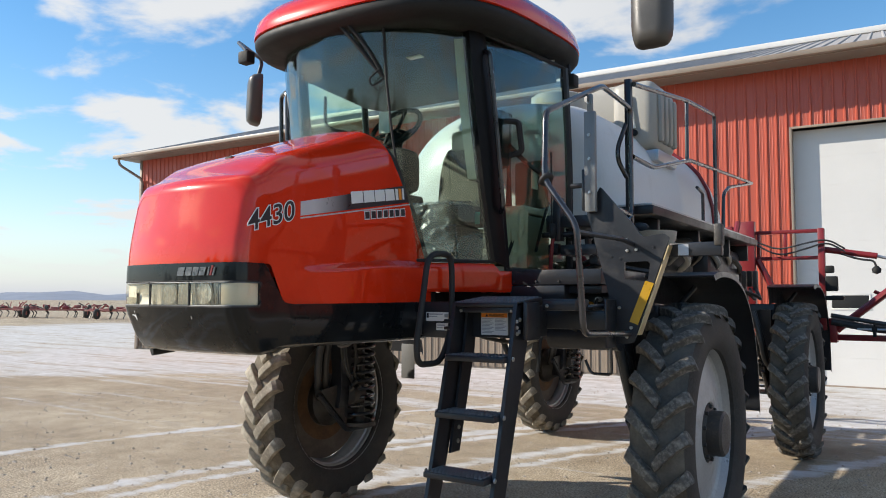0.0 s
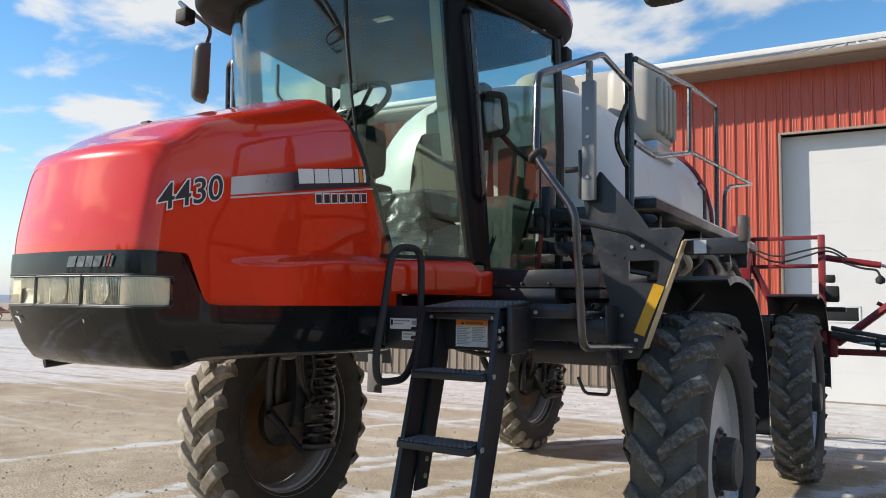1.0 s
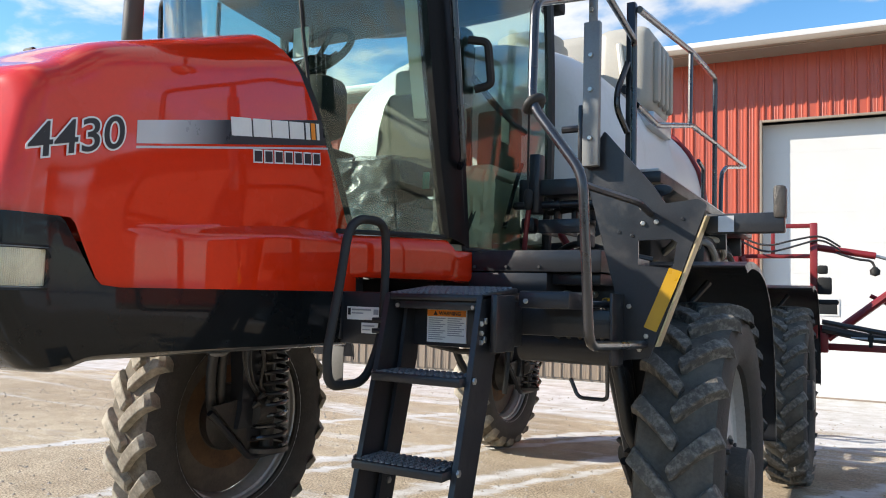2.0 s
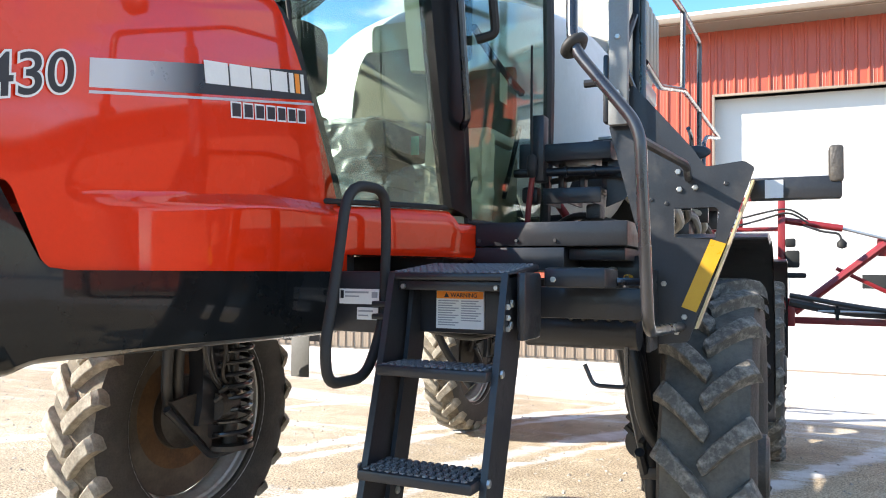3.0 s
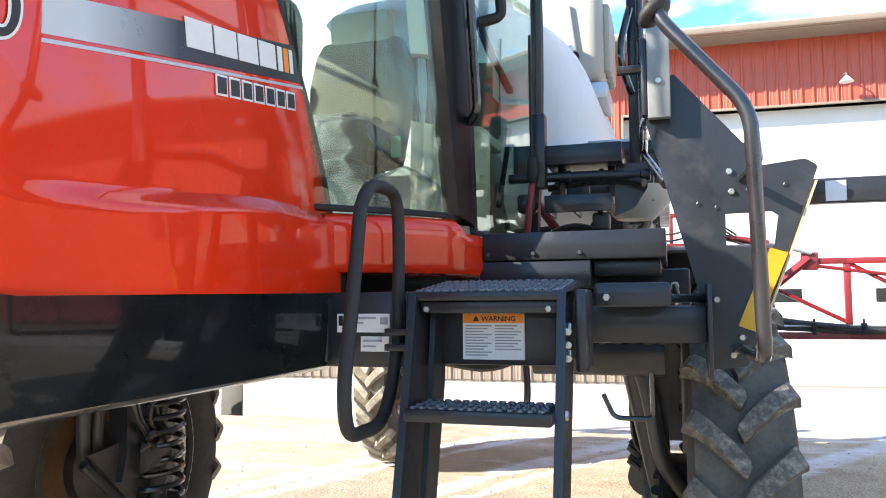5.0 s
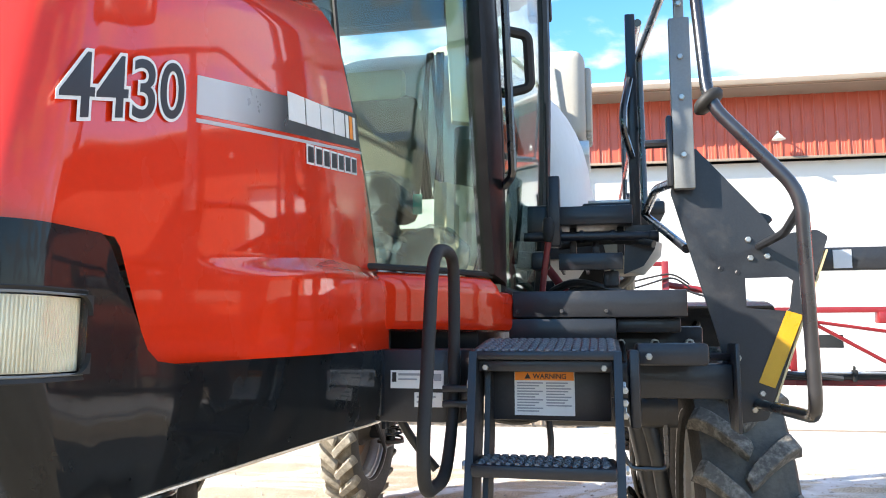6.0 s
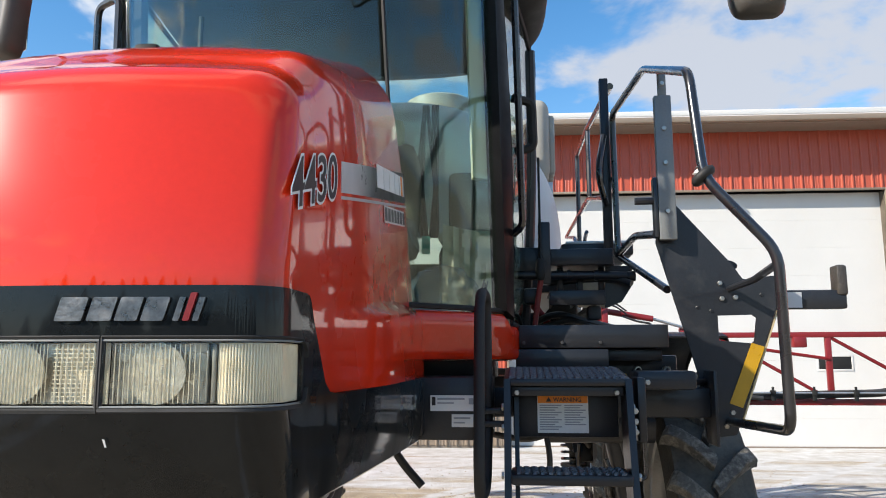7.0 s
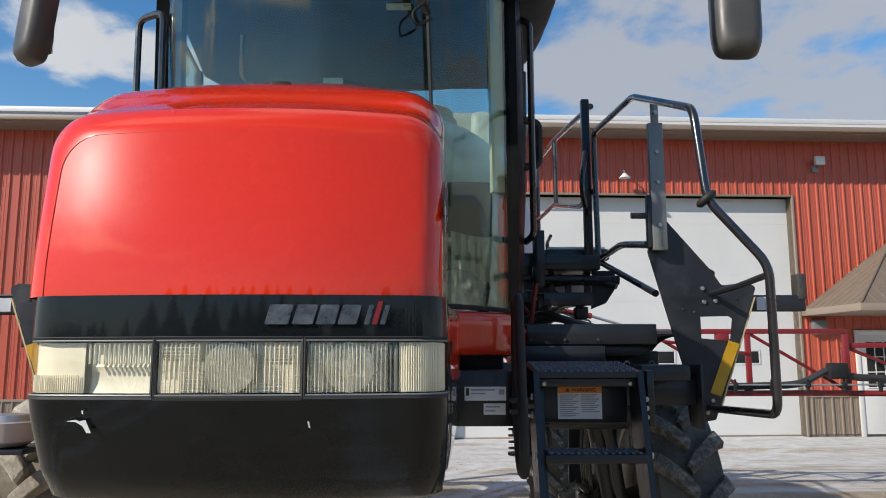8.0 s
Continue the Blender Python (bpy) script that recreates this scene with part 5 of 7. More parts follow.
    part("joystick", tubed([(c - 0.38, 2.22, 2.72), (c - 0.38, 2.20, 2.84), (c - 0.38, 2.17, 2.90)], 0.022, 8, 0.02), CAB_DARK, con)
    part("monitor", boxed((c - 0.62, 2.00, 2.86), (c - 0.34, 2.06, 3.08), 0.02), CAB_DARK, con)
    part("monitor_arm", tubed([(c - 0.5, 2.3, 2.55), (c - 0.52, 2.15, 2.85), (c - 0.5, 2.05, 3.0)], 0.014, 8, 0.05), CAB_DARK, con)
    # steering column and wheel
    k0 = -0.03
    col = part("steering_column", tubed([(0.06, 1.72, 2.10), (0.03, 1.78, 2.62), (k0, 1.95, 3.10)], 0.070, 12, 0.15), CAB_DARK, cab, "black steering column with a tilted wheel")
    m = Matrix.Translation((k0, 1.97, 3.165)) @ Matrix.Rotation(radians(52), 4, "X")
    bm = bmesh.new()
    tube(bm, [m @ Vector((0.205 * math.cos(a * math.tau / 36), 0.205 * math.sin(a * math.tau / 36), 0)) for a in range(36)], 0.019, 8, 0, closed=True)
    for a in (90, 210, 330):
        tube(bm, [m @ Vector((0, 0, -0.02)), m @ Vector((0.195 * math.cos(radians(a)), 0.195 * math.sin(radians(a)), 0))], 0.014, 6, 0)
    part("steering_wheel", bm, CAB_DARK, col)
    part("dash_display", boxed((k0 - 0.055, 1.83, 3.10), (k0 + 0.04, 1.85, 3.26), 0.006), PAPER, col, "pale sheet stuck behind the wheel")
    part("dashboard", boxed((c - 0.20, 1.62, 2.62), (c + 0.20, 1.86, 2.94), 0.07), CAB_DARK, col)
    for sx in (-1, 1):
        part("stalk", tubed([(k0 + sx * 0.05, 1.92, 3.07), (k0 + sx * 0.20, 1.88, 3.11)], 0.010, 6, 0), CAB_DARK, col)
    # bent bracket behind the glass
    part("mirror_bracket", tubed([(-0.42, 1.62, 3.38), (-0.42, 1.62, 3.18), (-0.36, 1.62, 3.13), (-0.05, 1.72, 3.04)], 0.012, 6, 0.06), CAB_DARK, cab)
    bm = bmesh.new()
    rng = random.Random(8)
    for k in range(6):
        x = c + 0.25 + 0.02 * k
        tube(bm, [(x, 2.88, 2.62), (x + rng.uniform(-0.03, 0.03), 2.86, 2.9), (x + rng.uniform(-0.03, 0.03), 2.88, 3.40)], 0.012, 6, 0.05)
    part("cable_bundle", bm, HOSE, cab)
    part("radio_box", boxed((0.76, 2.02, 2.80), (0.85, 2.14, 3.20), 0.03), CAB_DARK, cab, "black handset box on the pillar")
    lever = part("door_lever", tubed([(0.86, 2.10, 2.95), (0.86, 2.40, 2.86), (0.87, 2.72, 2.80)], 0.018, 8, 0.1), CAB_DARK, cab, "dark inner door bar with a hanging tag")
    part("door_tag", boxed((0.855, 2.44, 2.70), (0.859, 2.54, 2.86), 0.001), CAB_TRIM, lever)
    part("floor_lever", tubed([(0.70, 2.30, 2.12), (0.74, 2.36, 2.30), (0.78, 2.46, 2.48)], 0.014, 8, 0.06), CAB_DARK, cab)
    part("green_label", boxed((0.430, 2.348, 2.450), (0.472, 2.352, 2.540), 0.001), TEAL, cab, "small green printed label")
    part("lever_knob", boxed((0.675, 2.26, 2.13), (0.735, 2.33, 2.19), 0.02), CAB_DARK, cab)
    bm = bmesh.new()
    for k in range(5):
        a = 0.55 + 0.07 * k
        tube(bm, [(0.72 + 0.02 * k, 2.55, 2.12), (0.75 + 0.02 * k, 2.62, 2.25 + 0.03 * k), (0.80, 2.75, 2.20 + 0.04 * k), (0.84, 2.88, 2.13)], 0.007, 6, 0.06)
    part("floor_cable", bm, HOSE, cab)
    rows = []
    for j in range(21):
        row = []
        for k in range(25):
            u, v = k / 24, j / 20
            f = (0.5 - abs(noise.noise(Vector((u * 6, v * 4, 5.1))))) * 0.05 + (0.5 - abs(noise.noise(Vector((u * 13, v * 9, 1.1))))) * 0.02
            row.append((0.54 + 0.31 * u, 2.30 + 0.02 * v - f + 0.10 * u, 2.13 + 0.46 * v - 0.06 * u))
        rows.append(row)
    bm = bmesh.new()
    loft(bm, rows)
    part("cloth_cover", bm, CLOTH, aux, "wrinkled beige cloth over the passenger seat", smooth=40)
    part("fire_hose", tubed([(0.86, 2.5, 2.24), (0.88, 2.6, 2.5), (0.86, 2.72, 2.62)], 0.012, 8, 0.08), CAB_DARK, cab)


build_cab()


def build_cowl():
    """Red panel from the hood back under the door, and the parts below it."""
    for s in (1, -1):
        # red sill: swept along the foot of the windscreen
        line = [(0.505, 1.56), (0.55, 1.60), (0.64, 1.68), (0.74, 1.79), (0.82, 1.90), (0.832, 1.92), (0.845, 1.94), (0.856, 1.962), (0.865, 1.98), (0.895, 2.10), (0.90, 2.13)]
        prof = [(-0.10, 2.128), (-0.03, 2.128), (0.002, 2.125), (0.013, 2.115), (0.017, 2.098), (0.017, 2.06), (0.014, 2.04), (0.014, 1.965), (0.011, 1.948), (0.002, 1.937), (-0.05, 1.930)]
        bm = bmesh.new()
        rows = []
        for d, z in prof:
            rows.append([(s * x, y, z - 0.046 * smooth01((y - 1.915) / 0.045) * smooth01((z - 2.03) / 0.06)) for x, y in offset_path(line, -d)])
        loft(bm, rows)
        part("sill_panel", bm, RED, sprayer, "red sill panel under the cab door", smooth=40)
        # black box behind it
        deck = part("catwalk", boxed((s * 0.90, 2.05, 1.985), (s * 1.54, 2.90, 2.085), 0.006), FRAME, sprayer, "black catwalk beam beside the cab")
        part("catwalk_skirt", boxed((s * 0.885, 2.058, 1.885), (s * 1.285, 2.86, 1.982), 0.005), FRAME, deck)
        part("catwalk_web", boxed((s * 1.289, 2.11, 1.93), (s * 1.52, 2.86, 1.982), 0.005), FRAME, deck)
        bolt_heads([(s * x, 2.048, 2.008) for x in (0.92, 1.086, 1.25)], (0, -1, 0), 0.008, deck, GREY_PAINT)
        # panel below the cab with rating labels
        part("tool_box", boxed((s * 0.50, 1.52, 1.645), (s * 0.80, 1.80, 1.872), 0.008), FRAME, sprayer, "black box under the cab sill")
    part("cab_underframe", boxed((-0.78, 1.99, 1.845), (0.78, 3.0, 2.015), 0.01), FRAME, sprayer, "black frame below the cab floor")
    # paint chips on the bumper
    for pts in ([(-0.335, 1.797), (-0.310, 1.800), (-0.292, 1.790), (-0.296, 1.786), (-0.312, 1.795)], [(-0.303, 1.797), (-0.290, 1.800), (-0.280, 1.772), (-0.290, 1.772)], [(-0.297, 1.820), (-0.294, 1.820), (-0.294, 1.812), (-0.297, 1.812)], [(0.181, 1.797), (0.185, 1.795), (0.187, 1.782), (0.184, 1.782)]):
        bm = bmesh.new()
        plate(bm, pts, [], lambda u, v, w: (u, 0.03 * (u / 0.385) ** 2 - 0.0055 + 0.3 * max(0.0, LIGHT_LO - v - 0.006) - w, v), 0.0012)
        part("paint_chip", bm, PAPER, sprayer)
    lab = part("rating_label", boxed((0.574, 1.512, 1.750), (0.745, 1.5195, 1.806), 0.0), PAPER, sprayer, "white rating labels on the black box")
    part("label_bar", boxed((0.60, 1.509, 1.790), (0.70, 1.5125, 1.797), 0.0), PRINT, lab)
    part("label_bar", boxed((0.60, 1.509, 1.776), (0.66, 1.5125, 1.781), 0.0), PRINT, lab)
    part("label_mark", boxed((0.58, 1.509, 1.770), (0.593, 1.5125, 1.80), 0.0), INK, lab)
    part("label_mark", boxed((0.715, 1.509, 1.774), (0.738, 1.5125, 1.796), 0.0), PRINT, lab)
    lab = part("rating_label", boxed((0.652, 1.512, 1.693), (0.742, 1.5195, 1.738), 0.0), PAPER, sprayer)
    part("label_bar", boxed((0.66, 1.509, 1.722), (0.72, 1.5125, 1.728), 0.0), PRINT, lab)
    part("label_bar", boxed((0.66, 1.509, 1.706), (0.70, 1.5125, 1.711), 0.0), PRINT, lab)


build_cowl()


# ---- ladder, handrails and side plates ----
def tread(bm_name, lo, hi, parent, rise=0.0):
    """A perforated safety tread: a pan with rows of raised teeth."""
    x0, y0, z0 = lo
    x1, y1, z1 = hi
    ob = part(bm_name, boxed(lo, hi, 0.008), FRAME, parent, "black perforated safety tread")
    bm = bmesh.new()
    nx, ny = int((x1 - x0) / 0.027), max(3, int((y1 - y0) / 0.024))
    for i in range(nx):
        for j in range(ny):
            cx = x0 + 0.012 + (i + 0.5 + 0.25 * (j % 2)) * (x1 - x0 - 0.024) / (nx + 0.25)
            cy = y0 + 0.006 + (j + 0.5) * (y1 - y0 - 0.012) / ny
            lathe(bm, [(0.0115, 0.0), (0.010, 0.006), (0.0065, 0.006), (0.005, 0.0)], Matrix.Translation((cx, cy, z1 - 0.001)), 6)
    teeth = tagged(part("tread_teeth", bm, GREY_WORN, ob, smooth=20), kind="stuff")
    for me in (ob.data, teeth.data):
        for v in me.vertices:
            v.co.z += rise * (v.co.y - y0) / (y1 - y0)
    return ob


GREY_WORN = surf("worn_tread_paint", (0.13, 0.13, 0.14), 0.38, 0.6, 0.5, 12, 150, 0.1, 0, dust=(0.28, 0.27, 0.25), dust_at=(0.5, 0.7), dust_scale=30)


def build_ladder():
    lad = part("ladder_box", boxed((0.875, 1.552, 1.655), (1.255, 1.86, 1.85), 0.008), FRAME, sprayer, "black boarding ladder with three steps and a platform")
    tread("platform", (0.845, 1.405, 1.842), (1.285, 1.74, 1.868), lad, 0.036)
    part("platform_lip", boxed((0.87, 1.432, 1.808), (1.26, 1.452, 1.842), 0.004), FRAME, lad)
    # side rails lean forward to their feet
    for s, x0, x1 in ((1, 1.262, 1.285), (-1, 0.845, 0.868)):
        bm = bmesh.new()
        low, low_y = 0.52, 1.04
        outline = [(1.405, 1.868), (1.555, 1.868), (1.525, 1.62), (low_y + 0.125, low), (low_y, low), (1.345, 1.62)]
        plate(bm, outline, [], lambda u, v, w, a=x0, b=x1: (a + (b - a) * w / 0.02, u, v), 0.02)
        part("ladder_rail", bm, FRAME, lad)
        if s < 0:
            bm = bmesh.new()
            plate(bm, [(1.50, 1.845), (1.605, 1.845), (1.58, 1.60), (1.405, 0.99), (1.305, 0.99), (1.46, 1.60)], [], lambda u, v, w: (0.880 + w, u, v), 0.016)
            chan = part("ladder_channel", bm, FRAME, lad)
            bolt_heads([(0.897, 1.38, 1.05), (0.897, 1.39, 1.13)], (1, 0, 0), 0.014, chan)
        xi = x0 - 0.002 if s < 0 else x1 + 0.002
        bolt_heads([(xi, 1.42, 1.70), (xi, 1.43, 1.77), (xi, 1.345, 1.55), (xi, 1.24, 1.235), (xi, 1.135, 0.915)], (s, 0, 0), 0.014, lad)
    for k, (z, y) in enumerate(((1.562, 1.282), (1.245, 1.172), (0.928, 1.062), (0.611, 0.952))):
        tread("step", (0.868, y, z - 0.035), (1.262, y + 0.185, z), lad)
    # folding bracket and hinge plate
    part("hinge_plate", boxed((1.305, 1.43, 1.65), (1.335, 1.60, 1.872), 0.008), FRAME, lad)
    bolt_heads([(1.290, 1.395, 1.690), (1.290, 1.395, 1.725), (1.290, 1.395, 1.76)], (0, -1, 0), 0.011, lad)
    bolt_heads([(0.890, 1.430, 1.820), (1.235, 1.430, 1.820)], (0, -1, 0), 0.010, lad)
    part("bracket_bar", boxed((1.335, 1.62, 1.822), (1.552, 1.83, 1.892), 0.014), FRAME, lad)
    bolt_heads([(1.372, 1.617, 1.850)], (0, -1, 0), 0.011, lad)
    part("latch_rod", tubed([(1.545, 1.80, 1.845), (1.66, 1.93, 1.845)], 0.014, 8, 0), SATIN, lad)
    # warning label
    lab = part("warning_label", boxed((0.963, 1.544, 1.672), (1.146, 1.5515, 1.806), 0.0), PAPER, lad, "orange and white warning label on the ladder box")
    part("label_header", boxed((0.965, 1.541, 1.778), (1.144, 1.5445, 1.804), 0.0), ORANGE, lab)
    part("label_word", lettering("WARNING", 0.021, lambda u, v, w: (1.020 + u, 1.5408 - w, 1.7835 + v), 0.0008, 0, 0.0004), INK, lab)
    bm = bmesh.new()
    plate(bm, [(0.994, 1.783), (1.014, 1.783), (1.004, 1.800)], [], lambda u, v, w: (u, 1.5408 - w, v), 0.0008)
    part("label_triangle", bm, INK, lab)
    bm = bmesh.new()
    for i in range(11):
        z = 1.768 - i * 0.0085
        box(bm, (0.971, 1.5420, z), (1.050 - 0.012 * (i % 3), 1.5445, z + 0.004), 0)
        if i < 9:
            box(bm, (1.060, 1.5420, z), (1.136 - 0.010 * ((i + 1) % 3), 1.5445, z + 0.004), 0)
    part("label_text", bm, PRINT, lab)
    # rubbery loop handrail beside the steps
    loop = [(0.784, 1.480, 1.72), (0.784, 1.490, 2.02), (0.784, 1.475, 2.165), (0.772, 1.245, 2.165), (0.771, 1.195, 1.90), (0.772, 1.125, 1.62), (0.773, 1.145, 1.505), (0.782, 1.36, 1.505), (0.784, 1.44, 1.62), (0.784, 1.482, 1.74)]
    part("loop_handrail", tubed(loop, 0.0185, 12, 0.11), RUBBER_SEAL, lad, "black rubber-covered loop handrail")
    for z in (1.745, 1.70):
        part("loop_clamp", boxed((0.755, 1.44, z), (0.85, 1.48, z + 0.02), 0.004), FRAME, lad)


def build_handrail(s):
    m = lambda p: (p[0] if s > 0 else 0.43 - p[0], p[1], p[2])
    if s < 0:
        build_side_plate(s, m)
        return
    path = [(1.75, 1.955, 1.685), (1.752, 1.262, 1.708), (1.735, 1.222, 2.275), (1.528, 1.27, 2.54), (1.51, 1.325, 2.935), (1.505, 2.19, 3.295), (1.445, 2.89, 3.31), (1.45, 2.88, 2.50), (1.545, 2.06, 2.235)]
    rail = part("handrail", tubed([m(p) for p in path], 0.0175, 12, 0.06), SATIN, sprayer, "bent black tube handrail beside the catwalk")
    part("rail_brace", tubed([m((1.45, 2.88, 2.505)), m((1.47, 2.4, 2.53)), m((1.50, 2.0, 2.47))], 0.019, 10, 0.08), SATIN, rail)
    way = Vector(m((1.735, 1.222, 2.275))) - Vector(m((1.528, 1.27, 2.54)))
    lay = Matrix.Translation(m((1.530, 1.285, 2.548))) @ way.to_track_quat("Z", "Y").to_matrix().to_4x4()
    part("rail_grommet", lathed([(0.015, -0.016), (0.036, -0.014), (0.046, -0.004), (0.046, 0.006), (0.036, 0.016), (0.015, 0.018)], lay, 20), RUBBER_SEAL, rail, "black rubber grommet on the tube", smooth=60)
    # grey slotted post
    bm = bmesh.new()
    box(bm, m((1.495, 1.90, 2.43)), m((1.567, 1.935, 3.06)), 0.005)
    box(bm, m((1.515, 1.905, 3.04)), m((1.550, 1.93, 3.17)), 0.005)
    post = part("grey_post", bm, GREY, sprayer, "grey painted steel post bolted to the side plate")
    bolt_heads([m((1.53, 1.898, z)) for z in (3.11, 2.91, 2.76, 2.55)], (0, -1, 0), 0.011, post)
    part("post_latch", boxed(m((1.475, 1.90, 2.44)), m((1.495, 1.95, 2.70)), 0.008), FRAME, post)
    part("latch_pin", tubed([m((1.40, 1.92, 2.60)), m((1.48, 1.92, 2.60))], 0.016, 8, 0), FRAME, post)
    build_side_plate(s, m)


def build_side_plate(s, m):
    bm = bmesh.new()
    outline = [(1.485, 2.435), (1.575, 2.59), (1.79, 2.335), (1.835, 2.265), (1.965, 2.28), (2.0, 2.255), (1.775, 1.63), (1.655, 1.615), (1.635, 1.875)]
    if s < 0:
        outline = [(1.49, 2.24), (1.965, 2.28), (2.0, 2.255), (1.775, 1.63), (1.655, 1.615), (1.635, 1.875)]
    hole = [(1.725, 2.012), (1.725, 2.115), (1.865, 2.118), (1.882, 2.105), (1.868, 2.010), (1.855, 2.0)]
    plate(bm, outline, [hole], lambda u, v, w: (m((u, 0, 0))[0], 1.96 + w, v), 0.016, round_r=0.012)
    sp = part("side_plate", bm, FRAME, sprayer, "black steel side plate with a slot and a yellow reflector")
    bm = bmesh.new()
    plate(bm, [(1.853, 2.002), (1.905, 1.985), (1.803, 1.738), (1.752, 1.757)], [], lambda u, v, w: (m((u, 0, 0))[0], 1.9575 - w, v), 0.002)
    part("reflector", bm, YELLOW, sp, "yellow reflective strip")
    bm = bmesh.new()
    loft(bm, [[m((x + d, y, z)) for d, y in ((-0.004, 1.962), (0.004, 1.962), (0.004, 2.035), (-0.004, 2.035))] for x, z in ((1.994, 2.21), (1.80, 1.678))], closed=True, cap=True)
    part("sunlit_flange", bm, EDGE_TAN, sp, "flange along the edge of the plate, its sunlit tan put into the colour")
    part("plate_flange", boxed(m((1.655, 1.80, 1.60)), m((1.668, 1.96, 1.89)), 0.004), FRAME, sp)
    bolt_heads([m(p) for p in ((1.74, 1.958, 2.25), (1.80, 1.958, 2.19), (1.745, 1.958, 2.185), (1.762, 1.958, 1.72), (1.735, 1.958, 1.665), (1.69, 1.958, 1.84))], (0, -1, 0), 0.011, sp)
    bolt_heads([m(p) for p in ((1.70, 1.9585, 2.135), (1.645, 1.9585, 2.15), (1.905, 1.9585, 2.20))], (0, -1, 0), 0.008, sp, INK, 0.003, "bolt_hole")
    if s > 0:
        part("plate_strut", tubed([(1.775, 1.955, 2.225), (1.80, 1.70, 2.235), (1.738, 1.235, 2.24)], 0.014, 8, 0.06), FRAME, sp)
    # boom rest arm that reaches out
    arm = part("boom_rest", boxed(m((1.98, 2.03, 2.145)), m((2.275, 2.09, 2.225)), 0.008), FRAME, sprayer, "black boom rest arm with an upright stop")
    part("rest_stop", boxed(m((2.235, 2.02, 2.20)), m((2.28, 2.10, 2.33)), 0.012), MUD_IRON, arm)
    part("arm_reflector", boxed(m((2.03, 2.027, 2.15)), m((2.09, 2.0305, 2.215)), 0.0), SILVER, arm)
    # beam from the frame out to the plate
    part("outrigger", boxed(m((0.60, 1.86, 1.705)), m((1.655, 1.98, 1.822)), 0.008), FRAME, sprayer, "black outrigger beam")


build_ladder()
for side in (1, -1):
    build_handrail(side)


# ---- wheels ----
def build_tyre_mesh():
    """Tractor tyre round local x: carcass and chevron lugs."""
    bm = bmesh.new()
    m = Matrix.Rotation(radians(90), 4, "Y")
    prof = [(0.60, -0.150), (0.635, -0.178), (0.70, -0.196), (0.76, -0.199), (0.82, -0.192), (0.862, -0.172), (0.868, -0.12), (0.874, 0.0), (0.868, 0.12), (0.862, 0.172), (0.82, 0.192), (0.76, 0.199), (0.70, 0.196), (0.635, 0.178), (0.60, 0.150)]
    lathe(bm, prof, m, 72, closed=True)
    return bm


def build_lug_mesh(s, fat=1.0):
    """One chevron lug on the half s of the tread, at the front of the wheel."""
    bm = bmesh.new()
    rings = []
    for t, top, half in ((0.0, 0.922, 0.019), (0.05, 0.932, 0.026), (0.35, 0.934, 0.027), (0.7, 0.931, 0.028), (0.90, 0.918, 0.031), (1.0, 0.888, 0.034), (1.06, 0.838, 0.034)):
        half *= fat
        h = s * (-0.012 + 0.205 * min(t, 1.0) + (0.004 if t > 1 else 0))
        a = 0.225 * t ** 0.85
        base = 0.865 if t < 0.85 else (0.85 if t < 1 else (0.835 if t < 1.05 else 0.82))
        ring = []
        for rr, ww in ((base, -1.25), (top - 0.005, -0.98), (top, -0.80), (top, 0.80), (top - 0.005, 0.98), (base, 1.25)):
            da = ww * half / 0.9
            ring.append((h - s * ww * half * 0.5, -rr * math.cos(a + da), rr * math.sin(a + da)))
        rings.append(ring)
    loft(bm, rings, closed=True, cap=True)
    return bm


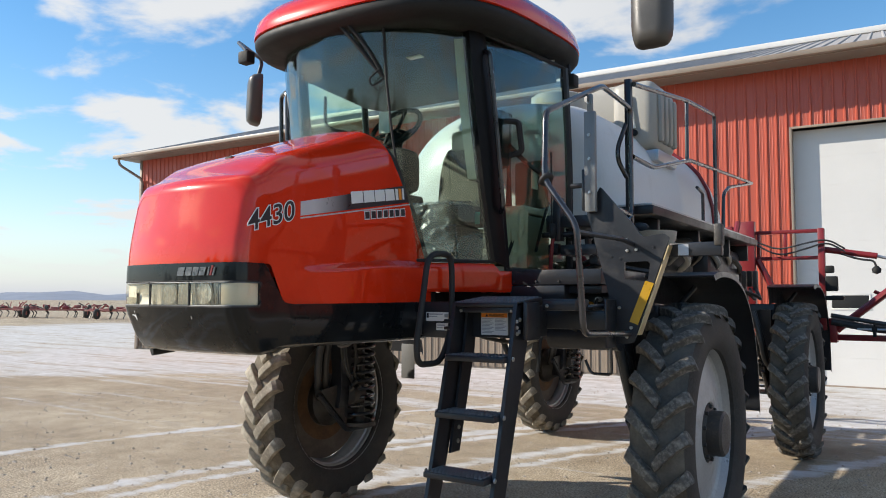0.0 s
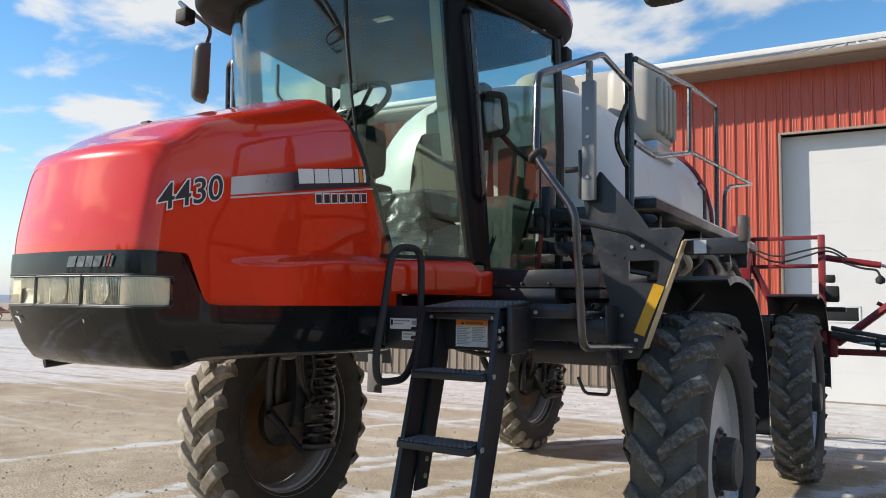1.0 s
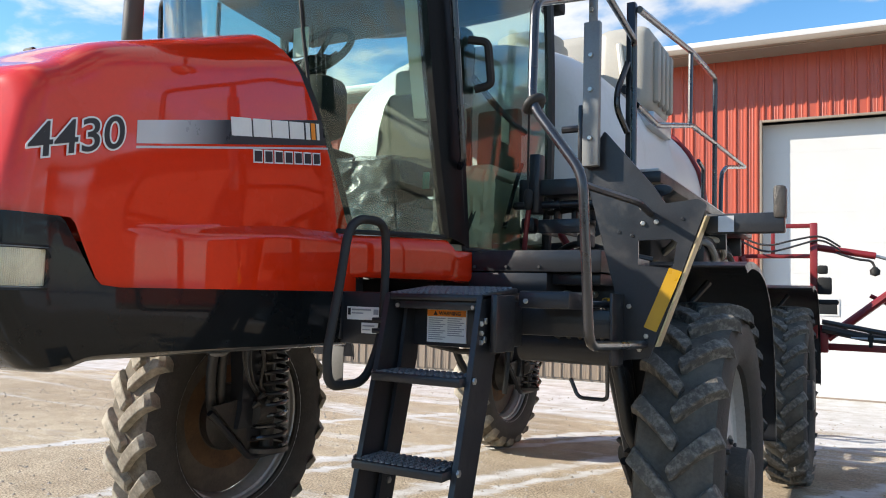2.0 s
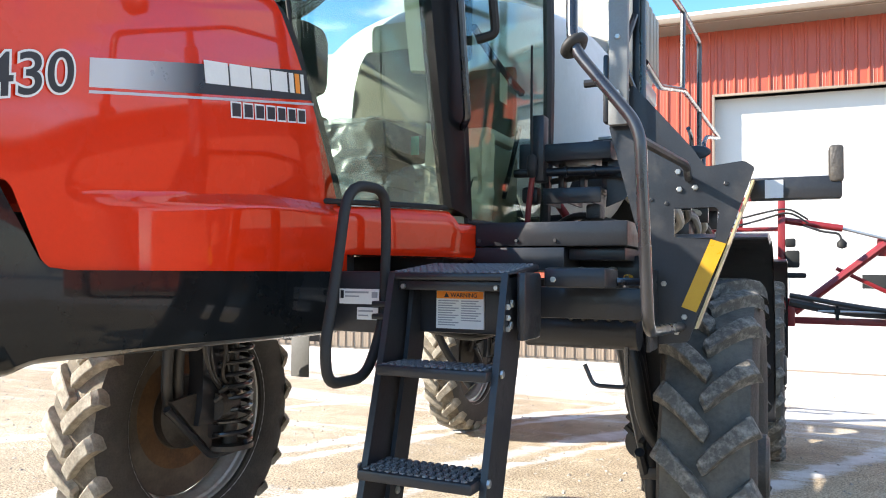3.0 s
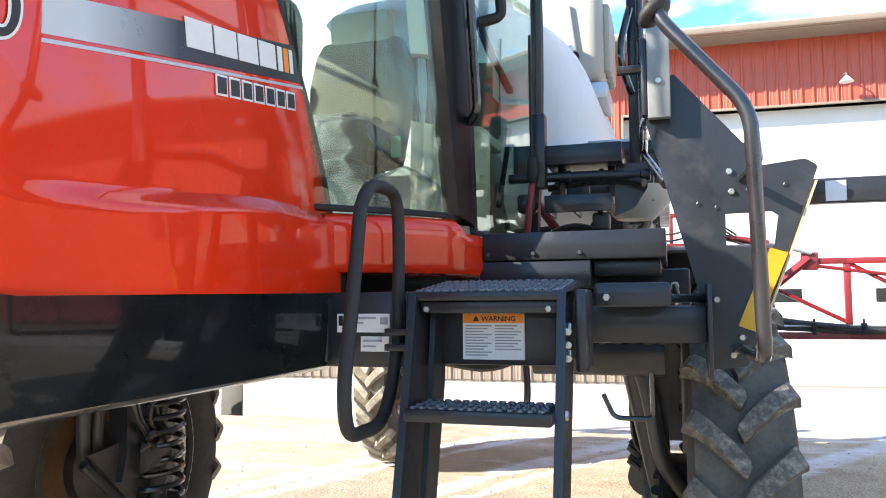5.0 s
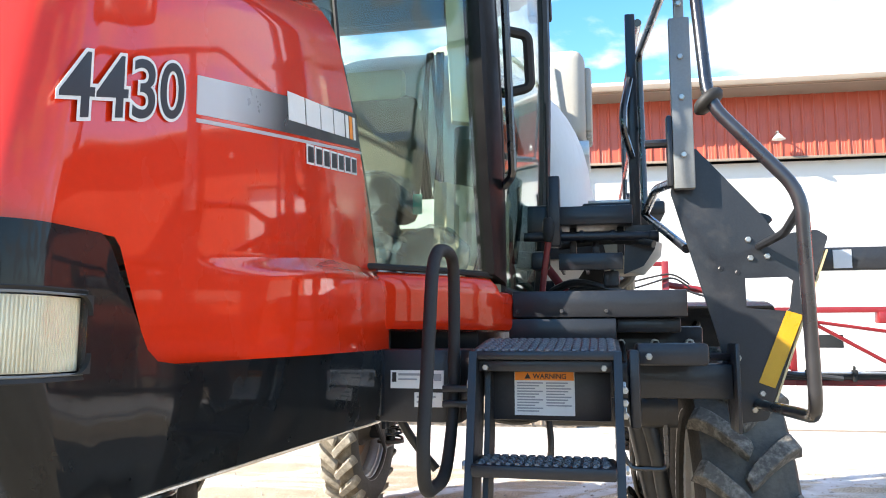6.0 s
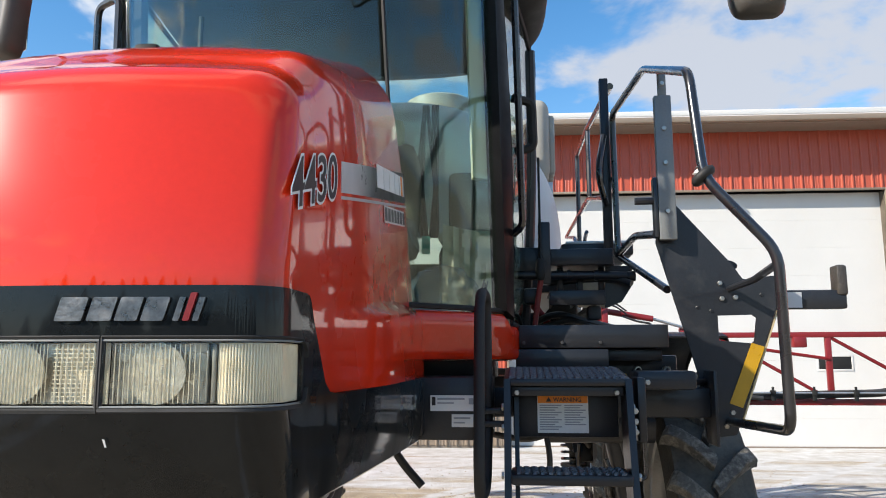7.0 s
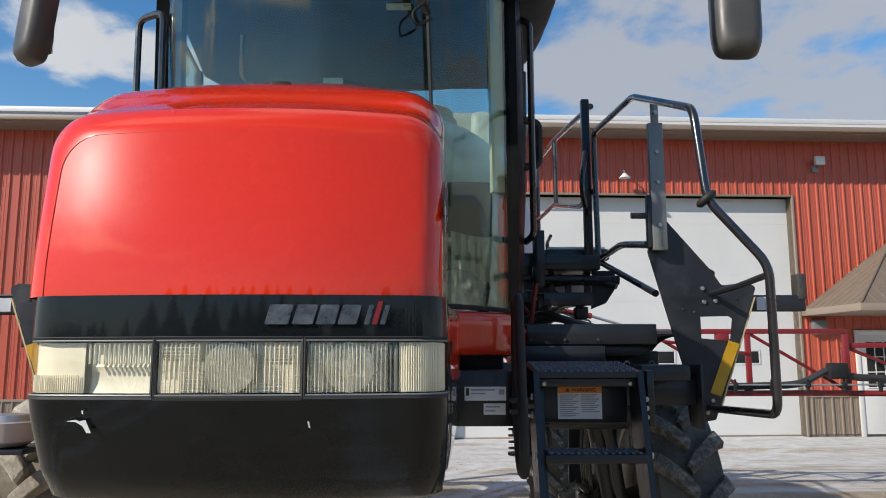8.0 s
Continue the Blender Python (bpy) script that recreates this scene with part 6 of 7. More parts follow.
def build_wheel(place, s, name, label, steer=0.0):
    """A driven wheel; s is +1 where its outer side looks to +x."""
    wh = new(name)
    wh.parent = sprayer
    m = Matrix.Translation(place) @ Matrix.Rotation(radians(steer), 4, "Z")
    wh.matrix_basis = m
    tagged(wh, label)
    if "tyre" not in MADE:
        tyre = part("tyre", build_tyre_mesh(), TYRE, wh, "black tractor tyre caked with dry mud", smooth=50)
        MADE["tyre"] = tyre.data
        for q in (1, -1):
            for side, mat in ((1, LUG), (-1, LUG_TAN)):
                ob = part("tyre_lug", build_lug_mesh(q, 1.08 if side > 0 else 1.3), mat, None, smooth=30)
                MADE[q, side] = ob.data
                bpy.data.objects.remove(ob)
    else:
        tyre = tagged(new("tyre", MADE["tyre"]), "black tractor tyre caked with dry mud")
        tyre.parent = wh
    band = part("tread_band", lathed([(0.864, -0.172), (0.876, -0.12), (0.882, 0.0), (0.876, 0.12), (0.864, 0.172), (0.855, 0.168), (0.855, -0.168)], Matrix.Rotation(radians(90), 4, "Y"), 72, closed=True), TREAD if s > 0 else TREAD_TAN, tyre, "dusty ground between the lugs", smooth=50)
    for q in (1, -1):
        for k in range(LUGS):
            ob = new("tyre_lug", MADE[q, s])
            ob.parent = tyre
            ob.rotation_euler = ((k + (0.5 if q > 0 else 0.0)) * math.tau / LUGS + 0.3 * place[0], 0, 0)
    out = Matrix.Rotation(radians(90 * s), 4, "Y")
    rim = [(0.630, 0.172), (0.638, 0.160), (0.612, 0.150), (0.604, 0.13), (0.590, 0.10), (0.566, 0.06), (0.556, 0.035), (0.548, 0.02), (0.556, -0.03), (0.566, -0.045), (0.570, -0.075), (0.588, -0.085), (0.590, -0.115), (0.606, -0.130), (0.608, -0.150), (0.638, -0.160), (0.630, -0.172), (0.618, -0.165), (0.612, -0.13), (0.606, 0.05), (0.612, 0.10), (0.622, 0.165)]
    part("rim", lathed(rim, out, 64, closed=True), RIM, wh, "dusty silver steel rim", smooth=40)
    part("wheel_disc", lathed([(0.568, 0.072), (0.556, 0.058), (0.53, 0.053), (0.47, 0.060), (0.38, 0.080), (0.29, 0.100), (0.22, 0.112), (0.21, 0.10), (0.29, 0.088), (0.38, 0.068), (0.47, 0.048), (0.54, 0.041)], out, 64, closed=True), DISC, wh, "pale dusty dished wheel disc", smooth=40)
    part("disc_back", lathed([(0.0, 0.06), (0.28, 0.074), (0.38, 0.060), (0.47, 0.040), (0.545, 0.033)], out, 48), DISC_BACK, wh, "dirty back of the wheel disc, the shade inside the wheel put into its brown")
    hub = [(0.0, 0.225), (0.14, 0.225), (0.158, 0.210), (0.162, 0.125), (0.17, 0.12), (0.20, 0.11), (0.205, 0.09), (0.24, 0.06), (0.24, -0.03), (0.20, -0.06), (0.15, -0.20), (0.10, -0.26), (0.0, -0.26)]
    part("hub", lathed(hub, out, 32), MUD_IRON, wh, "black cast hub with a ring of bolts")
    bolts = [out @ Vector((0.187 * math.cos(a), 0.187 * math.sin(a), 0.113)) for a in [k * math.tau / 10 for k in range(10)]]
    bolt_heads(bolts, out @ Vector((0, 0, 1)) - out @ Vector((0, 0, 0)), 0.016, wh, MUD_IRON, 0.02, "wheel_nut")


MADE, LUGS = {}, 22
WHEELS = ((1.79, 3.18, 1, "front wheel", 0.0), (-1.56, 2.95, -1, "front wheel", 0.0), (1.85, 7.68, 1, "rear wheel", 0.0), (-1.52, 7.62, -1, "rear wheel", 0.0))
for x, y, s, lab, st in WHEELS:
    build_wheel((x, y, 0.938), s, "wheel", f"{lab} with a tall narrow tractor tyre", st)


def build_leg(x, y, s, front):
    """Suspension leg, spring, hoses and mudguard of one wheel."""
    leg_x = x - s * 0.32
    lo_x, hi_x = min(leg_x, x - s * 0.16), max(leg_x, x - s * 0.16)
    bm = bmesh.new()
    loft(bm, [[(leg_x + dx * w, y - 0.16 + dy * d, z) for dx, dy in ((-1, -1), (1, -1), (1, 1), (-1, 1))] for z, w, d in ((1.78, 0.07, 0.13), (1.55, 0.065, 0.11), (1.25, 0.055, 0.085), (1.05, 0.06, 0.09), (0.92, 0.05, 0.11))], closed=True, cap=True)
    box(bm, (lo_x - 0.02, y - 0.16, 0.80), (hi_x + 0.02, y + 0.10, 1.10), 0.035)
    leg = part("suspension_leg", bm, FRAME, sprayer, "black cast suspension leg with a coil spring")
    # coil spring and damper
    sy, sx = y + 0.035, leg_x - s * 0.03
    turns = 11.5
    pts = [(sx + 0.135 * math.cos(k * math.tau / 18), sy + 0.135 * math.sin(k * math.tau / 18), 0.78 + 0.86 * k / (18 * turns)) for k in range(int(18 * turns) + 1)]
    if s < 0 or not front:
        part("coil_spring", tubed(pts, 0.016, 8, 0), SATIN, leg)
    part("damper", tubed([(sx, sy, 0.74), (sx, sy, 1.66)], 0.052, 14, 0), MUD_IRON, leg)
    for z in (0.735, 1.645) if s < 0 or not front else ():
        part("spring_seat", lathed([(0.0, 0.0), (0.155, 0.0), (0.155, 0.03), (0.0, 0.03)], pose(sx, sy, z), 24), MUD_IRON, leg)
    # cradle under the leg and its gusset
    part("cradle", tubed([(leg_x, y - 0.48, 1.05), (leg_x, y - 0.10, 0.70), (leg_x, y + 0.30, 0.70)], 0.024, 8, 0.05), FRAME, leg)
    bm = bmesh.new()
    plate(bm, [(y - 0.46, 1.09), (y - 0.20, 1.12), (y - 0.12, 0.90), (y - 0.10, 0.73)], [], lambda u, v, w: (leg_x - 0.012 + w, u, v), 0.024)
    part("gusset", bm, MUD_IRON, leg)
    part("motor_housing", tubed([(leg_x - s * 0.05, y - 0.14, 1.02), (leg_x - s * 0.05, y + 0.02, 1.02)], 0.085, 16, 0), MUD_IRON, leg)
    # two thick hoses, thin lines and a few fittings
    for dy, w in ((-0.50, 0.033), (-0.41, 0.033)):
        part("hose", tubed([(leg_x - s * 0.12, y + dy + 0.06, 1.76), (leg_x - s * 0.02, y + dy, 1.46), (leg_x + s * 0.02, y + dy + 0.03, 1.16), (x - s * 0.20, y + dy + 0.16, 1.00)], w, 10, 0.2), HOSE, leg)
    rng = random.Random(int(100 * abs(x)))
    for k in range(6):
        y0, z0 = y - 0.32 + 0.05 * k, 1.70
        part("cable", tubed([(leg_x - s * 0.09, y0, z0), (leg_x - s * 0.11, y0 + rng.uniform(-0.05, 0.08), 1.36), (leg_x - s * 0.10, y0 + rng.uniform(0.02, 0.14), 1.20), (leg_x - s * 0.04, y - 0.05 + 0.05 * k, 1.08)], 0.008 + 0.003 * (k % 2), 6, 0.1), HOSE if k % 3 else MUD_IRON, leg)
        part("fitting", tubed([(leg_x - s * 0.08, y - 0.16 + 0.045 * k, 1.06 + 0.05 * (k % 2)), (leg_x - s * 0.13, y - 0.15 + 0.045 * k, 1.10 + 0.05 * (k % 2))], 0.016, 8, 0), BOLT if k == 4 else MUD_IRON, leg)
    part("brake_shield", lathed([(0.25, 0.010), (0.375, 0.010), (0.38, 0.0), (0.375, -0.010), (0.25, -0.010), (0.245, 0.0)], Matrix.Translation((x + s * 0.042, y, 0.938)) @ Matrix.Rotation(radians(90), 4, "Y"), 40, closed=True), RUST, leg, "rusty brown ring on the wheel disc")
    # mudguard
    rows = []
    for k in range(23):
        a = radians(104 - (102 if s > 0 else 84) * k / 22)
        r = 1.165 + 0.10 * max(0.0, math.sin(2 * a)) ** 2
        rows.append([(x + dx, y + r * math.cos(a) + 0.02, 0.93 + r * math.sin(a)) for dx in ((-0.30, -0.29, -0.09, 0.07, 0.225, 0.235) if s > 0 else (-0.235, -0.225, -0.07, 0.09, 0.29, 0.30))])
    for row in rows:
        row[0] = (row[0][0], row[0][1] * 0.985 + y * 0.015, row[0][2] - 0.03)
        row[-1] = (row[-1][0], row[-1][1] * 0.985 + y * 0.015, row[-1][2] - 0.03)
    part("mudguard", shell(rows, lambda p: Vector((0, (y - p.y) * 0.012, -0.010))), FRAME, leg, "black plastic mudguard over the tyre", smooth=30)
    if s > 0:
        outer = [(row[2][1], row[2][2]) for row in rows[:15]]
        inner = [(y + 0.02 + (q - y - 0.02) * 0.80, 0.93 + (z - 0.93) * 0.80) for q, z in reversed(outer)]
        bm = bmesh.new()
        plate(bm, [(q, z - 0.012) for q, z in outer] + inner, [], lambda u, v, w: (x - 0.285 + w, u, v), 0.01)
        part("mudguard_skirt", bm, FRAME, leg)
    part("mudguard_bracket", tubed([(leg_x, y, 1.6), (x - s * 0.05, y + 0.3, 1.99)], 0.022, 8, 0), FRAME, leg)


for x, y, s, _, _ in WHEELS:
    build_leg(x, y, s, y < 5)


def build_chassis():
    bm = bmesh.new()
    for s in (1, -1):
        box(bm, (s * 0.42, 1.5, 1.66), (s * 0.55, 8.6, 1.86), 0.012)
    for y in (1.75, 4.4, 6.0, 8.4):
        box(bm, (-0.5, y, 1.68), (0.5, y + 0.12, 1.84), 0.01)
    frame_ob = part("chassis", bm, FRAME, sprayer, "black welded main frame of the sprayer")
    for y in (3.06, 7.65):
        bm = bmesh.new()
        box(bm, (-1.62, y - 0.13, 1.66), (1.62, y + 0.13, 1.85), 0.015)
        part("axle_beam", bm, FRAME, frame_ob)
    # drop hook under the catwalk, hanging hoses and steps
    part("drop_hook", tubed([(1.47, 2.38, 1.70), (1.475, 2.38, 1.39), (1.33, 2.38, 1.39), (1.29, 2.38, 1.48)], 0.010, 8, 0.03), SATIN, frame_ob)
    for p in ([(0.70, 1.9, 1.70), (0.74, 1.9, 1.64), (0.95, 1.95, 1.60), (1.08, 2.0, 1.66)], [(1.0, 2.3, 1.7), (1.03, 2.2, 1.5), (1.02, 2.2, 1.40)], [(-0.30, 0.55, 1.63), (-0.26, 0.5, 1.60), (-0.15, 0.5, 1.60), (-0.1, 0.55, 1.63)],
              [(0.20, 1.1, 1.64), (0.22, 1.08, 1.60), (0.32, 1.05, 1.61), (0.36, 1.05, 1.64)]):
        part("hose", tubed(p, 0.013, 8, 0.08), HOSE, frame_ob)
    part("drain_hose", tubed([(0.02, 3.46, 1.66), (0.06, 3.48, 1.46), (0.16, 3.5, 1.30), (0.285, 3.5, 1.165)], 0.026, 12, 0.1), HOSE, frame_ob, "short black drain hose hanging under the frame")
    part("mud_flap", boxed((-1.47, 3.985, 1.06), (-1.30, 3.993, 1.42), 0.003), FLAP, frame_ob, "grey splash flap behind the wheel")
    bm = bmesh.new()
    tube(bm, [(1.37, 2.80, 1.74), (1.40, 2.81, 1.55), (1.44, 2.83, 1.30), (1.48, 2.85, 1.05), (1.50, 2.86, 0.95), (1.50, 2.86, 0.80)], 0.07, 14, 0.0, radii=[0.075, 0.07, 0.06, 0.048, 0.042, 0.03])
    part("steering_strut", bm, FRAME, frame_ob)
    part("strut_clamp", boxed((1.45, 2.81, 0.90), (1.56, 2.92, 0.96), 0.012), MUD_IRON, frame_ob)
    # hydraulic block and fittings between catwalk and outrigger
    blk = part("valve_block", boxed((1.18, 2.30, 1.80), (1.62, 2.85, 1.955), 0.01), FRAME, frame_ob, "black hydraulic valve block with brass fittings")
    for k in range(6):
        part("fitting", tubed([(1.24 + 0.065 * k, 2.30, 1.86 + 0.03 * (k % 2)), (1.24 + 0.065 * k, 2.24, 1.86 + 0.03 * (k % 2))], 0.016, 8, 0), BOLT if k % 2 else YELLOW, blk)
        part("hose", tubed([(1.24 + 0.065 * k, 2.24, 1.86 + 0.03 * (k % 2)), (1.25 + 0.065 * k, 2.16, 1.84), (1.27 + 0.06 * k, 2.2, 1.70), (1.2 + 0.05 * k, 2.5, 1.66)], 0.011, 8, 0.06), HOSE, blk)
    part("air_reservoir", tubed([(1.02, 2.42, 1.632), (1.52, 2.42, 1.632)], 0.085, 18, 0), FRAME, frame_ob, "black air reservoir under the outrigger")
    part("inductor_basin", lathed([(0.0, 0.0), (0.15, 0.0), (0.22, 0.05), (0.24, 0.20), (0.22, 0.21), (0.19, 0.06), (0.0, 0.03)], pose(-1.50, 1.90, 1.530) @ Matrix.Scale(0.55, 4), 28), BEIGE, frame_ob, "beige chemical inductor basin")
    part("inductor_lid", lathed([(0.0, 0.06), (0.16, 0.05), (0.21, 0.0)], pose(-1.50, 1.90, 1.645) @ Matrix.Scale(0.55, 4), 28), STEEL, frame_ob)
    part("inductor_shelf", boxed((-1.70, 1.78, 1.505), (-1.36, 2.06, 1.527), 0.004), FRAME, frame_ob)
    part("drain_pipe", tubed([(-0.38, 0.34, 1.61), (-0.42, 0.22, 1.592)], 0.030, 12, 0), CAB_DARK, frame_ob)


def build_tray():
    """Folded black bracket rack beside the tank, over the catwalk."""
    bm = bmesh.new()
    box(bm, (1.06, 2.50, 2.405), (1.375, 2.98, 2.488), 0.006)
    box(bm, (0.912, 2.56, 2.375), (1.03, 2.62, 2.508), 0.012)
    rack = part("bracket_rack", bm, FRAME, sprayer, "black steel bracket rack beside the cab")
    part("rack_bar", tubed([(0.90, 2.54, 2.360), (1.30, 2.54, 2.357), (1.478, 2.54, 2.350)], 0.021, 12, 0.05), FRAME, rack)
    part("bar_end", lathed([(0.012, 0.0), (0.012, 0.006), (0.026, 0.006), (0.026, -0.03), (0.02, -0.035)], Matrix.Translation((1.478, 2.54, 2.350)) @ Matrix.Rotation(radians(90), 4, "Y"), 16), FRAME, rack)
    for x in (1.155, 1.29):
        part("bar_collar", lathed([(0.022, -0.008), (0.028, -0.008), (0.028, 0.008), (0.022, 0.008)], Matrix.Translation((x, 2.54, 2.357)) @ Matrix.Rotation(radians(90), 4, "Y"), 16, closed=True), FRAME, rack)
    bm = bmesh.new()
    plate(bm, [(1.335, 2.190), (1.345, 2.408), (1.478, 2.408), (1.470, 2.30), (1.42, 2.225)], [], lambda u, v, w: (u, 2.585 + w, v), 0.014)
    part("rack_gusset", bm, FRAME, rack)
    bm = bmesh.new()
    box(bm, (1.055, 2.50, 2.205), (1.33, 2.515, 2.278), 0.004)
    box(bm, (1.055, 2.515, 2.262), (1.33, 2.80, 2.276), 0.003)
    for x in (1.06, 1.17, 1.28):
        box(bm, (x, 2.515, 2.205), (x + 0.012, 2.75, 2.262), 0.002)
    part("rack_pan", bm, FRAME, rack)
    for x, z0, z1 in ((1.10, 2.278, 2.405), (1.20, 2.278, 2.34), (1.31, 2.278, 2.405)):
        part("rack_hanger", boxed((x, 2.60, z0), (x + 0.03, 2.66, z1), 0.004), FRAME, rack)
    part("rack_foot", boxed((0.925, 2.56, 2.215), (1.01, 2.64, 2.300), 0.02), FRAME, rack)
    part("rack_post", boxed((1.005, 2.48, 2.31), (1.064, 2.56, 2.625), 0.006), FRAME, rack)
    part("gas_spring", tubed([(1.012, 2.45, 2.95), (1.013, 2.45, 2.40)], 0.006, 8, 0), CAB_DARK, rack)
    part("spring_boot", lathed([(0.012, 0.06), (0.022, 0.05), (0.026, 0.0), (0.018, -0.045), (0.008, -0.05)], pose(1.013, 2.46, 2.375), 16), RUBBER_SEAL, rack, smooth=60)
    part("red_rod", tubed([(1.013, 2.47, 2.33), (0.995, 2.48, 2.22), (0.978, 2.50, 2.09)], 0.014, 10, 0.05), RED_DULL, rack, "red tie rod under the rack")
    part("curved_hose", tubed([(1.05, 2.66, 2.33), (1.24, 2.62, 2.345), (1.40, 2.55, 2.335), (1.46, 2.50, 2.31)], 0.016, 10, 0.1), HOSE, rack)
    part("pump_motor", boxed((1.245, 2.56, 2.135), (1.315, 2.66, 2.205), 0.012), MUD_IRON, rack)
    part("boom_ear", lathed([(0.0, 0.010), (0.040, 0.008), (0.044, 0.0), (0.040, -0.008), (0.0, -0.010)], Matrix.Translation((1.79, 2.06, 2.335)) @ Matrix.Rotation(radians(90), 4, "X") @ Matrix.Diagonal((1.25, 0.6, 1, 1)), 20), FRAME, rack)
    # black square post and grab rail at the catwalk's back
    part("square_post", boxed((1.385, 2.94, 2.45), (1.435, 2.99, 3.55), 0.006), FRAME, sprayer, "black square handrail post")
    part("grab_bow", tubed([(1.40, 2.93, 3.20), (1.36, 2.86, 3.02), (1.36, 2.86, 2.92), (1.40, 2.93, 2.80)], 0.018, 8, 0.1), SATIN, sprayer)


def build_tank():
    """White product tank behind the cab with a rib and a fill well."""
    bm = bmesh.new()
    rows = []
    for y, f in ((3.30, 0.30), (3.32, 0.60), (3.40, 0.82), (3.55, 0.94), (3.85, 1.0), (4.9, 1.01), (4.95, 1.025), (5.10, 1.025), (5.15, 1.01), (6.6, 1.0), (7.1, 0.93), (7.35, 0.8), (7.45, 0.55), (7.46, 0.2)):
        row = []
        for k in range(56):
            a = k * math.tau / 56
            c, s = math.cos(a), math.sin(a)
            e = 2 / 2.5
            row.append((1.20 * f * math.copysign(abs(c) ** e, c), y, 2.62 + (1.12 if s > 0 else (0.66 if y < 4.7 else 0.42)) * f * math.copysign(abs(s) ** e, s)))
        rows.append(row)
    loft(bm, rows, closed=True, cap=True)
    tank = part("product_tank", bm, TANK, sprayer, "large white polyethylene spray tank", smooth=60)
    part("fill_lid", lathed([(0.0, 0.09), (0.22, 0.09), (0.25, 0.07), (0.25, 0.0), (0.28, 0.0), (0.28, -0.08)], pose(0.35, 4.0, 3.73), 32), BEIGE, tank)
    for y in (6.3,):
        pts = []
        for k in range(17):
            a = math.pi * k / 16
            c, s = math.cos(a), math.sin(a)
            e = 2 / 2.5
            pts.append((1.225 * math.copysign(abs(c) ** e, c), y, 2.62 + 1.14 * s ** e))
        part("tank_strap", tubed(pts, 0.022, 6, 0), FRAME if y < 5 else RED_DULL, tank)
    # beige rinse tank with moulded ribs
    bm = bmesh.new()
    box(bm, (0.74, 4.36, 3.31), (1.16, 5.06, 3.97), 0.09, None, 0, 4)
    box(bm, (0.02, 4.40, 3.52), (0.95, 5.02, 3.975), 0.10, None, 0, 4)
    rinse = part("rinse_tank", bm, BEIGE, sprayer, "beige ribbed rinse tank with a sight strip")
    for k in range(4):
        part("moulded_rib", boxed((1.14, 4.47 + 0.14 * k, 3.38), (1.205, 4.55 + 0.14 * k, 3.86), 0.03), BEIGE, rinse)
    part("sight_tube", tubed([(0.93, 4.345, 3.82), (0.95, 4.345, 3.65), (0.97, 4.345, 3.50)], 0.022, 8, 0.05), LENS_RIB, rinse)
    part("rinse_outlet", lathed([(0.03, 0), (0.03, 0.03), (0.0, 0.03)], Matrix.Translation((0.98, 4.35, 3.46)) @ Matrix.Rotation(radians(90), 4, "X"), 16), CAB_DARK, rinse)
    part("rinse_bracket", boxed((0.98, 4.42, 3.19), (1.18, 5.00, 3.302), 0.012), STEEL, rinse)
    # catwalk deck along the tank
    bm = bmesh.new()
    box(bm, (1.15, 3.05, 2.53), (1.56, 6.9, 2.60), 0.012)
    deck = part("tank_deck", bm, FRAME, sprayer, "long black deck along the tank with a worn edge")
    part("deck_plate", boxed((1.18, 3.08, 2.602), (1.54, 6.86, 2.618), 0.003), STEEL, deck)
    for y in (3.4, 4.6, 5.8, 6.7):
        part("deck_bracket", boxed((0.5, y, 2.35), (1.48, y + 0.06, 2.528), 0.006), FRAME, deck)
    # rear guard rails
    rr = part("guard_rail", tubed([(1.45, 2.97, 3.51), (1.45, 4.4, 3.71), (1.45, 5.42, 3.79), (1.45, 5.40, 2.62)], 0.020, 10, 0.06), SATIN, sprayer, "weathered tube guard rail round the tank deck")
    part("guard_rail_mid", tubed([(1.45, 2.93, 2.95), (1.45, 3.4, 2.94), (1.45, 4.46, 3.17), (1.45, 7.25, 3.33), (1.45, 6.0, 3.12), (1.45, 5.75, 3.02), (1.45, 5.70, 2.62)], 0.019, 10, 0.08), SATIN, rr)
    part("guard_rail_post", tubed([(1.45, 4.40, 3.70), (1.45, 4.38, 3.16)], 0.018, 8, 0), SATIN, rr)
    part("grab_hook", tubed([(1.45, 4.9, 2.62), (1.45, 4.9, 2.92), (1.45, 4.7, 2.95)], 0.016, 8, 0.04), SATIN, rr)
    # engine bay clutter below the deck
    bm = bmesh.new()
    box(bm, (0.9, 3.9, 2.15), (1.30, 5.1, 2.46), 0.03)
    part("valve_cabinet", bm, CAB_DARK, sprayer, "dark valve cabinet under the deck")
    part("fuel_tank", boxed((0.95, 5.3, 2.05), (1.40, 6.7, 2.46), 0.07), FRAME, sprayer, "black fuel tank under the deck")
    for k, (y, z) in enumerate(((3.75, 2.42), (4.1, 2.36), (4.5, 2.44), (5.2, 2.38), (5.7, 2.44), (6.2, 2.36))):
        part("plumbing_pipe", tubed([(1.25, y, z), (1.42, y + 0.1, z), (1.44, y + 0.35, z - 0.12), (1.30, y + 0.5, z - 0.2)], 0.028, 8, 0.08), (GREY, BEIGE, HOSE)[k % 3], sprayer)
    part("plumbing_basin", lathed([(0.0, -0.16), (0.10, -0.15), (0.19, -0.05), (0.20, 0.02), (0.18, 0.02), (0.0, -0.08)], pose(1.38, 3.55, 2.42), 24), BEIGE, sprayer, "beige plumbing bowl under the deck")
    part("pump", tubed([(0.75, 3.02, 2.10), (1.0, 3.06, 2.12)], 0.085, 16, 0), CAB_DARK, sprayer, "dark pump body behind the catwalk")
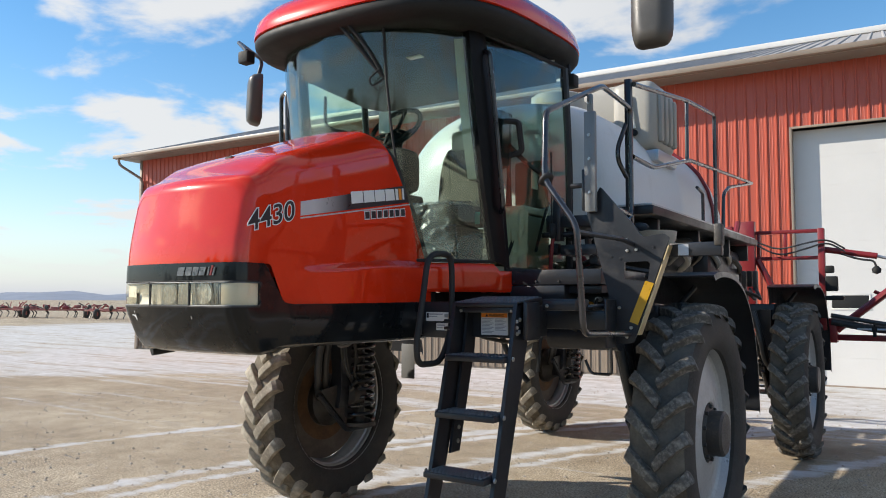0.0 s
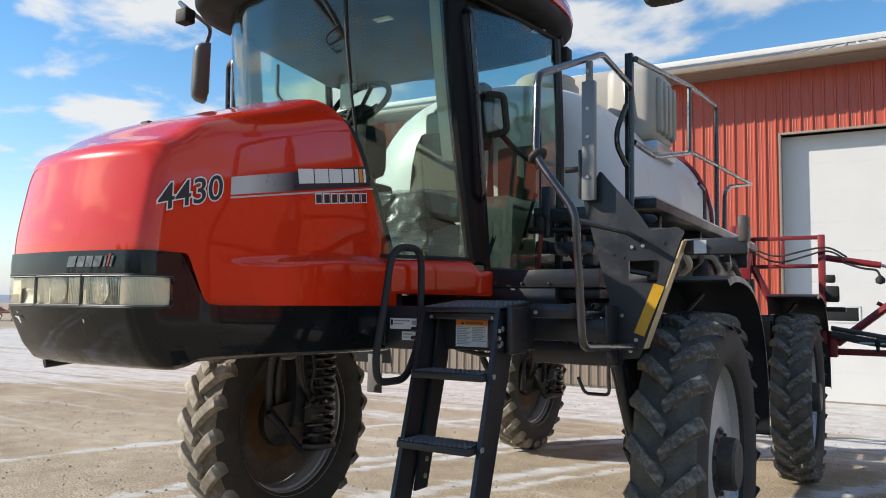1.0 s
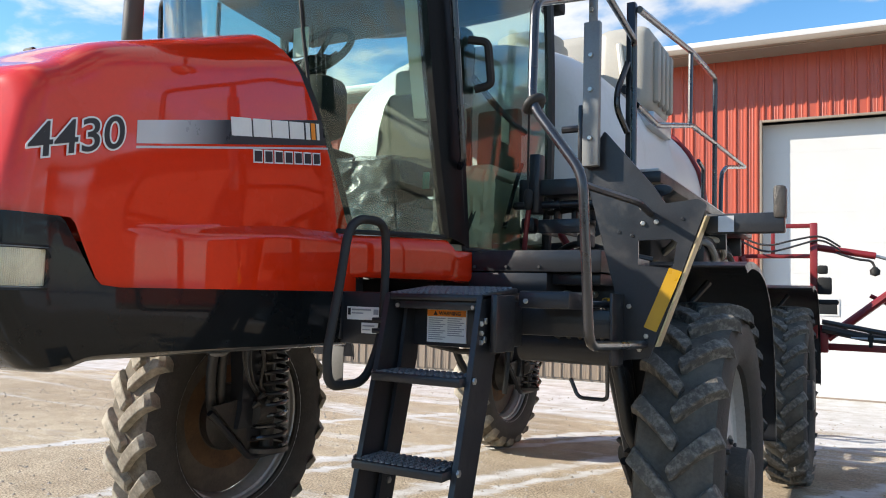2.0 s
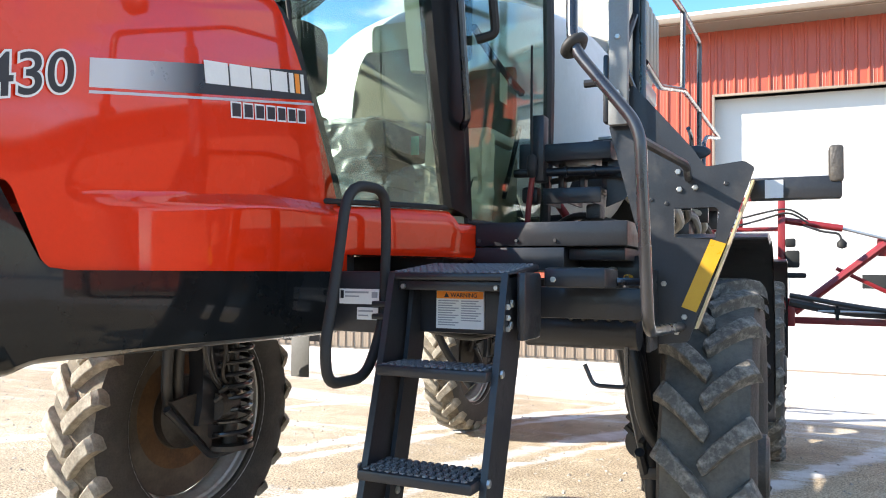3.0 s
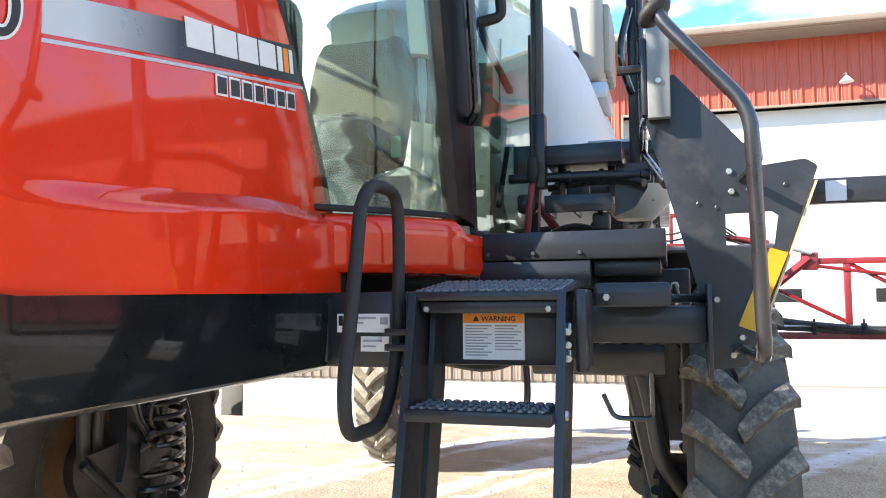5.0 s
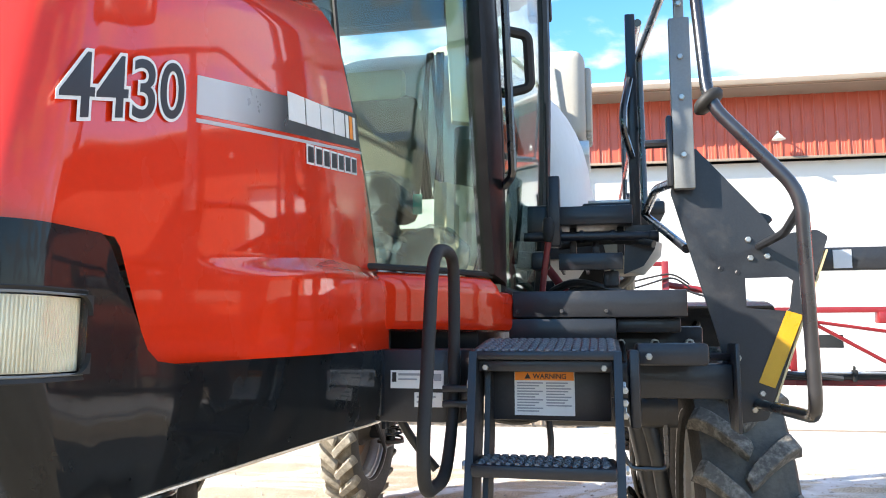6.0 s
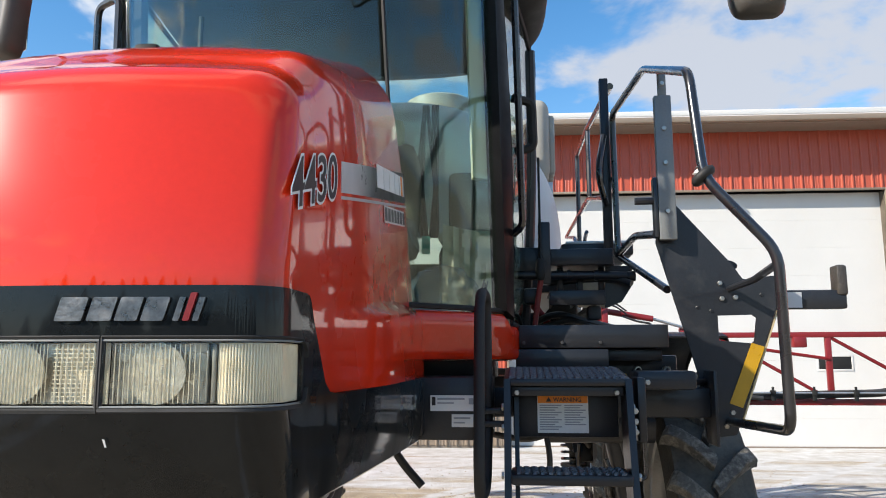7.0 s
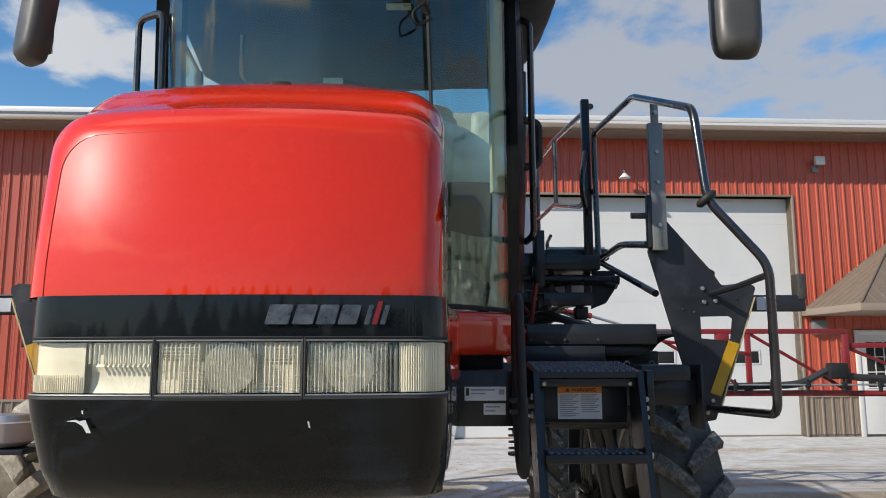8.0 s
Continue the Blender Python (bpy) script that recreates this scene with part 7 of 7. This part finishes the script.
    for p in ([(0.95, 3.0, 2.12), (1.1, 2.96, 2.20), (1.3, 2.98, 2.14), (1.5, 3.1, 2.1)], [(1.0, 2.95, 2.1), (1.2, 2.97, 2.17), (1.35, 3.0, 2.10)]):
        part("hydraulic_hose", tubed(p, 0.02, 8, 0.1), HOSE, sprayer)
    part("boom_cylinder", tubed([(0.93, 3.05, 2.32), (1.12, 2.98, 2.06)], 0.022, 12, 0), RED_DULL, sprayer, "red hydraulic cylinder")


build_chassis()
build_tray()
build_tank()


def truss(parent, x0, x1, y, z0, z1, n, name):
    """A boom section: two chords, uprights and diagonals."""
    part("boom_chord", boxed((x0, y - 0.045, z0), (x1, y + 0.045, z0 + 0.08), 0.006), RED_DULL, parent)
    part("boom_chord", boxed((x0, y - 0.035, z1 - 0.07), (x1, y + 0.035, z1), 0.006), RED_DULL, parent)
    step = (x1 - x0) / n
    for k in range(n + 1):
        x = x0 + k * step
        part("boom_upright", boxed((x - 0.035, y - 0.03, z0 + 0.08), (x + 0.035, y + 0.03, z1 - 0.07), 0.004), RED_DULL, parent)
        if k < n:
            a, b = (x, z1 - 0.05), (x + step, z0 + 0.06)
            part("boom_diagonal", tubed([(a[0], y, a[1]), (b[0], y, b[1])], 0.024, 6, 0), RED_DULL, parent)


def build_boom():
    """Rear frame and the boom wing that stands out to the ladder side."""
    bm = bmesh.new()
    for s in (1, -1):
        box(bm, (s * 0.9, 8.2, 1.5), (s * 1.0, 8.34, 2.9), 0.008)
        box(bm, (s * 1.98, 8.7, 1.5), (s * 2.06, 8.80, 2.87), 0.008)
        box(bm, (s * 1.0, 8.73, 2.815), (s * 1.98, 8.79, 2.865), 0.006)
        box(bm, (s * 1.0, 8.73, 2.45), (s * 1.98, 8.79, 2.50), 0.006)
        for x in (1.2, 1.55):
            box(bm, (s * x, 8.74, 2.50), (s * x + 0.045, 8.78, 2.815), 0.005)
        box(bm, (s * 0.9, 7.4, 2.3), (s * 1.0, 8.3, 2.4), 0.006)
    box(bm, (-2.0, 8.7, 1.5), (2.0, 8.86, 1.62), 0.008)
    centre = part("boom_frame", bm, RED_DULL, sprayer, "red rear boom frame with uprights and rails")
    wing = part("boom_hinge", boxed((2.06, 8.88, 1.33), (2.16, 9.08, 1.66), 0.012), RED_DULL, sprayer, "red boom wing with lattice bracing and nozzles")
    part("boom_chord", boxed((2.10, 8.955, 1.36), (3.5, 9.045, 1.44), 0.006), RED_DULL, wing)
    truss(wing, 3.5, 6.3, 9.0, 1.36, 2.30, 2, "inner")
    part("boom_chord", boxed((3.02, 8.965, 2.23), (3.5, 9.035, 2.30), 0.006), RED_DULL, wing)
    part("chord_joint", boxed((3.02, 8.94, 2.16), (3.20, 9.06, 2.37), 0.02), RED_DULL, wing)
    part("boom_diagonal", tubed([(3.1, 8.97, 2.22), (4.9, 8.97, 1.95)], 0.022, 6, 0), RED_DULL, wing)
    part("boom_diagonal", tubed([(2.6, 9.02, 2.02), (3.5, 9.02, 1.55)], 0.026, 6, 0), RED_DULL, wing)
    truss(wing, 6.3, 12.5, 9.05, 1.35, 2.10, 4, "outer")
    part("boom_cylinder", tubed([(2.02, 8.85, 2.59), (2.66, 8.87, 2.48)], 0.042, 12, 0), RED_DULL, wing)
    part("cylinder_rod", tubed([(2.66, 8.87, 2.48), (3.12, 8.93, 2.35), ], 0.020, 10, 0), STEEL, wing)
    part("boom_strut", tubed([(3.10, 8.95, 2.30), (2.15, 8.95, 1.5)], 0.05, 8, 0), RED_DULL, wing)
    part("boom_lamp", boxed((2.06, 8.64, 2.02), (2.21, 8.74, 2.22), 0.02), CAB_DARK, wing, "black work lamps on the boom frame")
    part("boom_lamp", boxed((2.06, 8.64, 2.26), (2.17, 8.74, 2.36), 0.02), CAB_DARK, wing)
    part("boom_hose", tubed([(2.1, 8.86, 1.62), (2.6, 8.9, 1.52), (3.6, 8.92, 1.47), (5.6, 8.93, 1.52), (6.0, 8.9, 1.75), (6.3, 8.92, 1.62), (8.0, 8.95, 1.55)], 0.05, 8, 0.3), HOSE, wing)
    part("boom_hose", tubed([(2.1, 8.80, 1.70), (2.9, 8.84, 1.56), (4.0, 8.86, 1.45)], 0.03, 8, 0.3), HOSE, wing)
    part("spray_line", tubed([(2.4, 8.84, 1.52), (12.0, 8.88, 1.52)], 0.013, 8, 0), STEEL, wing)
    for k in range(19):
        x = 2.6 + 0.508 * k
        bm = bmesh.new()
        box(bm, (x - 0.03, 8.81, 1.485), (x + 0.03, 8.88, 1.555), 0.008)
        box(bm, (x - 0.02, 8.82, 1.42), (x + 0.02, 8.87, 1.485), 0.006)
        box(bm, (x - 0.012, 8.83, 1.555), (x + 0.012, 8.86, 1.60), 0.004)
        part("nozzle", bm, CAB_DARK, wing)
    part("frame_mast", boxed((0.98, 8.60, 1.62), (1.20, 8.72, 3.00), 0.012), RED_DULL, centre)
    part("frame_brace", tubed([(1.22, 8.70, 2.46), (1.60, 8.74, 1.62)], 0.045, 8, 0), RED_DULL, centre)
    part("frame_brace", tubed([(1.05, 8.30, 2.95), (1.12, 7.60, 2.50)], 0.04, 8, 0), RED_DULL, centre)
    for z0, z1 in ((2.74, 2.66), (2.70, 2.58)):
        part("boom_hose", tubed([(1.15, 8.66, z0), (1.5, 8.64, z1 - 0.08), (1.8, 8.64, z1), (2.1, 8.66, z0 - 0.02), (2.3, 8.72, z0 - 0.16)], 0.012, 8, 0.2), HOSE, wing)
    part("hanging_hose", tubed([(2.25, 8.80, 2.52), (2.45, 8.78, 2.44), (2.62, 8.80, 2.42), (2.65, 8.80, 2.34)], 0.014, 8, 0.08), HOSE, wing)
    part("hose_cap", lathed([(0.0, 0.0), (0.05, 0.02), (0.055, 0.07), (0.02, 0.11), (0.0, 0.115)], pose(2.65, 8.80, 2.24), 14), CAB_DARK, wing, smooth=60)
    for k in range(5):
        part("valve_body", boxed((1.02 + 0.07 * k, 7.9, 2.02 + 0.05 * (k % 2)), (1.07 + 0.07 * k, 8.02, 2.28), 0.01), CAB_DARK if k % 2 else MUD_IRON, centre)
        part("valve_hose", tubed([(1.05 + 0.07 * k, 7.92, 2.05), (1.10 + 0.08 * k, 7.80, 1.9), (1.2 + 0.06 * k, 7.4, 1.95), (1.2, 6.9, 2.1)], 0.02, 8, 0.1), HOSE, centre)
    part("lamp_shelf", boxed((2.05, 8.62, 1.90), (2.28, 8.80, 1.96), 0.02), CAB_DARK, wing)
    part("boom_motor", boxed((5.95, 8.80, 1.60), (6.22, 8.95, 1.82), 0.03), CAB_DARK, wing)
    part("boom_clamp", boxed((4.45, 8.92, 2.10), (4.62, 9.08, 2.24), 0.02), RED_DULL, wing)


build_boom()


def build_mirror(s, x, y, z, lean, size=1.0, toe=0.0):
    bm = bmesh.new()
    rows = []
    for dy, f in ((0.0, 1.0), (0.02, 1.02), (0.07, 0.92), (0.10, 0.72), (0.11, 0.4)):
        row = []
        for k in range(32):
            a = k * math.tau / 32
            c, q = math.cos(a), math.sin(a)
            e = 2 / 5
            row.append((x + 0.122 * size * f * math.copysign(abs(c) ** e, c), y - dy, z + 0.27 * size * (0.5 + 0.5 * f) * math.copysign(abs(q) ** e, q)))
        rows.append(row)
    loft(bm, rows, closed=True, cap=True)
    for v in bm.verts:
        v.co.x += lean * (v.co.z - z)
    turn = pose(x, y, 0, 0, 0, toe) @ pose(-x, -y, 0)
    bm.transform(turn)
    arm = part("mirror_arm", tubed([(s * 0.86, 1.25, 3.70), (s * 1.25, 1.5, 3.92), (x, y + 0.02, 3.96), (x, y - 0.03, z + 0.2)], 0.016, 8, 0.08), FRAME, sprayer, "long mirror arm from the cab roof")
    housing = part("mirror_housing", bm, MIRROR_SHELL, arm, "tall dusty black mirror housing", smooth=50)
    part("mirror_pane", boxed((x - 0.10 * size, y + 0.001, z - 0.22 * size), (x + 0.10 * size, y + 0.006, z + 0.22 * size), 0.002, turn), MIRROR, arm)


build_mirror(1, 1.945, 1.90, 3.65, 0.0)
build_mirror(-1, -1.52, 1.99, 3.60, 0.2, 0.78, -32)
part("grab_handle", tubed([(-0.90, 1.66, 2.75), (-0.90, 1.64, 3.46), (-0.76, 1.56, 3.46), (-0.755, 1.58, 2.75)], 0.016, 8, 0.05), SATIN, sprayer, "black grab handle beside the windscreen")
part("door_grab_rail", tubed([(0.86, 1.77, 3.53), (0.905, 1.755, 3.50), (0.925, 1.895, 2.50), (0.885, 1.93, 2.47)], 0.016, 8, 0.05), SATIN, sprayer, "tall black grab rail by the door")
part("door_handle", tubed([(0.89, 1.98, 3.10), (0.975, 2.02, 3.09), (0.98, 2.06, 2.89), (0.90, 2.04, 2.87)], 0.021, 8, 0.03), RUBBER_SEAL, sprayer, "black door pull")
part("handle_cup", boxed((0.872, 1.985, 2.89), (0.900, 2.075, 3.085), 0.012), CAB_DARK, bpy.data.objects["door_handle"], "dark cup behind the door pull")


# ---- parked implements far out in the field ----
def build_implement(place, turn, length, seed):
    rng = random.Random(seed)
    imp = thing("tillage_implement", Matrix.Translation(place) @ Matrix.Rotation(radians(turn), 4, "Z"), "red folded tillage implement parked in the field", "implement", "parked implements")
    bm = bmesh.new()
    for y in (-1.2, 0.0, 1.2):
        box(bm, (-length / 2, y - 0.08, 0.75), (length / 2, y + 0.08, 0.92), 0.02)
    n = int(length / 1.3)
    for k in range(n + 1):
        x = -length / 2 + k * length / n
        box(bm, (x - 0.06, -1.2, 0.78), (x + 0.06, 1.2, 0.90), 0.02)
    part("frame", bm, IMPLEMENT_RED, imp)
    bm = bmesh.new()
    for k in range(n * 2):
        x = -length / 2 + (k + 0.5) * length / (2 * n)
        y = rng.choice((-1.2, 0, 1.2))
        tube(bm, [(x, y, 0.8), (x + 0.1, y + 0.35, 0.5), (x, y + 0.15, 0.02)], 0.05, 6, 0.1)
    tagged(part("tine", bm, FRAME, imp), kind="stuff")
    for k in range(3):
        x = -length / 2 + (k + 0.5) * length / 3
        part("hitch_tower", tubed([(x - 0.5, 0, 0.9), (x, 0, 1.0 + rng.random() * 0.45), (x + 0.6, 0, 0.9)], 0.09, 6, 0), RED_DULL, imp)
        part("hose", tubed([(x - 0.8, 0.2, 0.9), (x - 0.3, 0.1, 1.15 + rng.random() * 0.25), (x + 0.5, 0, 1.1), (x + 1.0, 0, 0.9)], 0.05, 6, 0.5), HOSE, imp)
    for k in range(int(length / 1.1)):
        x = -length / 2 + (k + 0.5) * 1.1
        part("fold_arm", boxed((x - 0.32, -0.9 + 0.3 * (k % 3), 0.86), (x + 0.34, -0.72 + 0.3 * (k % 3), 0.98 + 0.22 * rng.random()), 0.02, Matrix.Rotation(rng.uniform(-0.12, 0.12), 4, "Y")), IMPLEMENT_RED if k % 2 else RED_DULL, imp)
    # folded wings: leaning struts, springs and gauge wheels piled on the frame
    for k in range(int(length * 1.6)):
        x, y = rng.uniform(-0.48, 0.48) * length, rng.uniform(-1.2, 1.2)
        x1, z1 = x + rng.uniform(-0.9, 0.9), 0.95 + 0.75 * rng.random() ** 1.6
        part("strut", tubed([(x, y, 0.85), ((x + x1) / 2, y + 0.1, 0.5 * (0.9 + z1) + 0.1), (x1, y + 0.2, z1)], 0.035 + 0.03 * rng.random(), 6, 0.1), (IMPLEMENT_RED, MUD_IRON, RED_DULL)[k % 3], imp)
    for k in range(3):
        x = rng.uniform(-0.42, 0.42) * length
        part("gauge_wheel", lathed([(0.10, -0.08), (0.24, -0.09), (0.28, 0), (0.24, 0.09), (0.10, 0.08)], Matrix.Translation((x, -1.3, 0.95 + 0.4 * rng.random())) @ Matrix.Rotation(radians(70 + 40 * rng.random()), 4, "Y"), 16, closed=True), MUD_IRON, imp)
    for x in (-length / 3, length / 3):
        wh = part("wheel", lathed([(0.22, -0.12), (0.45, -0.12), (0.5, 0), (0.45, 0.12), (0.22, 0.12)], Matrix.Translation((x, -1.5, 0.5)) @ Matrix.Rotation(radians(90), 4, "Y"), 20, closed=True), TYRE, imp)
        part("rim", lathed([(0.0, 0.04), (0.23, 0.04), (0.23, -0.04), (0.0, -0.04)], Matrix.Translation((x, -1.5, 0.5)) @ Matrix.Rotation(radians(90), 4, "Y"), 16), IMPLEMENT_RED, wh)


build_implement((-78, 37, 0), 30, 9, 1)
build_implement((-70, 39, 0), 34, 9, 2)
build_implement((-60, 40, 0), 28, 8, 3)


# ---- spruces across the yard, mirrored in the glass and the paint ----
BARK = surf("spruce_bark", (0.10, 0.075, 0.055), 0.9, 0, 0.3, 4, 60, 0.4)
NEEDLE = surf("spruce_needles", (0.035, 0.055, 0.030), 0.8, 0, 0.4, 3, 40, 0.2)


def build_spruce(x, y, h, seed):
    rng = random.Random(seed)
    tree = thing("spruce", (x, y, 0), "tall dark green spruce standing across the yard", "tree", "spruces")
    part("trunk", tubed([(0, 0, 0), (0.05, 0, h * 0.5), (0, 0.03, h)], 0.2, 8, 0, False), BARK, tree)
    bm = bmesh.new()
    z = 0.8
    while z < h:
        reach = (1 - z / h) ** 0.85 * h * 0.29 + 0.15
        n = 9 if z < h * 0.7 else 6
        a0 = rng.random() * 6
        for k in range(n):
            a = a0 + k * math.tau / n + rng.uniform(-0.2, 0.2)
            r = reach * rng.uniform(0.75, 1.15)
            d, side = Vector((math.cos(a), math.sin(a), 0)), Vector((-math.sin(a), math.cos(a), 0))
            for f0, f1, w in ((0.1, 0.6, 0.22), (0.4, 0.85, 0.2), (0.65, 1.0, 0.14)):
                p, q = d * r * f0 + Vector((0, 0, z - 0.1 * f0 * r)), d * r * f1 + Vector((0, 0, z - 0.35 * f1 * r + rng.uniform(-0.1, 0.1)))
                wv = side * r * w
                vs = [bm.verts.new(c) for c in (p - wv * 0.4, p + wv * 0.4, q + wv, q + d * 0.12 * r, q - wv)]
                bm.faces.new(vs)
                lo = bm.verts.new((p + q) / 2 - Vector((0, 0, 0.16 * r + 0.08)))
                bm.faces.new((vs[0], vs[4], lo))
                bm.faces.new((vs[2], vs[1], lo))
                bm.faces.new((vs[4], vs[2], lo))
        z += h * 0.032 + 0.05
    part("crown", bm, NEEDLE, tree, smooth=10)


tree_rng = random.Random(41)
for i in range(46):
    tree_x = -64 + 2.3 * i + tree_rng.uniform(-1.2, 1.2)
    tall = smooth01((tree_x + 34) / 16)
    build_spruce(tree_x, -44 + tree_rng.uniform(-5, 5), 5.0 + 2.6 * tall + tree_rng.uniform(0, 2.0), 20 + i)


# ---- loose stones on the yard ----
def build_stones():
    rng = random.Random(77)
    verts, faces = [], []
    for _ in range(9000):
        x, y = rng.uniform(-11, 5.5), 0.3 + 12.7 * rng.random() ** 1.4
        r = 0.006 + 0.022 * rng.random() ** 3
        h, b = r * rng.uniform(0.5, 0.9), len(verts)
        a0 = rng.random() * 6
        ring = [(x + r * rng.uniform(0.7, 1.2) * math.cos(a0 + k * math.tau / 5), y + r * rng.uniform(0.7, 1.2) * math.sin(a0 + k * math.tau / 5), 0.001) for k in range(5)]
        verts += ring + [(x + rng.uniform(-0.3, 0.3) * r, y + rng.uniform(-0.3, 0.3) * r, h)]
        faces += [(b + k, b + (k + 1) % 5, b + 5) for k in range(5)]
    me = bpy.data.meshes.new("stones")
    me.from_pydata(verts, [], faces)
    me.materials.append(surf("yard_stone", (0.36, 0.32, 0.27), 0.9, 0, 0.4, 30, 120, 0.2))
    tagged(new("stones", me), "loose tan and grey stones scattered on the yard", "stones", kind="stuff")


build_stones()
